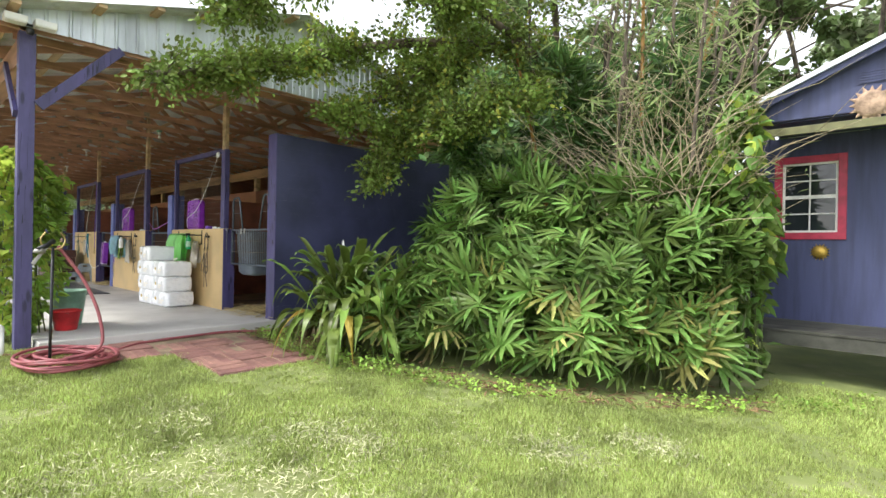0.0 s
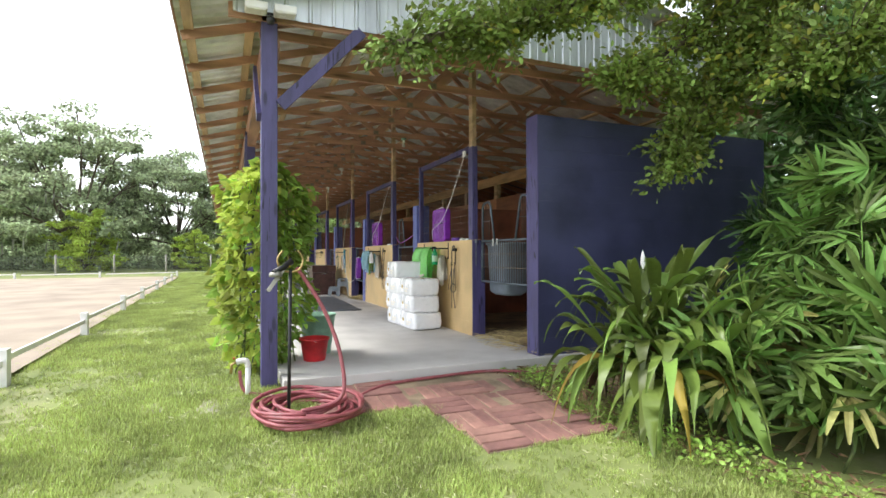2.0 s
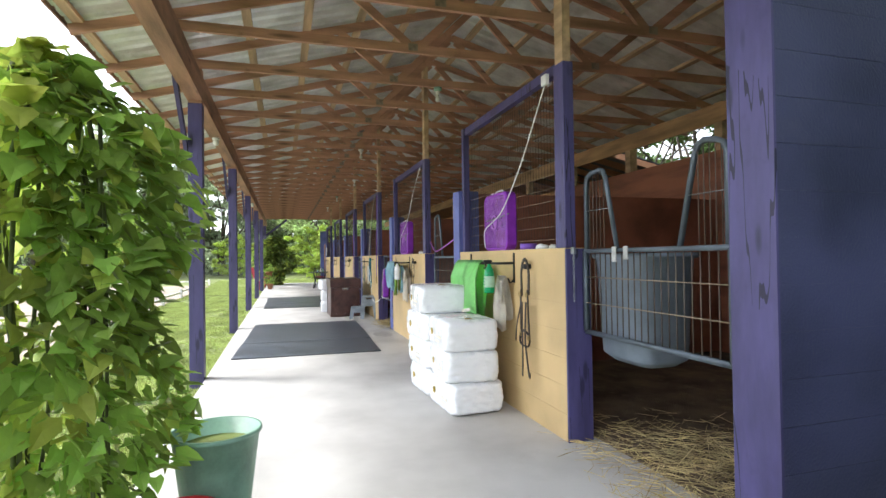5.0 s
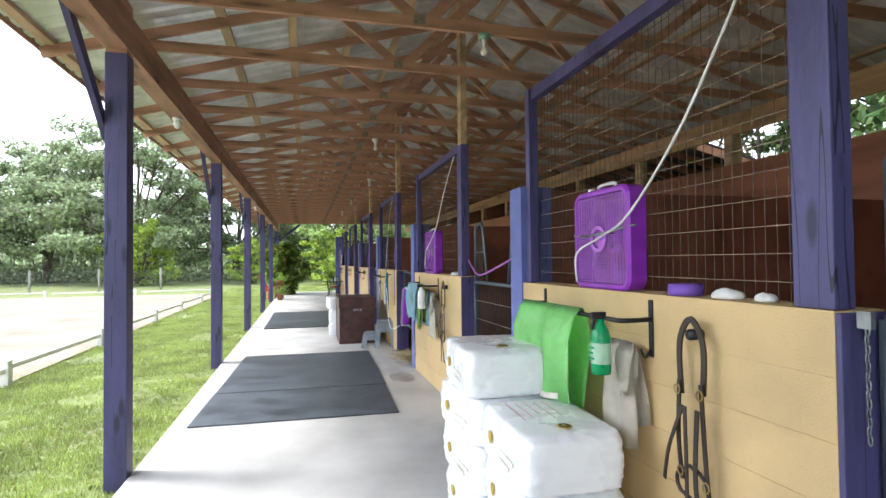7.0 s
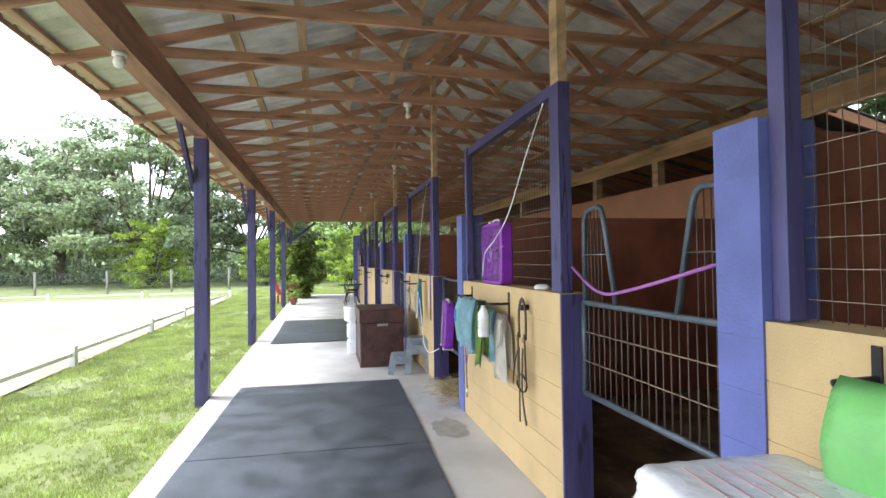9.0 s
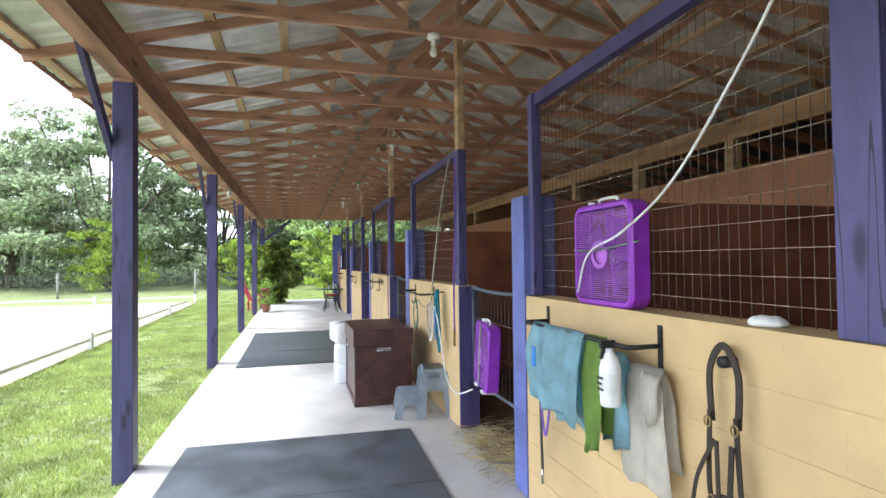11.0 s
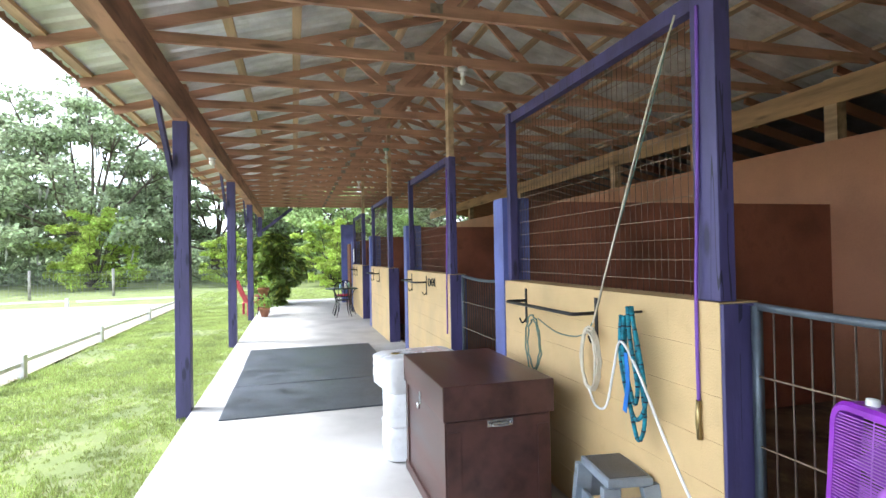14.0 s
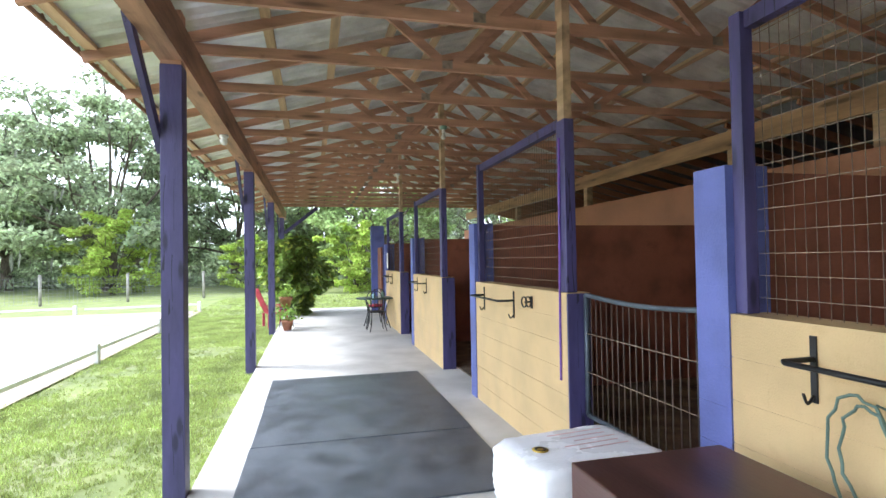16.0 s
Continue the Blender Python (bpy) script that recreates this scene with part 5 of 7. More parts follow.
def colour(name, c, rough=0.5, **kw):
    return mat(name, c, rough, kw.pop("var", 0.12), kw.pop("scale", 9), kw.pop("bump", 0.1), kw.pop("bscale", 60), **kw)


LEATHER = colour("dark_leather", (0.028, 0.018, 0.014), 0.4)
BRASS = colour("dull_brass", (0.4, 0.3, 0.13), 0.35, metal=0.9)
CHROME = colour("chrome", (0.6, 0.6, 0.6), 0.2, metal=1.0, var=0.03)
TOWEL_BLUE = colour("teal_towel", (0.4, 0.64, 0.72), 0.95, bump=0.6, bscale=300)
GREEN_FABRIC = colour("green_nylon", (0.47, 0.93, 0.38), 0.2, var=0.03, trans=0.2, bump=0.6, bscale=18)
GREEN_PLASTIC = colour("green_bottle", (0.0, 0.3, 0.1), 0.3)
OLIVE = colour("light_green_cloth", (0.27, 0.42, 0.09), 0.9, bump=0.5, bscale=250)
GREY_CLOTH = colour("grey_canvas", (0.8, 0.75, 0.65), 0.9, var=0.06, bump=0.5, bscale=250)
CREAM = colour("cream_cord", (0.6, 0.55, 0.44), 0.6)
WHITE_CORD = colour("white_cord", (0.75, 0.75, 0.73), 0.5)
GREEN_CORD = colour("grey_green_cord", (0.13, 0.2, 0.16), 0.6)
ROPE_BLUE = colour("teal_braided_rope", (0.02, 0.25, 0.34), 0.8, bump=0.8, bscale=90, spots=1.0, spot_color=(0.006, 0.015, 0.03), spot_scale=32)
ROPE_DARK = colour("dark_rope_strand", (0.012, 0.02, 0.04), 0.8)
LEAD_PURPLE = colour("purple_lead", (0.18, 0.08, 0.42), 0.7)
BLACK_PLASTIC = colour("black_plastic", (0.015, 0.015, 0.016), 0.4)
GREY_TUB = colour("grey_tub_plastic", (0.19, 0.23, 0.275), 0.5, scale=4)
RED_PLASTIC = colour("red_bucket_plastic", (0.55, 0.025, 0.03), 0.4)
MINT = colour("faded_green_plastic", (0.24, 0.42, 0.32), 0.5)
TERRA = colour("terracotta", (0.42, 0.19, 0.11), 0.85)
HOSE = colour("maroon_rubber_hose", (0.28, 0.075, 0.085), 0.45, spots=0.4, spot_color=(0.4, 0.2, 0.2), spot_scale=8)
STRAW = mat("dry_straw", (0.5, 0.4, 0.19), 0.85, 0.2, 5, island=0.4)
BULB = colour("frosted_bulb", (0.75, 0.75, 0.7), 0.25, var=0.03)
GOLD_INK = colour("gold_print", (0.5, 0.34, 0.04), 0.5)
RED_INK = colour("red_print", (0.68, 0.42, 0.42), 0.5)


# ---- rubber mats ----
def rubber_mat(x0, x1, y0, y1, rz):
    ob = thing("rubber_mat", ((x0 + x1) / 2, (y0 + y1) / 2, 0.002), "black rubber mat of butted sheets on concrete", "mat", "aisle mats", rz=rz)
    w, d, n = x0 - x1, y1 - y0, 3
    for k in range(n):
        bm = box(B(), -w / 2 + k * w / n + 0.004, -w / 2 + (k + 1) * w / n - 0.004, -d / 2 + 0.008 * (k % 2), d / 2 + 0.01 * (k % 2), 0.0, 0.014 + 0.002 * (k % 2), 0.004)
        part("sheet", bm, RUBBER, ob)


rubber_mat(-8.15, -11.95, 0.52, 2.52, -2.0)
rubber_mat(-15.65, -19.78, 0.61, 2.66, 0.0)


# ---- stall gates ----
GATE_PAINT = colour("slate_blue_gate_steel", (0.11, 0.135, 0.16), 0.42, metal=0.35)
RUST_BAR = colour("dull_rust_bar", (0.1, 0.075, 0.06), 0.6, metal=0.3)
def gate(x0, x1, z0, z1, label, yoke=None, bars=0.06, bow=0.0):
    ob = thing("stall_gate", ((x0 + x1) / 2, FRONT_Y + 0.14, 0), label, "gate", "stall gates")
    w = (x1 - x0) / 2 - 0.03
    arc = lambda z: [(-w + 2 * w * k / 10, 0, z - bow * math.sin(math.pi * k / 10)) for k in range(11)]
    part("top_rail", tube(B(), arc(z1), 0.02, 4), GATE_PAINT, ob)
    part("bottom_rail", tube(B(), [(-w, 0, z0), (w, 0, z0)], 0.021, 4), GATE_PAINT, ob)
    for x in (-w, w):
        part("stile", tube(B(), [(x, 0, z0), (x, 0, z1)], 0.022, 4), GATE_PAINT, ob)
    x = -w + bars
    while x < w - 0.02:
        part("bar", tube(B(), [(x, 0, z0 + 0.012), (x, 0, z1 - 0.012 - bow * math.sin(math.pi * (x + w) / (2 * w)))], 0.0042, 5), RUST_BAR, ob)
        x += bars
    for f in (0.36, 0.68):
        z = z0 + (z1 - z0) * f
        part("cross_wire", tube(B(), [(-w, -0.009, z), (w, -0.009, z)], 0.0038, 5), ZINC_WIRE, ob)
    if yoke:
        a, b, top = yoke
        for s0, s1 in ((-w + 0.02, a), (b, w - 0.02)):
            if abs(s1 - s0) < 0.1:
                continue
            out, inn = (s0, s1) if s0 < s1 and s0 < 0 else (s1, s0)
            way = 1 if out < inn else -1
            c = inn - 0.13 * way
            p = [(out, 0, z1), (out, 0, top - 0.07), (out + 0.02 * way, 0, top - 0.02), (out + 0.07 * way, 0, top), (c - 0.06 * way, 0, top + 0.012), (c - 0.015 * way, 0, top - 0.005), (c + 0.012 * way, 0, top - 0.06), (inn, 0, z1)]
            part("yoke", tube(B(), p, 0.0185, 4), GATE_PAINT, ob)
            for k in range(1, 6):
                x = out + (c - out) * k / 5.3
                part("bar", tube(B(), [(x, 0, z1), (x, 0, top - 0.005)], 0.0035, 5), RUST_BAR, ob)
            zm = z1 + (top - z1) * 0.52
            part("cross_wire", tube(B(), [(out, -0.006, zm), (c + 0.06 * way, -0.006, zm)], 0.003, 5), STEEL, ob)
    return ob


GX = [(-3.98, -2.63)] + [(END_X[k] + 0.02, PILLAR_X[k - 1] - 0.22) for k in range(1, 6)]
gate(*GX[0], 0.79, 1.36, "slate steel stall gate with twin sloped yokes", yoke=(-0.27, 0.29, 1.9))
gate(*GX[1], 0.77, 1.33, "grey steel stall gate with arched yoke", yoke=(-0.27, 0.25, 1.9))
gate(*GX[2], 0.47, 1.37, "slate steel stall gate with fan strapped on", bow=0.02, bars=0.08)
gate(*GX[3], 0.46, 1.37, "slate steel stall gate, closed", bow=0.03, bars=0.07)

# water tub behind the first gate
ob = thing("water_tub", (-3.69, 3.475, 0.0), "large grey plastic tub hung behind the gate", "tub")
bm = B()
rings = []
for sx, sy, z in ((0.0, 0.0, 0.62), (0.2, 0.13, 0.6), (0.27, 0.19, 0.65), (0.31, 0.22, 1.3), (0.335, 0.245, 1.31), (0.335, 0.245, 1.34), (0.3, 0.21, 1.34), (0.25, 0.17, 0.7), (0.0, 0.0, 0.68)):
    rings.append([bm.verts.new((sx * math.copysign(abs(math.cos(a)) ** 0.45, math.cos(a)) + 1e-4 * math.cos(a), sy * math.copysign(abs(math.sin(a)) ** 0.45, math.sin(a)) + 1e-4 * math.sin(a), z)) for a in [k * math.pi / 14 for k in range(28)]])
for a, b in zip(rings, rings[1:]):
    for k in range(28):
        f = bm.faces.new((a[k], a[(k + 1) % 28], b[(k + 1) % 28], b[k]))
        f.smooth = True
part("tub", bm, GREY_TUB, ob)
CLIP = colour("dull_zinc", (0.42, 0.42, 0.4), 0.6)
for x in (0.12, 0.24):
    part("clip", box(B(), x - 0.022, x + 0.022, -0.308, -0.3, 1.27 + x / 8, 1.385, 0.003), CLIP, ob, "dull zinc hanging clip")
ob = thing("gate_chain", (-3.93, 3.1, 1.36), "steel chain and snap hanging at the gate post", "chain")
for k in range(14):
    c = (0.003 * (k % 2), -0.01, -0.026 * k)
    bm = B()
    pts = [(c[0] + (0.006 * math.cos(a) if k % 2 else 0), c[1] + (0 if k % 2 else 0.006 * math.cos(a)), c[2] + 0.016 * math.sin(a)) for a in [i * math.pi / 4 for i in range(8)]]
    part("link", tube(bm, pts, 0.0026, 5, close=True), STEEL, ob)
part("plate", box(B(), -0.02, 0.02, -0.02, 0.0, -0.02, 0.03), STEEL, ob)


# ---- bagged shavings ----
def bag_mesh(lx, ly, lz, seed):
    """A soft brick of film: rounded, bulged in the middle, creased at the ends."""
    bm = B()
    n = 20
    box(bm, -1, 1, -1, 1, -1, 1)
    bmesh.ops.subdivide_edges(bm, edges=bm.edges[:], cuts=n, use_grid_fill=True)
    for v in bm.verts:
        x, y, z = v.co
        f = (abs(x) ** 16 + abs(y) ** 16 + abs(z) ** 12) ** (-1 / 16)
        b = 1 + 0.05 * (1 - y * y) * (1 - x * x)
        end = max(0.0, abs(x) - 0.8) / 0.2
        wr = 0.009 * noise.noise((x * 4 + seed, y * 4, z * 3)) + 0.02 * abs(noise.noise((x * 6 + y * 3, y * 5 + seed, z * 5 - x * 3))) * (0.5 + 0.8 * end)
        v.co = Vector((x * f * lx / 2, y * f * ly / 2 * (1 - 0.1 * end * abs(z)), z * f * lz / 2 * b * (1 - 0.1 * end))) * (1 + wr * 2)
    for fc in bm.faces:
        fc.smooth = True
    return bm


BAG_L, BAG_W, BAG_H = 0.66, 0.47, 0.262


def bag(at, rz, seed, label="white plastic bag of wood shavings, stacked", sz=1.0):
    ob = thing("shavings_bag", at, label, "bag", "bags of shavings", rz=rz)
    part("film", bag_mesh(BAG_L, BAG_W, BAG_H * sz, seed), WHITE_BAG, ob)
    h = BAG_H * sz / 2
    # plain round mark and unreadable print as bars
    part("round_mark", lathe(B(), [(0.0, 0), (0.035, 0.001), (0.036, 0.004), (0.0, 0.005)], (0.2, 0.0, h * 1.045), 18), GOLD_INK, ob)
    part("dark_ring", lathe(B(), [(0.016, 0), (0.016, 0.0022), (0.026, 0.0022), (0.026, 0)], (0.2, 0.0, h * 1.045 + 0.004), 18), BLACK_PLASTIC, ob)
    for k in range(5):
        part("print_line", box(B(), -0.22 + 0.02 * (k % 2), 0.08 - 0.04 * (k % 3), -0.14 + 0.05 * k, -0.134 + 0.05 * k, h * 1.06, h * 1.06 + 0.0015), RED_INK, ob)
    part("side_mark", lathe(B(), [(0.0, 0), (0.03, -0.002), (0.031, -0.005), (0.0, -0.006)], (-0.14, -BAG_W / 2 - 0.006, 0.0), 16, "y"), GOLD_INK, ob)
    for k in range(2):
        part("print_line", box(B(), 0.0, 0.2 - 0.06 * k, -BAG_W / 2 - 0.012, -BAG_W / 2 - 0.009, -0.03 - 0.04 * k, -0.01 - 0.04 * k), GREY_CLOTH, ob)
    return ob


r = random.Random(44)
for k in range(3):
    bag((-5.13 + r.uniform(-.02, .02), 2.68 + r.uniform(-.015, .015), 0.136 + k * 0.262), r.uniform(-4, 4), k)
for k in range(4):
    bag((-5.8 + r.uniform(-.02, .02), 2.64 + r.uniform(-.015, .015), 0.136 + k * 0.262), r.uniform(-5, 5), 10 + k)
for k in range(3):
    bag((-14.22 + r.uniform(-.03, .03), 2.33 + r.uniform(-.04, .04), 0.14 + k * 0.27), -90 + r.uniform(-8, 8), 20 + k, "white plastic bag of shavings beside the chest", 1.03)


# ---- tack chest ----
ob = thing("tack_chest", (-13.4, 2.49, 0), "dark walnut wooden tack chest with hinged lid", "chest")
part("body", box(B(), -0.53, 0.53, -0.325, 0.325, 0.05, 0.66, 0.006), CHEST, ob)
part("plinth", box(B(), -0.545, 0.545, -0.34, 0.34, 0.0, 0.07, 0.006), CHEST, ob)
lid = part("lid", box(B(), -0.55, 0.55, -0.345, 0.345, 0.665, 0.862, 0.008), CHEST, ob)
for x in (-0.5, 0.5):
    part("corner_board", box(B(), x - 0.035, x + 0.035, -0.334, -0.3255, 0.07, 0.655, 0.002), CHEST, ob)
for y in (-0.28, 0.28):
    part("corner_board", box(B(), 0.5305, 0.538, y - 0.04, y + 0.04, 0.072, 0.598, 0.002), CHEST, ob)
part("rail", box(B(), 0.5305, 0.538, -0.32, 0.32, 0.6, 0.655, 0.002), CHEST, ob)
hd = part("handle", tube(B(), curve_pts([(0.552, -0.06, 0.635), (0.575, -0.05, 0.627), (0.575, 0.05, 0.627), (0.552, 0.06, 0.635)], 4), 0.007, 6), CHROME, ob, "chrome lift handle")
part("handle_plate", box(B(), 0.5385, 0.543, -0.08, 0.08, 0.612, 0.652), CHROME, ob)
part("latch", box(B(), -0.025, 0.025, -0.352, -0.3465, 0.63, 0.71, 0.002), CHROME, ob, "chrome latch")
part("padlock", tube(B(), [(0, -0.36, 0.64), (0, -0.362, 0.6)], 0.012, 8), CHROME, ob)


# ---- step stool ----
def step_stool(at, rz):
    ob = thing("step_stool", at, "two-step slate grey plastic step stool", "step stool", rz=rz)
    part("top_step", box(B(), -0.17, 0.17, 0.04, 0.28, 0.455, 0.5, 0.014), STOOL, ob)
    part("lower_step", box(B(), -0.18, 0.18, -0.2, 0.035, 0.225, 0.262, 0.012), STOOL, ob)
    for x in (-0.19, 0.19):
        s = 1 if x > 0 else -1
        part("back_leg", beam(B(), (x * 0.82, 0.26, 0.46), (x * 1.08, 0.33, 0.0), 0.045, 0.085, (0, 1, 0)), STOOL, ob)
        part("front_leg", beam(B(), (x * 0.84, 0.06, 0.46), (x * 1.02, 0.02, 0.0), 0.045, 0.085, (0, 1, 0)), STOOL, ob)
        part("step_leg", beam(B(), (x * 0.88, -0.18, 0.24), (x * 1.03, -0.22, 0.0), 0.045, 0.085, (0, 1, 0)), STOOL, ob)
        part("side_rail", beam(B(), (x * 0.93, 0.03, 0.34), (x * 0.93, 0.28, 0.34), 0.022, 0.13), STOOL, ob)
        part("side_plate", beam(B(), (x * 0.92, -0.19, 0.19), (x * 0.92, 0.04, 0.19), 0.022, 0.1), STOOL, ob)
    part("riser", box(B(), -0.165, 0.165, 0.036, 0.056, 0.265, 0.33, 0.004), STOOL, ob)
    part("grip", box(B(), -0.15, 0.15, 0.06, 0.26, 0.5005, 0.503), RUBBER, ob, "dark ribbed grip pad")
    return ob


step_stool((-12.42, 2.78, 0), -8)


# ---- box fans ----
FAN_LIGHT = colour("light_purple_plastic", (0.42, 0.14, 0.6), 0.4)
def box_fan(strapped, grid=False):
    ob = thing("box_fan", (0, 0, 0), "purple plastic box fan with white handle", "fan", "box fans")
    s, d, c = 0.27, 0.055, 0.07
    def ring(k, y):
        out = []
        for qx, qz in ((1, 1), (-1, 1), (-1, -1), (1, -1)):
            a0 = math.atan2(qz, qx) - math.pi / 4
            for i in range(5):
                a = a0 + i * math.pi / 8
                out.append((qx * (s - c) + (c - k) * math.cos(a), y, qz * (s - c) + (c - k) * math.sin(a)))
        return out
    bm = B()
    loops = [[bm.verts.new(p) for p in ring(k, y)] for k, y in ((0.012, -d), (0.0, -d + 0.012), (0.0, d - 0.012), (0.012, d), (0.03, d), (0.03, -d))]
    for a, b in zip(loops, loops[1:] + loops[:1]):
        for i in range(20):
            bm.faces.new((a[i], a[(i + 1) % 20], b[(i + 1) % 20], b[i]))
    part("housing", bm, FAN, ob)
    for y in (-d + 0.004, d - 0.004):
        bm = B()
        k = -s + 0.042
        while k < s - 0.04:
            half = s - 0.03 - max(0, abs(k) - (s - c)) * 0.5
            beam(bm, (-half, y, k), (half, y, k), 0.003, 0.0034)
            k += 0.0108
        for q in range(-8, 9) if grid else (-4, 4):
            beam(bm, (q * 0.027, y + 0.002, -s + 0.03), (q * 0.027, y + 0.002, s - 0.03), 0.0035, 0.003, (0, 1, 0))
        part("grille", bm, FAN_LIGHT, ob)
        part("hub_ring", lathe(B(), [(0.052, y - 0.012), (0.052, y - 0.004), (0.075, y - 0.004), (0.078, y - 0.012), (0.065, y - 0.015), (0.052, y - 0.012)], (0, 0, 0), 24, "y"), FAN_LIGHT, ob)
        part("hub", lathe(B(), [(0.0, y - 0.01), (0.03, y - 0.01), (0.034, y - 0.002), (0.05, y - 0.002), (0.05, y + 0.002), (0.0, y + 0.002)], (0, 0, 0), 20, "y"), FAN_LIGHT, ob)
    part("motor", lathe(B(), [(0.0, -0.03), (0.045, -0.028), (0.05, 0.02), (0.0, 0.025)], (0, 0, 0), 16, "y"), STEEL, ob, "grey motor")
    for k in range(5):
        a = k * 2 * math.pi / 5
        bm = B()
        u, v = Vector((math.cos(a), 0, math.sin(a))), Vector((-math.sin(a), 0, math.cos(a)))
        q = [bm.verts.new(u * rr + v * w + Vector((0, yy, 0))) for rr, w, yy in ((0.05, -0.02, 0.01), (0.2, -0.06, 0.022), (0.21, 0.06, -0.022), (0.05, 0.02, -0.01))]
        bm.faces.new(q)
        bmesh.ops.solidify(bm, geom=bm.faces[:], thickness=0.002)
        part("blade", bm, FAN, ob)
    part("handle", tube(B(), curve_pts([(-0.08, 0, s), (-0.07, 0, s + 0.025), (0.07, 0, s + 0.025), (0.08, 0, s)], 5), 0.009, 8), WHITE_PAINT, ob, "white carrying handle")
    part("knob", lathe(B(), [(0.02, s - 0.002), (0.02, s + 0.02), (0.0, s + 0.022)], (-0.16, 0, 0), 12), WHITE_PAINT, ob, "white switch knob")
    for x in (-0.13, 0.13) if strapped else ():
        part("foot", box(B(), x - 0.035, x + 0.035, -d - 0.01, d + 0.01, -s - 0.022, -s + 0.004, 0.006), WHITE_PAINT, ob, "white foot")
    if strapped:
        part("strap", tube(B(), [(0.0, -d - 0.008, -s), (0.005, -d - 0.012, 0), (0.0, -d - 0.008, s)], 0.008, 6), colour("grey_webbing", (0.4, 0.38, 0.36), 0.8), ob, "grey bungee strap")
    else:
        part("strap", tube(B(), curve_pts([(-s - 0.03, -d + 0.02, 0.03), (-0.1, -d - 0.012, 0.02), (0.12, -d - 0.012, 0.035), (s + 0.03, -d + 0.02, 0.06)], 4), 0.006, 6), STEEL, ob, "grey bungee strap")
    return ob


box_fan(False, True).matrix_basis = pose(-5.3, 3.118, 1.386 + 0.27, 0, 0, 0)
box_fan(False).matrix_basis = pose(-9.29, 3.118, 1.386 + 0.27, 0, 0, 0)
box_fan(True).matrix_basis = pose(-11.1, 3.09, 0.825, -3, 2, -8)


# ---- racks and hung things ----
def rack(x0, x1, z, label="black iron blanket rack fixed to the stall front"):
    ob = thing("blanket_rack", (0, FRONT_Y, 0), label, "rack", "blanket racks")
    for x in (x0, x1):
        part("bracket", box(B(), x - 0.014, x + 0.014, -0.009, -0.001, z - 0.17, z + 0.09, 0.002), BLACK, ob)
        part("hook", tube(B(), curve_pts([(x, -0.01, z - 0.14), (x, -0.04, z - 0.17), (x, -0.06, z - 0.13)], 4), 0.006, 6), BLACK, ob)
    part("bar", tube(B(), [(x0, -0.005, z), (x0, -0.15, z), (x0 + 0.02, -0.165, z), (x1 - 0.02, -0.165, z), (x1, -0.15, z), (x1, -0.005, z)], 0.011, 8), BLACK, ob)


rack(-5.95, -4.86, 1.27)
rack(-9.88, -8.82, 1.25)
rack(-13.7, -12.73, 1.25)
rack(-17.75, -16.85, 1.25)
rack(-21.7, -20.9, 1.25)
rack(-25.6, -24.9, 1.25)


ob = thing("rain_sheet", (-5.56, FRONT_Y - 0.165, 0), "bright green nylon sheet with pale reflective stripes on a rack", "blanket")
part("sheet", cloth(B(), -0.36, 0.36, 0, 1.3, 0.8, 0.68, 0.07, 0.06, 3, nx=22, nz=12, taper=0.16), GREEN_FABRIC, ob)
part("hem", ribbon(B(), curve_pts([(-0.3, -0.1, 0.84), (-0.15, -0.118, 0.82), (0.0, -0.112, 0.815), (0.15, -0.118, 0.82), (0.28, -0.1, 0.84)], 6), 0.03, 0.002), GREY_CLOTH, ob, "pale clear plastic hem")


def spray_bottle(at, body, label, label_mat):
    ob = thing("spray_bottle", at, label, "spray bottle")
    part("body", lathe(B(), [(0.0, -0.27), (0.043, -0.27), (0.046, -0.255), (0.046, -0.1), (0.036, -0.06), (0.018, -0.035), (0.017, -0.015), (0.0, -0.015)], (0, 0, 0), 18), body, ob)
    part("label_band", lathe(B(), [(0.0463, -0.22), (0.047, -0.218), (0.047, -0.125), (0.0463, -0.123)], (0, 0, 0), 18), label_mat, ob)
    hd = part("trigger_head", box(B(), -0.011, 0.011, -0.05, 0.025, -0.015, 0.02, 0.005), BLACK_PLASTIC, ob, "black trigger head")
    part("trigger", beam(B(), (0, -0.03, -0.005), (0, -0.045, -0.06), 0.012, 0.012, (1, 0, 0)), BLACK_PLASTIC, hd)
    for k in range(3):
        part("print_line", box(B(), -0.025, 0.02 - 0.01 * (k % 2), -0.0495, -0.0475, -0.15 - 0.025 * k, -0.14 - 0.025 * k), BLACK_PLASTIC if body is WHITE_BAG else GREEN_PLASTIC, ob)
    return ob


spray_bottle((-4.99, FRONT_Y - 0.185, 1.28), GREEN_PLASTIC, "green trigger spray bottle hung on the rack", colour("pale_green_label", (0.4, 0.62, 0.45), 0.5))
spray_bottle((-8.93, FRONT_Y - 0.185, 1.25), WHITE_BAG, "white trigger spray bottle hung on the rack", WHITE_PAINT)


def fly_mask(x, z, seed, w=0.2, h=0.48):
    ob = thing("fly_mask", (x, FRONT_Y - 0.06, z), "grey mesh fly mask hung on the rack hook", "fly mask")
    part("mask", cloth(B(), -w / 2, w / 2, 0, 0, -h, -h * 0.8, 0.03, 0.03, seed, 10, 8, taper=-0.5), GREY_CLOTH, ob)
    part("ear", cloth(B(), 0.0, 0.14, -0.03, -0.02, -0.24, -0.18, 0.02, 0.03, seed + 3, 6, 6, taper=0.6), GREY_CLOTH, ob)
    return ob


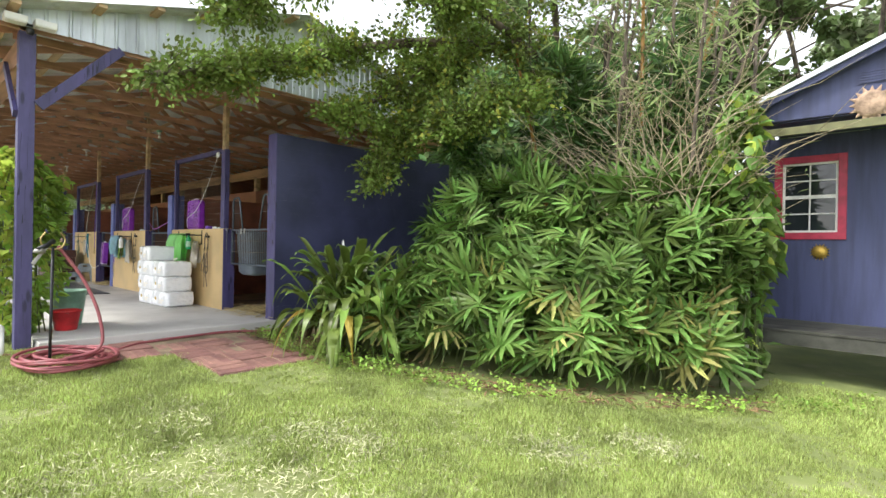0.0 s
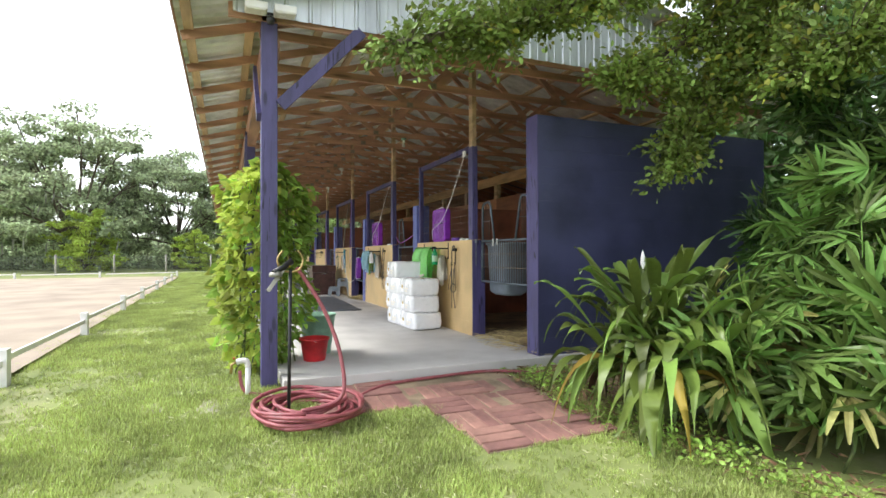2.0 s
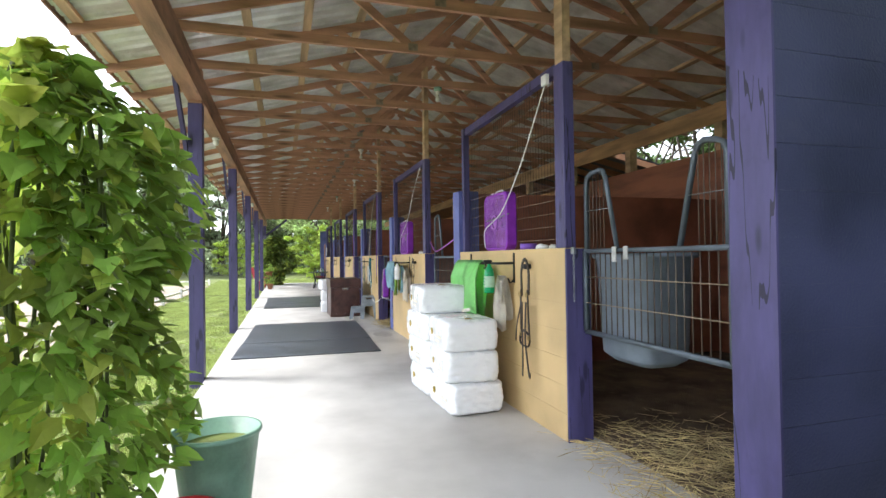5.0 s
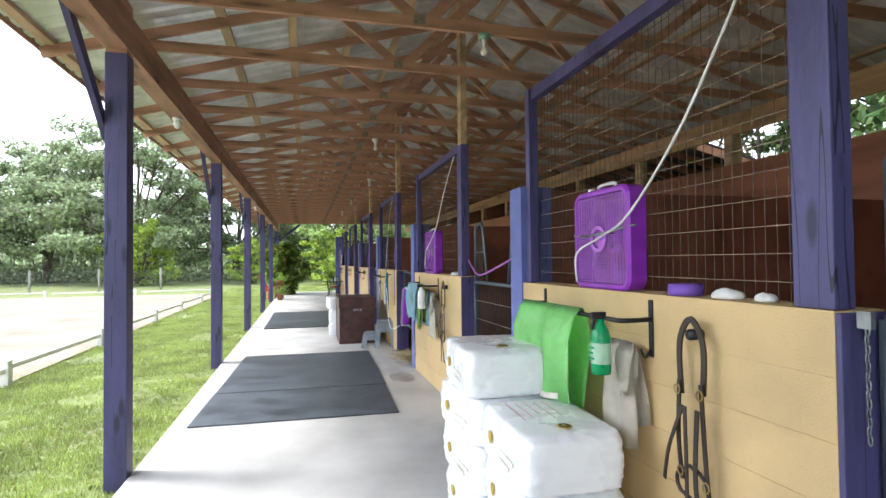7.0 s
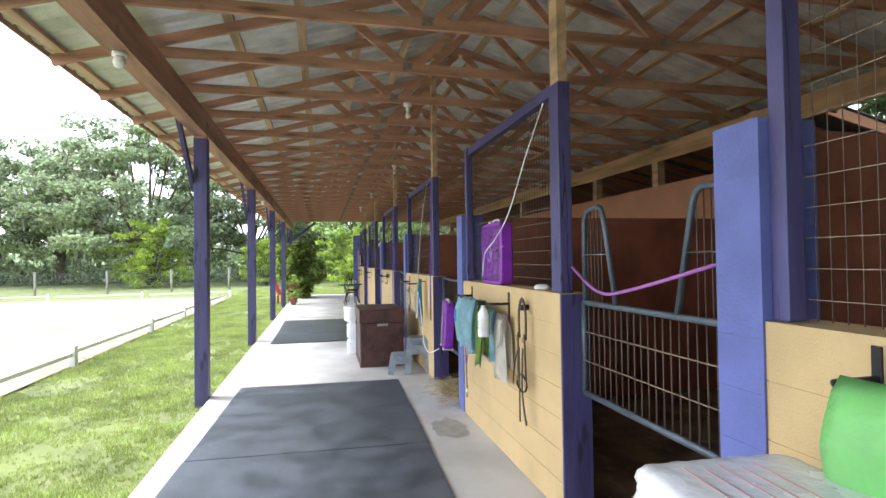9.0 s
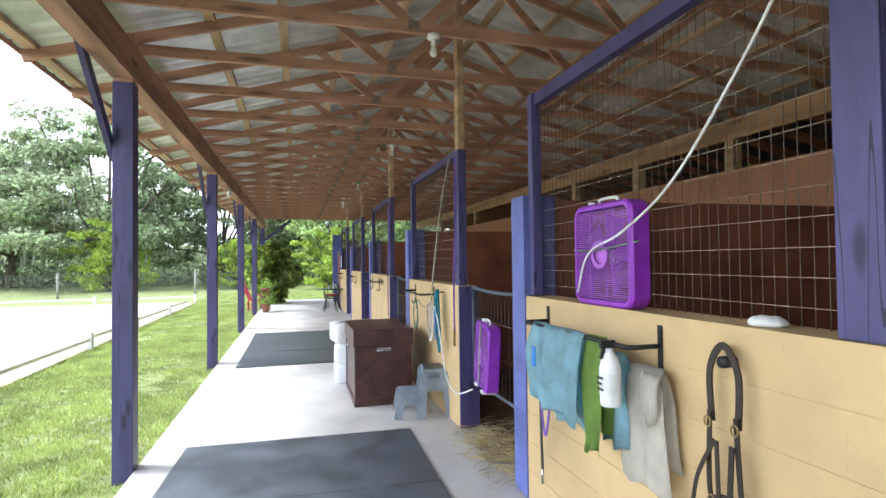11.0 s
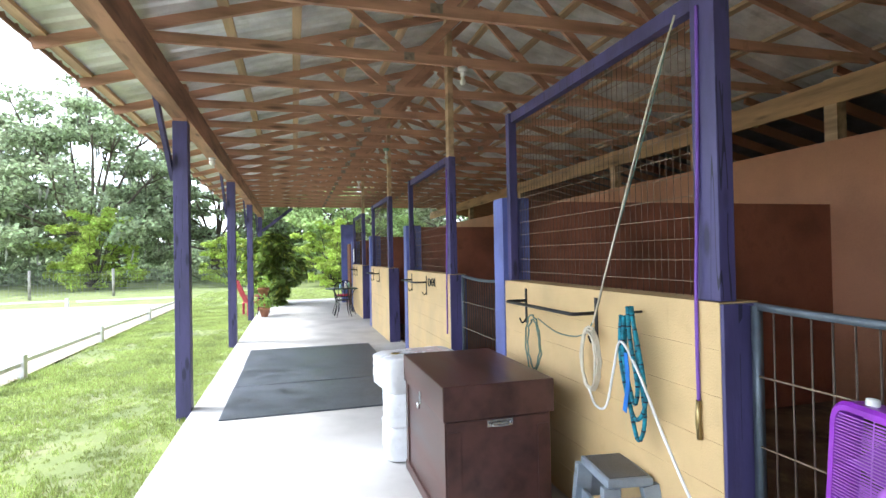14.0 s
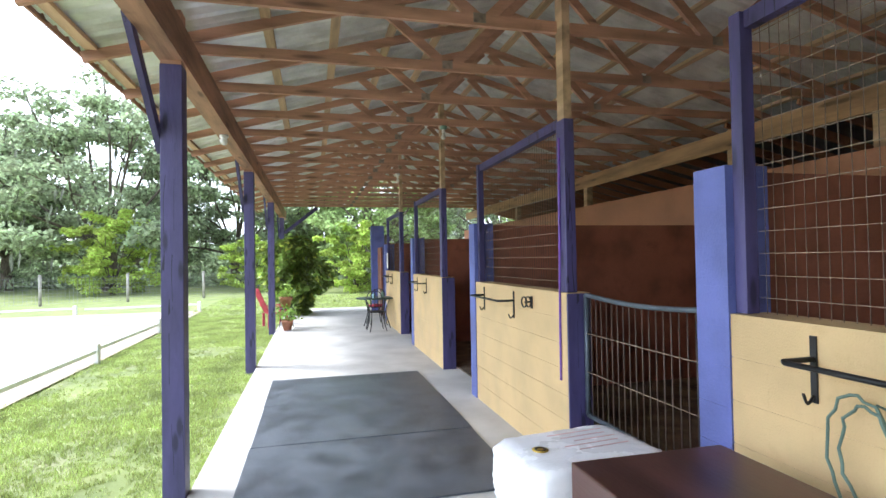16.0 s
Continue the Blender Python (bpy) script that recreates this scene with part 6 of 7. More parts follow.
fly_mask(-5.0, 1.16, 5)
fly_mask(-8.84, 1.17, 9, 0.22, 0.52)
ob = thing("towel", (-9.44, FRONT_Y - 0.165, 0), "teal blue towel folded over the rack", "towel")
part("cloth", cloth(B(), -0.3, 0.28, 0, 1.272, 0.82, 0.75, 0.05, 0.045, 2, nx=22, nz=14), TOWEL_BLUE, ob)
part("tag", box(B(), -0.14, -0.1, -0.098, -0.09, 1.04, 1.15, 0.004), colour("blue_clip", (0.02, 0.2, 0.6), 0.4), ob, "blue plastic tag")
ob = thing("towel", (-9.1, FRONT_Y - 0.15, 0), "light green cloth hung over the rack", "towel")
part("cloth", cloth(B(), -0.07, 0.09, 0, 1.268, 0.72, 0.8, 0.035, 0.05, 8, 8), OLIVE, ob)
ob = thing("towel", (-9.03, FRONT_Y - 0.09, 0), "dull teal cloth hung behind the green cloth", "towel")
part("cloth", cloth(B(), -0.1, 0.1, 0, 1.2, 0.76, 0.8, 0.02, 0.03, 12, 8), TOWEL_BLUE, ob)
ob = thing("lead_strap", (-9.84, FRONT_Y - 0.07, 1.1), "dark hanging lead strap with metal snap", "strap")
part("webbing", ribbon(B(), curve_pts([(0, 0, 0), (0.01, -0.02, -0.35), (0, -0.01, -0.75)], 6), 0.03), BLACK_PLASTIC, ob)
part("webbing", ribbon(B(), curve_pts([(0, -0.02, -0.25), (0.12, -0.05, -0.5), (0.16, -0.04, -0.35), (0.14, -0.02, -0.1)], 6), 0.022), LEAD_PURPLE, ob)
part("snap", tube(B(), [(0, -0.01, -0.75), (0, -0.01, -0.84)], 0.009, 6), CHROME, ob)


def bridle(x, z, seed, length=0.95):
    """A leather headstall hung from a round hook: cheek straps, noseband, throat lash and rings."""
    ob = thing("bridle", (x, FRONT_Y - 0.03, z), "dark leather bridle hung on a wall hook", "bridle", "bridles")
    r = random.Random(seed)
    j = lambda v: v + r.uniform(-0.012, 0.012)
    part("hook", lathe(B(), [(0.0, 0.028), (0.022, 0.028), (0.022, -0.03), (0.0, -0.03)], (0, 0, -0.015), 14, "y"), BLACK, ob)
    part("crown", ribbon(B(), curve_pts([(-0.06, -0.02, j(-0.25)), (-0.065, -0.02, -0.05), (0, -0.02, 0.045), (0.065, -0.02, -0.05), (0.06, -0.02, j(-0.25))], 6), 0.026, 0.008), LEATHER, ob)
    part("cheek_strap", ribbon(B(), curve_pts([(-0.06, -0.03, -0.2), (-0.07, -0.03, j(-0.45)), (-0.05, -0.03, -length * 0.68)], 6), 0.02, 0.006), LEATHER, ob)
    part("cheek_strap", ribbon(B(), curve_pts([(0.06, -0.03, -0.2), (0.075, -0.03, j(-0.45)), (0.09, -0.03, -length * 0.7)], 6), 0.02, 0.006), LEATHER, ob)
    part("noseband", tube(B(), loop_pts((0.01, -0.035, -length * 0.68), 0.085, 0.065, 18, wob=0.006, seed=seed), 0.008, 6), LEATHER, ob)
    part("throat_lash", ribbon(B(), curve_pts([(-0.03, -0.04, -0.3), (-0.11, -0.045, -length * 0.55), (-0.15, -0.04, -length * 0.72)], 6), 0.016, 0.005), LEATHER, ob)
    part("rein", ribbon(B(), curve_pts([(0.05, -0.04, -0.3), (0.04, -0.045, -0.6), (0.09, -0.04, -length), (0.1, -0.04, -length * 0.97)], 6), 0.022, 0.005), LEATHER, ob)
    part("rein", ribbon(B(), curve_pts([(-0.02, -0.04, -0.3), (-0.01, -0.045, -0.7), (-0.04, -0.035, -length * 1.03)], 6), 0.018, 0.005), LEATHER, ob)
    for px, pz in ((-0.06, -0.24), (0.065, -0.24), (-0.05, -length * 0.64), (0.09, -length * 0.66)):
        part("buckle", tube(B(), loop_pts((px, -0.042, pz), 0.016, 0.02, 8)[:-1], 0.0035, 5, close=True), BRASS, ob, "brass buckle")
    return ob


bridle(-4.55, 1.26, 1, 0.88)
bridle(-8.42, 1.27, 2, 0.82)

def bridle_bracket(x, z):
    ob = thing("bridle_bracket", (x, FRONT_Y, z), "empty black iron bridle bracket on the stall front", "bracket")
    part("plate", box(B(), -0.02, 0.02, -0.008, -0.001, -0.06, 0.05, 0.002), BLACK, ob)
    part("arm", tube(B(), [(0, -0.005, 0.0), (0, -0.07, 0.0)], 0.008, 6), BLACK, ob)
    for y in (-0.035, -0.075):
        part("ring", tube(B(), loop_pts((0, y, 0), 0.055, 0.045, 18)[:-1], 0.007, 6, close=True), BLACK, ob)


bridle_bracket(-16.42, 1.27)


def pad_mesh(lx, ly, h, seed):
    """A flat wad of cloth, domed and puckered."""
    bm, n, rows = B(), 20, []
    for f, z in ((0.92, 0.0), (1.0, 0.25), (0.93, 0.6), (0.7, 0.88), (0.35, 1.0)):
        row = []
        for i in range(n):
            a = 2 * math.pi * i / n
            q = f * (1 + 0.3 * noise.noise((math.cos(a) * 1.6, math.sin(a) * 1.6, seed)))
            row.append(bm.verts.new((lx / 2 * q * math.cos(a), ly / 2 * q * math.sin(a), h * z * (1 + 0.35 * noise.noise((math.cos(a) * 2.5 * f, math.sin(a) * 2.5 * f, seed + 3))))))
        rows.append(row)
    for p, q in zip(rows, rows[1:]):
        for i in range(n):
            bm.faces.new((p[i], p[(i + 1) % n], q[(i + 1) % n], q[i])).smooth = True
    bm.faces.new(rows[-1])
    bm.faces.new(rows[0][::-1])
    return bm


# little things on the stall-front tops
ob = thing("tape_roll", (-4.72, 3.13, 1.388), "flat roll of purple tape on the wall", "tape")
part("roll", lathe(B(), [(0.035, 0.0), (0.07, 0.0), (0.072, 0.02), (0.07, 0.048), (0.035, 0.048), (0.033, 0.02), (0.035, 0.0)], (0, 0, 0), 22), LEAD_PURPLE, ob)
for x, y, s, rz in ((-4.5, 3.14, 1.0, 10), (-4.33, 3.15, 0.8, -20), (-8.35, 3.14, 1.0, 30)):
    bm = pad_mesh(0.13 * s, 0.085 * s, 0.035 * s, x)
    tagged(part("cloth_pad", bm, WHITE_PAINT, m=pose(x, y, 1.388, 0, 0, rz)), "crumpled white cloth pad on the wall", "pad")

# cords and ropes
def cord(name, pts, r_, material, label, n=7, category="cord"):
    return tagged(part(name, tube(B(), curve_pts(pts, n), r_, 6), material), label, category)


cord("power_cord", [(-4.2, 3.06, 2.7), (-4.35, 3.02, 2.4), (-4.6, 3.0, 2.05), (-4.95, 3.0, 1.75), (-5.25, 3.03, 1.66), (-5.5, 3.04, 1.58), (-5.52, 3.05, 1.42)], 0.006, WHITE_CORD, "white power cord hanging to the box fan")
ob = part("outlet_box", box(B(), -0.04, 0.04, -0.03, 0.0, -0.04, 0.04, 0.006), WHITE_PAINT, m=pose(-4.22, 3.06, 2.66))
tagged(ob, "small white outlet box on the mesh frame", "outlet")
cord("power_cord", [(-8.1, 3.06, 2.65), (-8.3, 3.0, 2.3), (-8.65, 3.0, 1.95), (-9.0, 3.0, 1.76), (-9.35, 3.03, 1.66), (-9.5, 3.05, 1.45)], 0.006, WHITE_CORD, "white power cord hanging to the box fan")
cord("power_cord", [(-12.0, 3.04, 2.68), (-12.15, 3.0, 2.3), (-12.4, 2.99, 1.75), (-12.68, 3.0, 1.2)], 0.005, CREAM, "cream extension cord hanging from the post")
cord("power_cord", [(-12.02, 3.05, 2.68), (-12.2, 3.02, 2.2), (-12.5, 3.01, 1.6), (-12.75, 3.02, 1.16), (-13.1, 3.02, 1.08), (-13.45, 3.03, 1.14)], 0.0042, GREEN_CORD, "grey-green cord draped between the rack hooks")
ob = thing("cord_coil", (-12.7, 3.0, 0.99), "coiled cream extension cord on a rack hook", "cord")
for k in range(4):
    part("turn", tube(B(), loop_pts((0.01 * k - 0.015, -0.01 * k, 0), 0.105 - 0.012 * k, 0.185 - 0.01 * k, 26, wob=0.006, seed=k)[:-1], 0.007, 6, close=True), CREAM, ob)
ob = thing("cord_coil", (-13.5, 3.01, 0.96), "loosely looped green cord on a rack hook", "cord")
for k in range(2):
    part("turn", tube(B(), loop_pts((0.03 * k, -0.01 * k, 0), 0.12 - 0.03 * k, 0.2 - 0.03 * k, 24, wob=0.01, seed=9 + k)[:-1], 0.006, 6, close=True), GREEN_CORD, ob)
ob = thing("lead_rope", (-12.3, 3.01, 1.3), "teal braided lead rope hung in loops", "rope")
part("hook", tube(B(), [(0, 0.04, 0), (0, -0.03, 0), (0, -0.05, 0.03)], 0.007, 6), BLACK, ob)
for k, (w, l) in enumerate(((0.05, 0.62), (0.075, 0.52), (0.03, 0.44))):
    pts = curve_pts([(-w, -0.02 - 0.012 * k, -0.02), (-w * 0.9, -0.03 - 0.012 * k, -l * 0.5), (-w * 0.3 + 0.05, -0.03 - 0.01 * k, -l), (w + 0.05, -0.03 - 0.012 * k, -l * 0.8), (w, -0.03 - 0.012 * k, -l * 0.3), (0.0, -0.02 - 0.012 * k, 0.03)], 6)
    loop = part("loop", tube(B(), pts, 0.0105, 8), ROPE_BLUE, ob)
    for q in range(2, len(pts) - 2, 2):
        d = (Vector(pts[q + 1]) - Vector(pts[q])).normalized()
        part("braid_band", tube(B(), [Vector(pts[q]) - d * 0.004, Vector(pts[q]) + d * 0.004], 0.0112, 8), ROPE_DARK, loop)
part("halter_strap", ribbon(B(), curve_pts([(0.0, -0.06, -0.2), (0.02, -0.065, -0.35), (-0.02, -0.06, -0.5)], 5), 0.03), colour("blue_webbing", (0.02, 0.16, 0.55), 0.7), ob, "blue webbing strap")
cord("power_cord", [(-12.72, 2.99, 0.82), (-12.62, 2.97, 0.75), (-12.5, 2.96, 0.78), (-12.42, 2.96, 1.0), (-12.34, 2.95, 1.15), (-12.2, 2.95, 1.02), (-12.0, 2.94, 0.75), (-11.75, 2.92, 0.5), (-11.5, 2.94, 0.42), (-11.28, 3.02, 0.5)], 0.007, WHITE_CORD, "white cord running down to the fan")
cord("lead_strap", [(-11.9, 3.07, 2.68), (-11.91, 3.065, 2.0), (-11.92, 3.05, 1.4), (-11.92, 3.05, 0.95)], 0.008, LEAD_PURPLE, "purple lead hanging down the stall post", category="strap")
tagged(part("lead_snap", tube(B(), [(-11.92, 3.05, 0.95), (-11.92, 3.045, 0.85), (-11.92, 3.05, 0.78)], 0.012, 8), BRASS), "brass snap at the end of the lead", "snap")
cord("lead_strap", [(-15.85, 3.07, 2.6), (-15.86, 3.065, 1.9), (-15.85, 3.05, 1.3), (-15.86, 3.05, 0.7)], 0.009, LEAD_PURPLE, "dark lead hanging down the stall post", category="strap")
cord("breast_rope", [(-7.88, 3.14, 1.55), (-7.5, 3.1, 1.42), (-7.2, 3.1, 1.44), (-6.52, 3.14, 1.6)], 0.009, colour("pink_purple_rope", (0.35, 0.12, 0.4), 0.8), "purple braided rope across the gate", category="rope")

# ---- lamps on the trusses ----
def bulb(x, y, green=False):
    ob = thing("bulb_holder", (x, y, 3.45), "bare bulb in a holder under the truss", "ceiling lamp", "truss lamps")
    part("box", lathe(B(), [(0.0, 0.0), (0.05, 0.0), (0.05, -0.035), (0.03, -0.045), (0.0, -0.045)], (0, 0, 0), 14), MINT if green else WHITE_PAINT, ob)
    part("socket", lathe(B(), [(0.022, -0.045), (0.024, -0.09), (0.0, -0.09)], (0, 0, 0), 12), WHITE_PAINT, ob)
    part("bulb", lathe(B(), [(0.014, -0.09), (0.018, -0.11), (0.032, -0.14), (0.03, -0.165), (0.014, -0.18), (0.0, -0.182)], (0, 0, 0), 14), BULB, ob)


bulb(-6.93, 3.0, True), bulb(-10.9, 2.6), bulb(-14.9, 2.98), bulb(-18.9, 2.9, True), bulb(-22.85, 2.9)
for x in (-9.0, -18.5):
    ob = thing("eave_lamp", (x, 0.2, 3.1), "small round white lamp under the header", "lamp")
    part("base", lathe(B(), [(0.0, 0.0), (0.05, 0.0), (0.05, -0.03), (0.0, -0.03)], (0, 0, 0.031), 14), WHITE_PAINT, ob)
    part("globe", lathe(B(), [(0.03, 0.0), (0.045, -0.04), (0.03, -0.08), (0.0, -0.09)], (0, 0, 0), 14), BULB, ob)

# flood lamp on the corner post
ob = thing("flood_lamp", (-2.4, 0.17, 3.42), "twin white floodlights on the corner post", "flood lamp")
part("arm", tube(B(), [(0, -0.14, 0.05), (0, 0.14, 0.05)], 0.014, 8), BLACK, ob)
for y in (-0.13, 0.13):
    hd = part("head", box(B(), -0.02, 0.14, y - 0.1, y + 0.1, 0.03, 0.1, 0.01), WHITE_PAINT, ob)
    part("lens", box(B(), 0.0, 0.13, y - 0.085, y + 0.085, 0.022, 0.029), BULB, hd)
part("sensor", lathe(B(), [(0.0, -0.05), (0.03, -0.045), (0.04, -0.01), (0.03, 0.02), (0.0, 0.025)], (0.05, 0.0, -0.02), 14), BLACK_PLASTIC, ob)

# ---- by the corner post ----
gx, gy = -1.62, 0.42
ob = thing("garden_hose", ground_at(gx, gy), "faded maroon garden hose coiled on the grass", "hose")
r = random.Random(6)
pts = []
for k in range(9 * 26):
    a = k * 2 * math.pi / 26
    t = k / (9 * 26)
    rad = 0.33 + 0.1 * math.sin(k * 0.145) + r.uniform(-0.006, 0.006)
    pts.append((rad * math.cos(a) * 1.15 + 0.02 * math.sin(k * 0.07), rad * math.sin(a) * 1.05 + 0.02 * math.cos(k * 0.05), 0.03 + 0.1 * t + 0.014 * math.sin(k * 0.6)))
part("coil", tube(B(), pts, 0.0165, 8), HOSE, ob)
zz = ob.location.z
part("riser_run", tube(B(), curve_pts([(0.28, -0.1, 0.12), (0.3, 0.2, 0.2), (0.2, 0.22, 0.5), (0.06, 0.12, 0.85), (-0.02, -0.03, 1.12), (-0.03, -0.1, 1.22)], 8), 0.017, 8), HOSE, ob)
part("tap_run", tube(B(), curve_pts([(-0.4, -0.1, 0.05), (-0.6, -0.3, 0.05), (-0.72, -0.48, 0.08), (-0.75, -0.52, 0.26)], 6), 0.016, 8), HOSE, ob)
part("path_run", tube(B(), curve_pts([(-0.2, 0.4, 0.03), (-0.5, 0.8, 0.06), (-0.58, 1.4, 0.07), (-0.6, 2.0, 0.07), (-0.45, 2.5, 0.04), (-0.5, 2.9, 0.04)], 8), 0.016, 8), HOSE, ob)
ob = thing("hose_stake", ground_at(gx + 0.12, gy - 0.18), "dark iron hose stake with forked top", "hose stake")
part("rod", tube(B(), [(0, 0, -0.15), (-0.04, 0.02, 1.22)], 0.014, 8), BLACK, ob)
for s in (-1, 1):
    part("fork", tube(B(), curve_pts([(-0.04, 0.02, 1.2), (-0.04, 0.02 + 0.07 * s, 1.22), (-0.04, 0.02 + 0.1 * s, 1.3), (-0.04, 0.02 + 0.06 * s, 1.37)], 5), 0.009, 6), BRASS, ob)
part("nozzle", tube(B(), [(-0.1, 0.03, 1.28), (-0.02, -0.03, 1.24), (0.06, -0.12, 1.2)], 0.028, 10, 0.02), BLACK_PLASTIC, ob)
part("spray_head", lathe(B(), [(0.0, 0.0), (0.05, 0.005), (0.05, 0.03), (0.02, 0.06)], (0.03, -0.1, 1.16), 14), colour("grey_nozzle", (0.35, 0.34, 0.3), 0.4, metal=0.5), ob)
part("lever", beam(B(), (0.0, -0.04, 1.22), (0.09, -0.16, 1.06), 0.03, 0.012, (1, 0, 0)), colour("grey_lever", (0.4, 0.38, 0.34), 0.5), ob)
part("collar", tube(B(), [(-0.06, 0.0, 1.24), (-0.05, -0.01, 1.26)], 0.026, 10), colour("yellow_collar", (0.6, 0.45, 0.03), 0.4), ob, "yellow collar")

ob = thing("standpipe", ground_at(-2.32, -0.03), "white plastic standpipe with a brass tap", "tap")
part("pipe", tube(B(), [(0, 0, -0.1), (0, 0, 0.26)], 0.024, 10), WHITE_PAINT, ob)
part("elbow", tube(B(), curve_pts([(0, 0, 0.25), (0, -0.01, 0.3), (0, -0.05, 0.31), (0, -0.1, 0.3)], 5), 0.027, 10), WHITE_PAINT, ob)
part("tap", tube(B(), [(0, -0.1, 0.3), (0, -0.14, 0.28), (0, -0.145, 0.2)], 0.014, 8), BRASS, ob)
part("tap_handle", tube(B(), loop_pts((0, -0.12, 0.335), 0.025, 0.004, 10)[:-1], 0.006, 6, close=True), RED_PLASTIC, ob, "red tap handle")

def bucket(at, r0, r1, h, material, label, bail=True):
    ob = thing("bucket", at, label, "bucket")
    part("pail", lathe(B(), [(0.0, 0.005), (r0, 0.0), (r0 + 0.005, 0.01), (r1, h - 0.02), (r1 + 0.012, h - 0.02), (r1 + 0.012, h), (r1 - 0.004, h), (r0 - 0.004, 0.02), (0.0, 0.02)], (0, 0, 0), 28), material, ob)
    if bail:
        part("bail", tube(B(), curve_pts([(-r1, 0, h - 0.03), (-r1 * 0.9, -r1 * 0.5, h - 0.01), (0, -r1 * 1.05, h - 0.03), (r1 * 0.9, -r1 * 0.5, h - 0.01), (r1, 0, h - 0.03)], 5), 0.004, 5), CHROME, ob)
    part("soil", lathe(B(), [(0.0, 0.0), (r1 * 0.93, 0.0)], (0, 0, h * 0.82), 20), GRASS_EARTH, ob)
    return ob


bucket((-3.16, 0.7, 0.0), 0.115, 0.155, 0.25, RED_PLASTIC, "red plastic bucket standing on the slab")
bucket((-3.58, 0.8, 0.0), 0.15, 0.21, 0.47, MINT, "tall faded green plastic planter tub", False)

# ---- far end of the aisle ----
def iron_chair(at, rz, cushion):
    ob = thing("garden_chair", at, "black iron garden chair beside the table", "chair", "garden chairs", rz=rz)
    part("seat", lathe(B(), [(0.0, 0.44), (0.2, 0.44), (0.21, 0.45), (0.2, 0.46), (0.0, 0.46)], (0, 0, 0), 20), BLACK, ob)
    for x, y in ((-0.16, -0.16), (0.16, -0.16), (-0.16, 0.16), (0.16, 0.16)):
        part("leg", tube(B(), curve_pts([(x * 0.9, y * 0.9, 0.44), (x * 0.95, y * 0.95, 0.2), (x * 1.25, y * 1.25, 0.0)], 4), 0.011, 6), BLACK, ob)
    part("backrest", tube(B(), curve_pts([(-0.18, 0.17, 0.45), (-0.19, 0.22, 0.75), (-0.1, 0.24, 0.9), (0.1, 0.24, 0.9), (0.19, 0.22, 0.75), (0.18, 0.17, 0.45)], 5), 0.011, 6), BLACK, ob)
    for x in (-0.08, 0.0, 0.08):
        part("spindle", tube(B(), [(x, 0.18, 0.46), (x, 0.24, 0.89)], 0.006, 6), BLACK, ob)
    if cushion:
        part("cushion", lathe(B(), [(0.0, 0.46), (0.19, 0.465), (0.205, 0.485), (0.19, 0.51), (0.0, 0.515)], (0, 0, 0), 20), RED_PAINT, ob, "red seat cushion")


iron_chair((-24.55, 2.62, 0), 95, False)
iron_chair((-25.9, 2.75, 0), -80, True)
ob = thing("garden_table", (-25.2, 2.7, 0), "round black iron garden table near stall front", "table")
part("top", lathe(B(), [(0.0, 0.71), (0.5, 0.71), (0.51, 0.72), (0.5, 0.735), (0.0, 0.735)], (0, 0, 0), 28), colour("dark_green_iron", (0.03, 0.06, 0.05), 0.4), ob)
for k in range(4):
    a = math.pi / 4 + k * math.pi / 2
    c, s = math.cos(a), math.sin(a)
    part("leg", tube(B(), curve_pts([(c * 0.4, s * 0.4, 0.71), (c * 0.28, s * 0.28, 0.4), (c * 0.42, s * 0.42, 0.0)], 5), 0.013, 6), BLACK, ob)
for dx, dy, h, m_ in ((0.1, 0.05, 0.2, WHITE_PAINT), (-0.05, 0.15, 0.16, MINT), (0.2, -0.1, 0.12, TOWEL_BLUE)):
    tagged(part("bottle", lathe(B(), [(0.0, 0.0), (0.035, 0.0), (0.035, h * 0.7), (0.015, h * 0.85), (0.015, h), (0.0, h)], (-25.2 + dx, 2.7 + dy, 0.736), 12), m_), "small bottle standing on the garden table", "bottle")
ob = thing("plant_stand", (-25.9, 0.5, 0), "iron plant stand with terracotta pots", "plant stand")
for k in range(3):
    a = k * 2.1
    part("leg", tube(B(), [(0.1 * math.cos(a), 0.1 * math.sin(a), 0.5), (0.2 * math.cos(a), 0.2 * math.sin(a), 0.0)], 0.01, 6), BLACK, ob)
part("shelf", lathe(B(), [(0.0, 0.48), (0.17, 0.48), (0.17, 0.5), (0.0, 0.5)], (0, 0, 0), 18), BLACK, ob)
for x, y, z, s in ((-25.9, 0.5, 0.502, 1.0), (-25.45, 0.55, 0.0, 0.9)):
    ob = thing("flower_pot", (x, y, z), "terracotta pot with a leafy plant", "flower pot", "terracotta pots")
    part("pot", lathe(B(), [(0.0, 0.0), (0.1 * s, 0.0), (0.15 * s, 0.22 * s), (0.165 * s, 0.22 * s), (0.165 * s, 0.28 * s), (0.14 * s, 0.28 * s), (0.13 * s, 0.2 * s), (0.0, 0.2 * s)], (0, 0, 0), 20), TERRA, ob)
    q = random.Random(int(-x * 100))
    scatter("leaves", *OVAL, [(Vector((q.gauss(0, .12), q.gauss(0, .12), 0.25 * s + abs(q.gauss(0, .16)))), rot_to((q.uniform(-1, 1), q.uniform(-1, 1), q.uniform(-0.3, 1)), q.uniform(-1, 1)), q.uniform(0.06, 0.12)) for k in range(160)], VINE, ob)
ob = thing("slatted_chair", (-27.0, 0.15, -0.08), "red slatted wooden garden chair", "chair", rz=200)
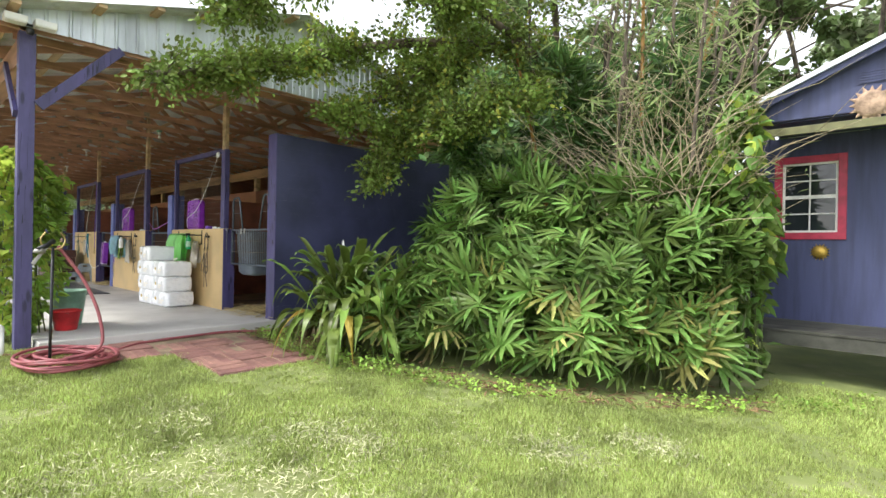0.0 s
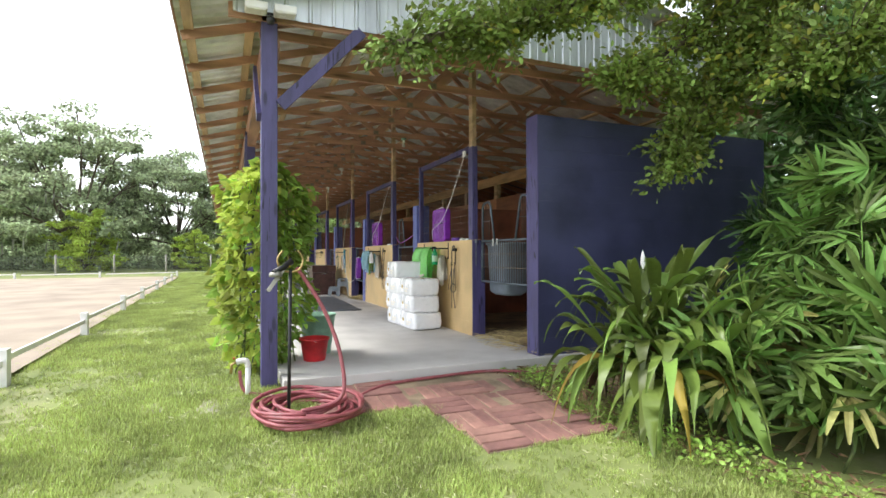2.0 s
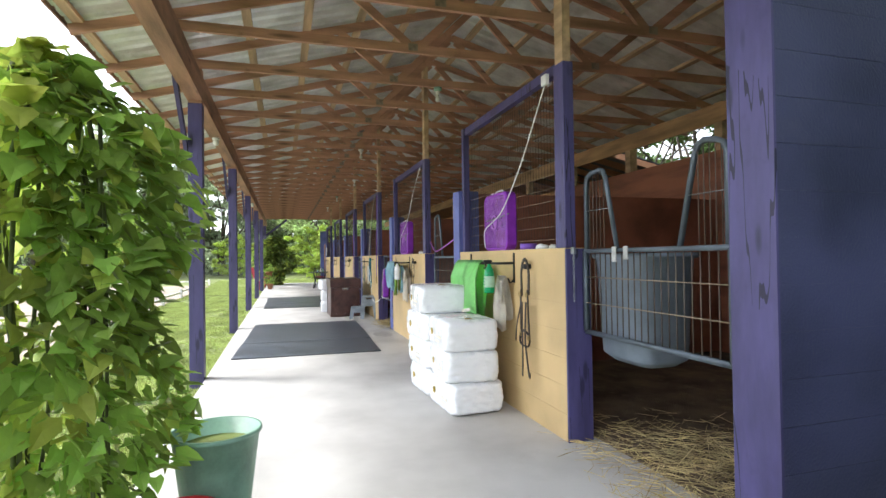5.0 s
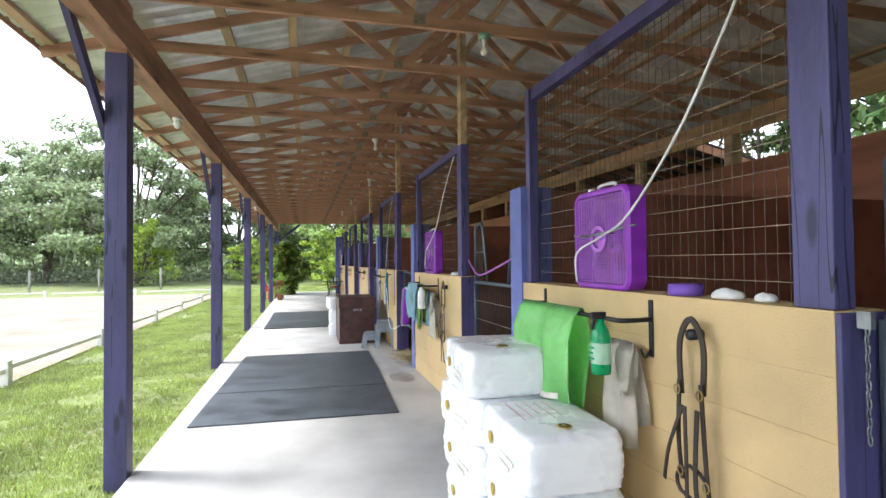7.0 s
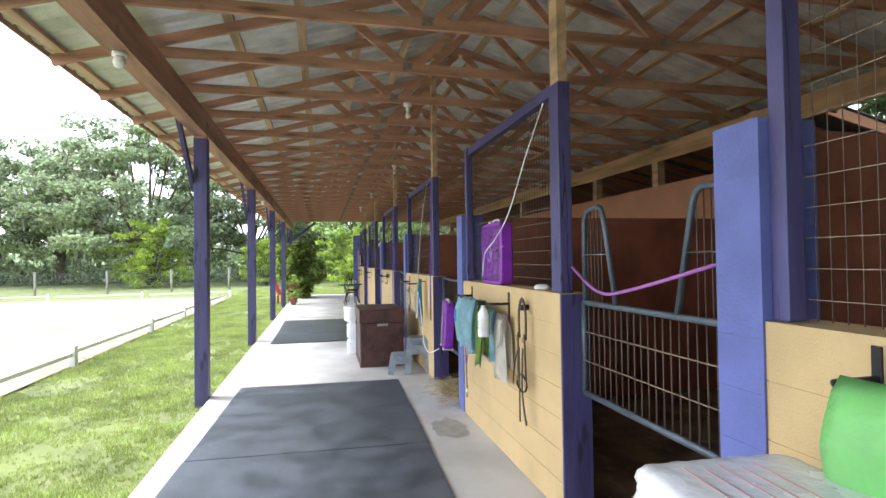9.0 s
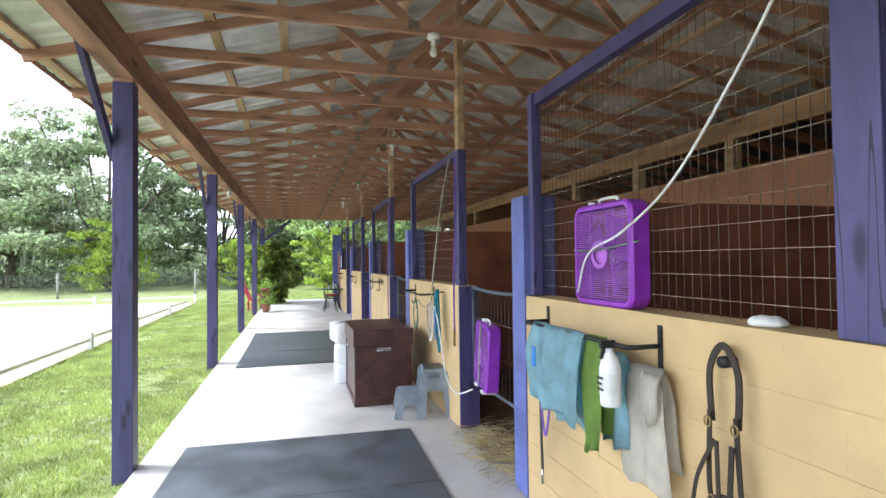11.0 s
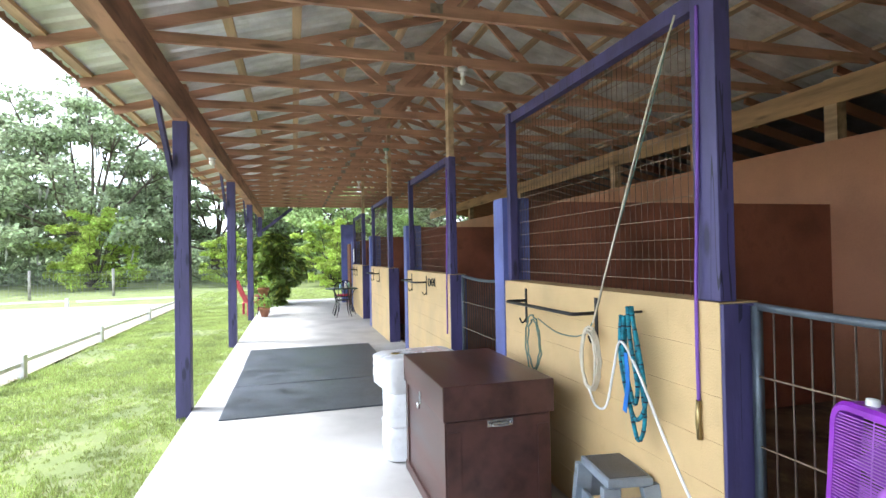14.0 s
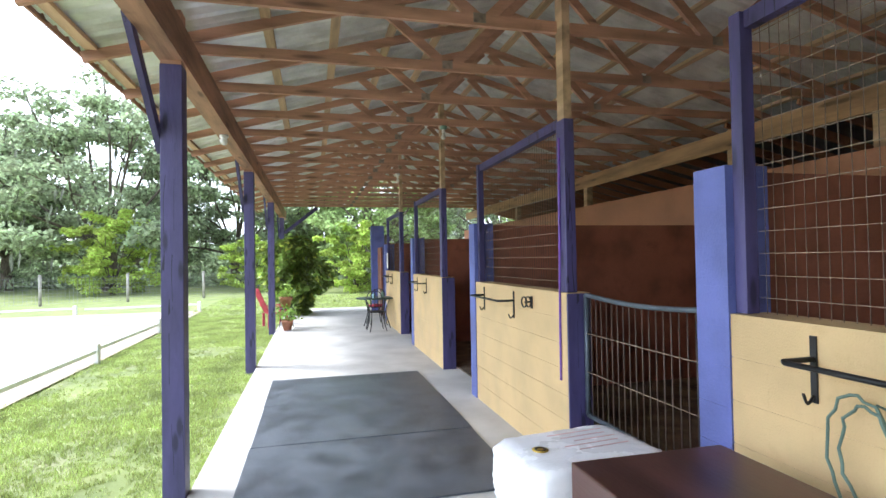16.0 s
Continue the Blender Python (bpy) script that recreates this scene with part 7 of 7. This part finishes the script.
for k in range(6):
    part("back_slat", beam(B(), (-0.25 + 0.1 * k, 0.2, 0.38), (-0.28 + 0.112 * k, 0.5, 1.05), 0.07, 0.018, (0, 1, 0)), RED_PAINT, ob)
    part("seat_slat", box(B(), -0.27, 0.27, -0.25 + 0.08 * k, -0.18 + 0.08 * k, 0.36, 0.38, 0.003), RED_PAINT, ob)
for x in (-0.26, 0.26):
    for y in (-0.24, 0.22):
        part("leg", box(B(), x - 0.03, x + 0.03, y - 0.03, y + 0.03, 0.0, 0.36, 0.003), RED_PAINT, ob)
    part("arm", box(B(), x - 0.05, x + 0.05, -0.28, 0.32, 0.56, 0.58, 0.003), RED_PAINT, ob)
    part("arm_post", box(B(), x - 0.03, x + 0.03, -0.26, -0.2, 0.36, 0.56), RED_PAINT, ob)

# end room past the last stall
block_wall("wall_end_far", -29.3, -29.08, 3.0, 3.42, 2.77, BLUE, "blue painted block wall end at the far room", axis="y")
p = part("wall_end_room", box(B(), -29.25, -29.12, 3.422, 6.7, 0.0, 2.2), BROWN)
tagged(p, "dark brown wall of the far room", "wall", kind="structure")
ob = part("gable_brace_far", beam(B(), (-29.96, 0.28, 2.6), (-29.96, 1.32, 3.42), 0.11, 0.04, (1, 0, 0)), PURPLE)
tagged(ob, "diagonal purple brace at the far corner post", "brace", kind="structure")
ob = part("door_1", box(B(), -28.7, -27.9, FRONT_Y + 0.1, FRONT_Y + 0.15, 0.003, 2.05, 0.004), BROWN)
tagged(ob, "dark brown wooden door at the far end", "door", kind="structure")
tagged(part("notice", box(B(), -26.05, -25.8, FRONT_Y + 0.02, FRONT_Y + 0.024, 1.45, 1.85), WHITE_PAINT), "white paper notice on the last mesh panel", "notice")


# ---- straw and stains ----
def straw(name, cx, cy, rx, ry, n, seed, label, z=0.006):
    r = random.Random(seed)
    poses = []
    for i in range(n):
        x, y = cx + r.gauss(0, rx), cy + r.gauss(0, ry)
        if y < 2.86 or (y < 3.05 and r.random() < 0.5) or abs(x - cx) > rx * 2.4:
            continue
        poses.append(((x, y, z + (0.02 if y > FRONT_Y + 0.2 else 0) + abs(r.gauss(0, 0.012))), rot_to((r.uniform(-1, 1), r.uniform(-1, 1), r.uniform(-0.06, 0.12)), r.uniform(-2, 2)), r.uniform(0.6, 1.4)))
    v = [(0.0018, 0, 0), (-0.0018, 0, 0), (-0.0014, 0.14, 0.004), (0.0014, 0.14, 0.004), (0, 0.07, 0.006)]
    ob = scatter(name, v, [(0, 1, 4), (0, 4, 3), (1, 2, 4), (2, 3, 4)], poses, STRAW)
    tagged(ob, label, "straw", kind="stuff")


straw("straw", -3.3, 3.6, 0.45, 0.36, 1700, 1, "scattered dry straw inside the stall gate")
straw("straw", -11.1, 3.2, 0.35, 0.16, 1100, 2, "scattered hay below the stall gate")
straw("straw", -7.2, 3.4, 0.3, 0.2, 250, 3, "few straws below the stall gate")
WET = colour("damp_concrete", (0.33, 0.315, 0.29), 0.4)
bm = B()
c = bm.verts.new((0, 0, 0))
ring = [bm.verts.new((0.3 * math.cos(a) * (1 + 0.35 * noise.noise((math.cos(a) * 2, math.sin(a) * 2, 1))), 0.17 * math.sin(a) * (1 + 0.4 * noise.noise((math.cos(a) * 2, math.sin(a) * 2, 4))), 0)) for a in [k * math.pi / 20 for k in range(40)]]
for k in range(40):
    bm.faces.new((c, ring[k], ring[(k + 1) % 40]))
tagged(part("damp_patch", bm, WET, m=pose(-9.75, 2.78, 0.004)), "small damp patch on the concrete floor", "water stain", kind="structure")
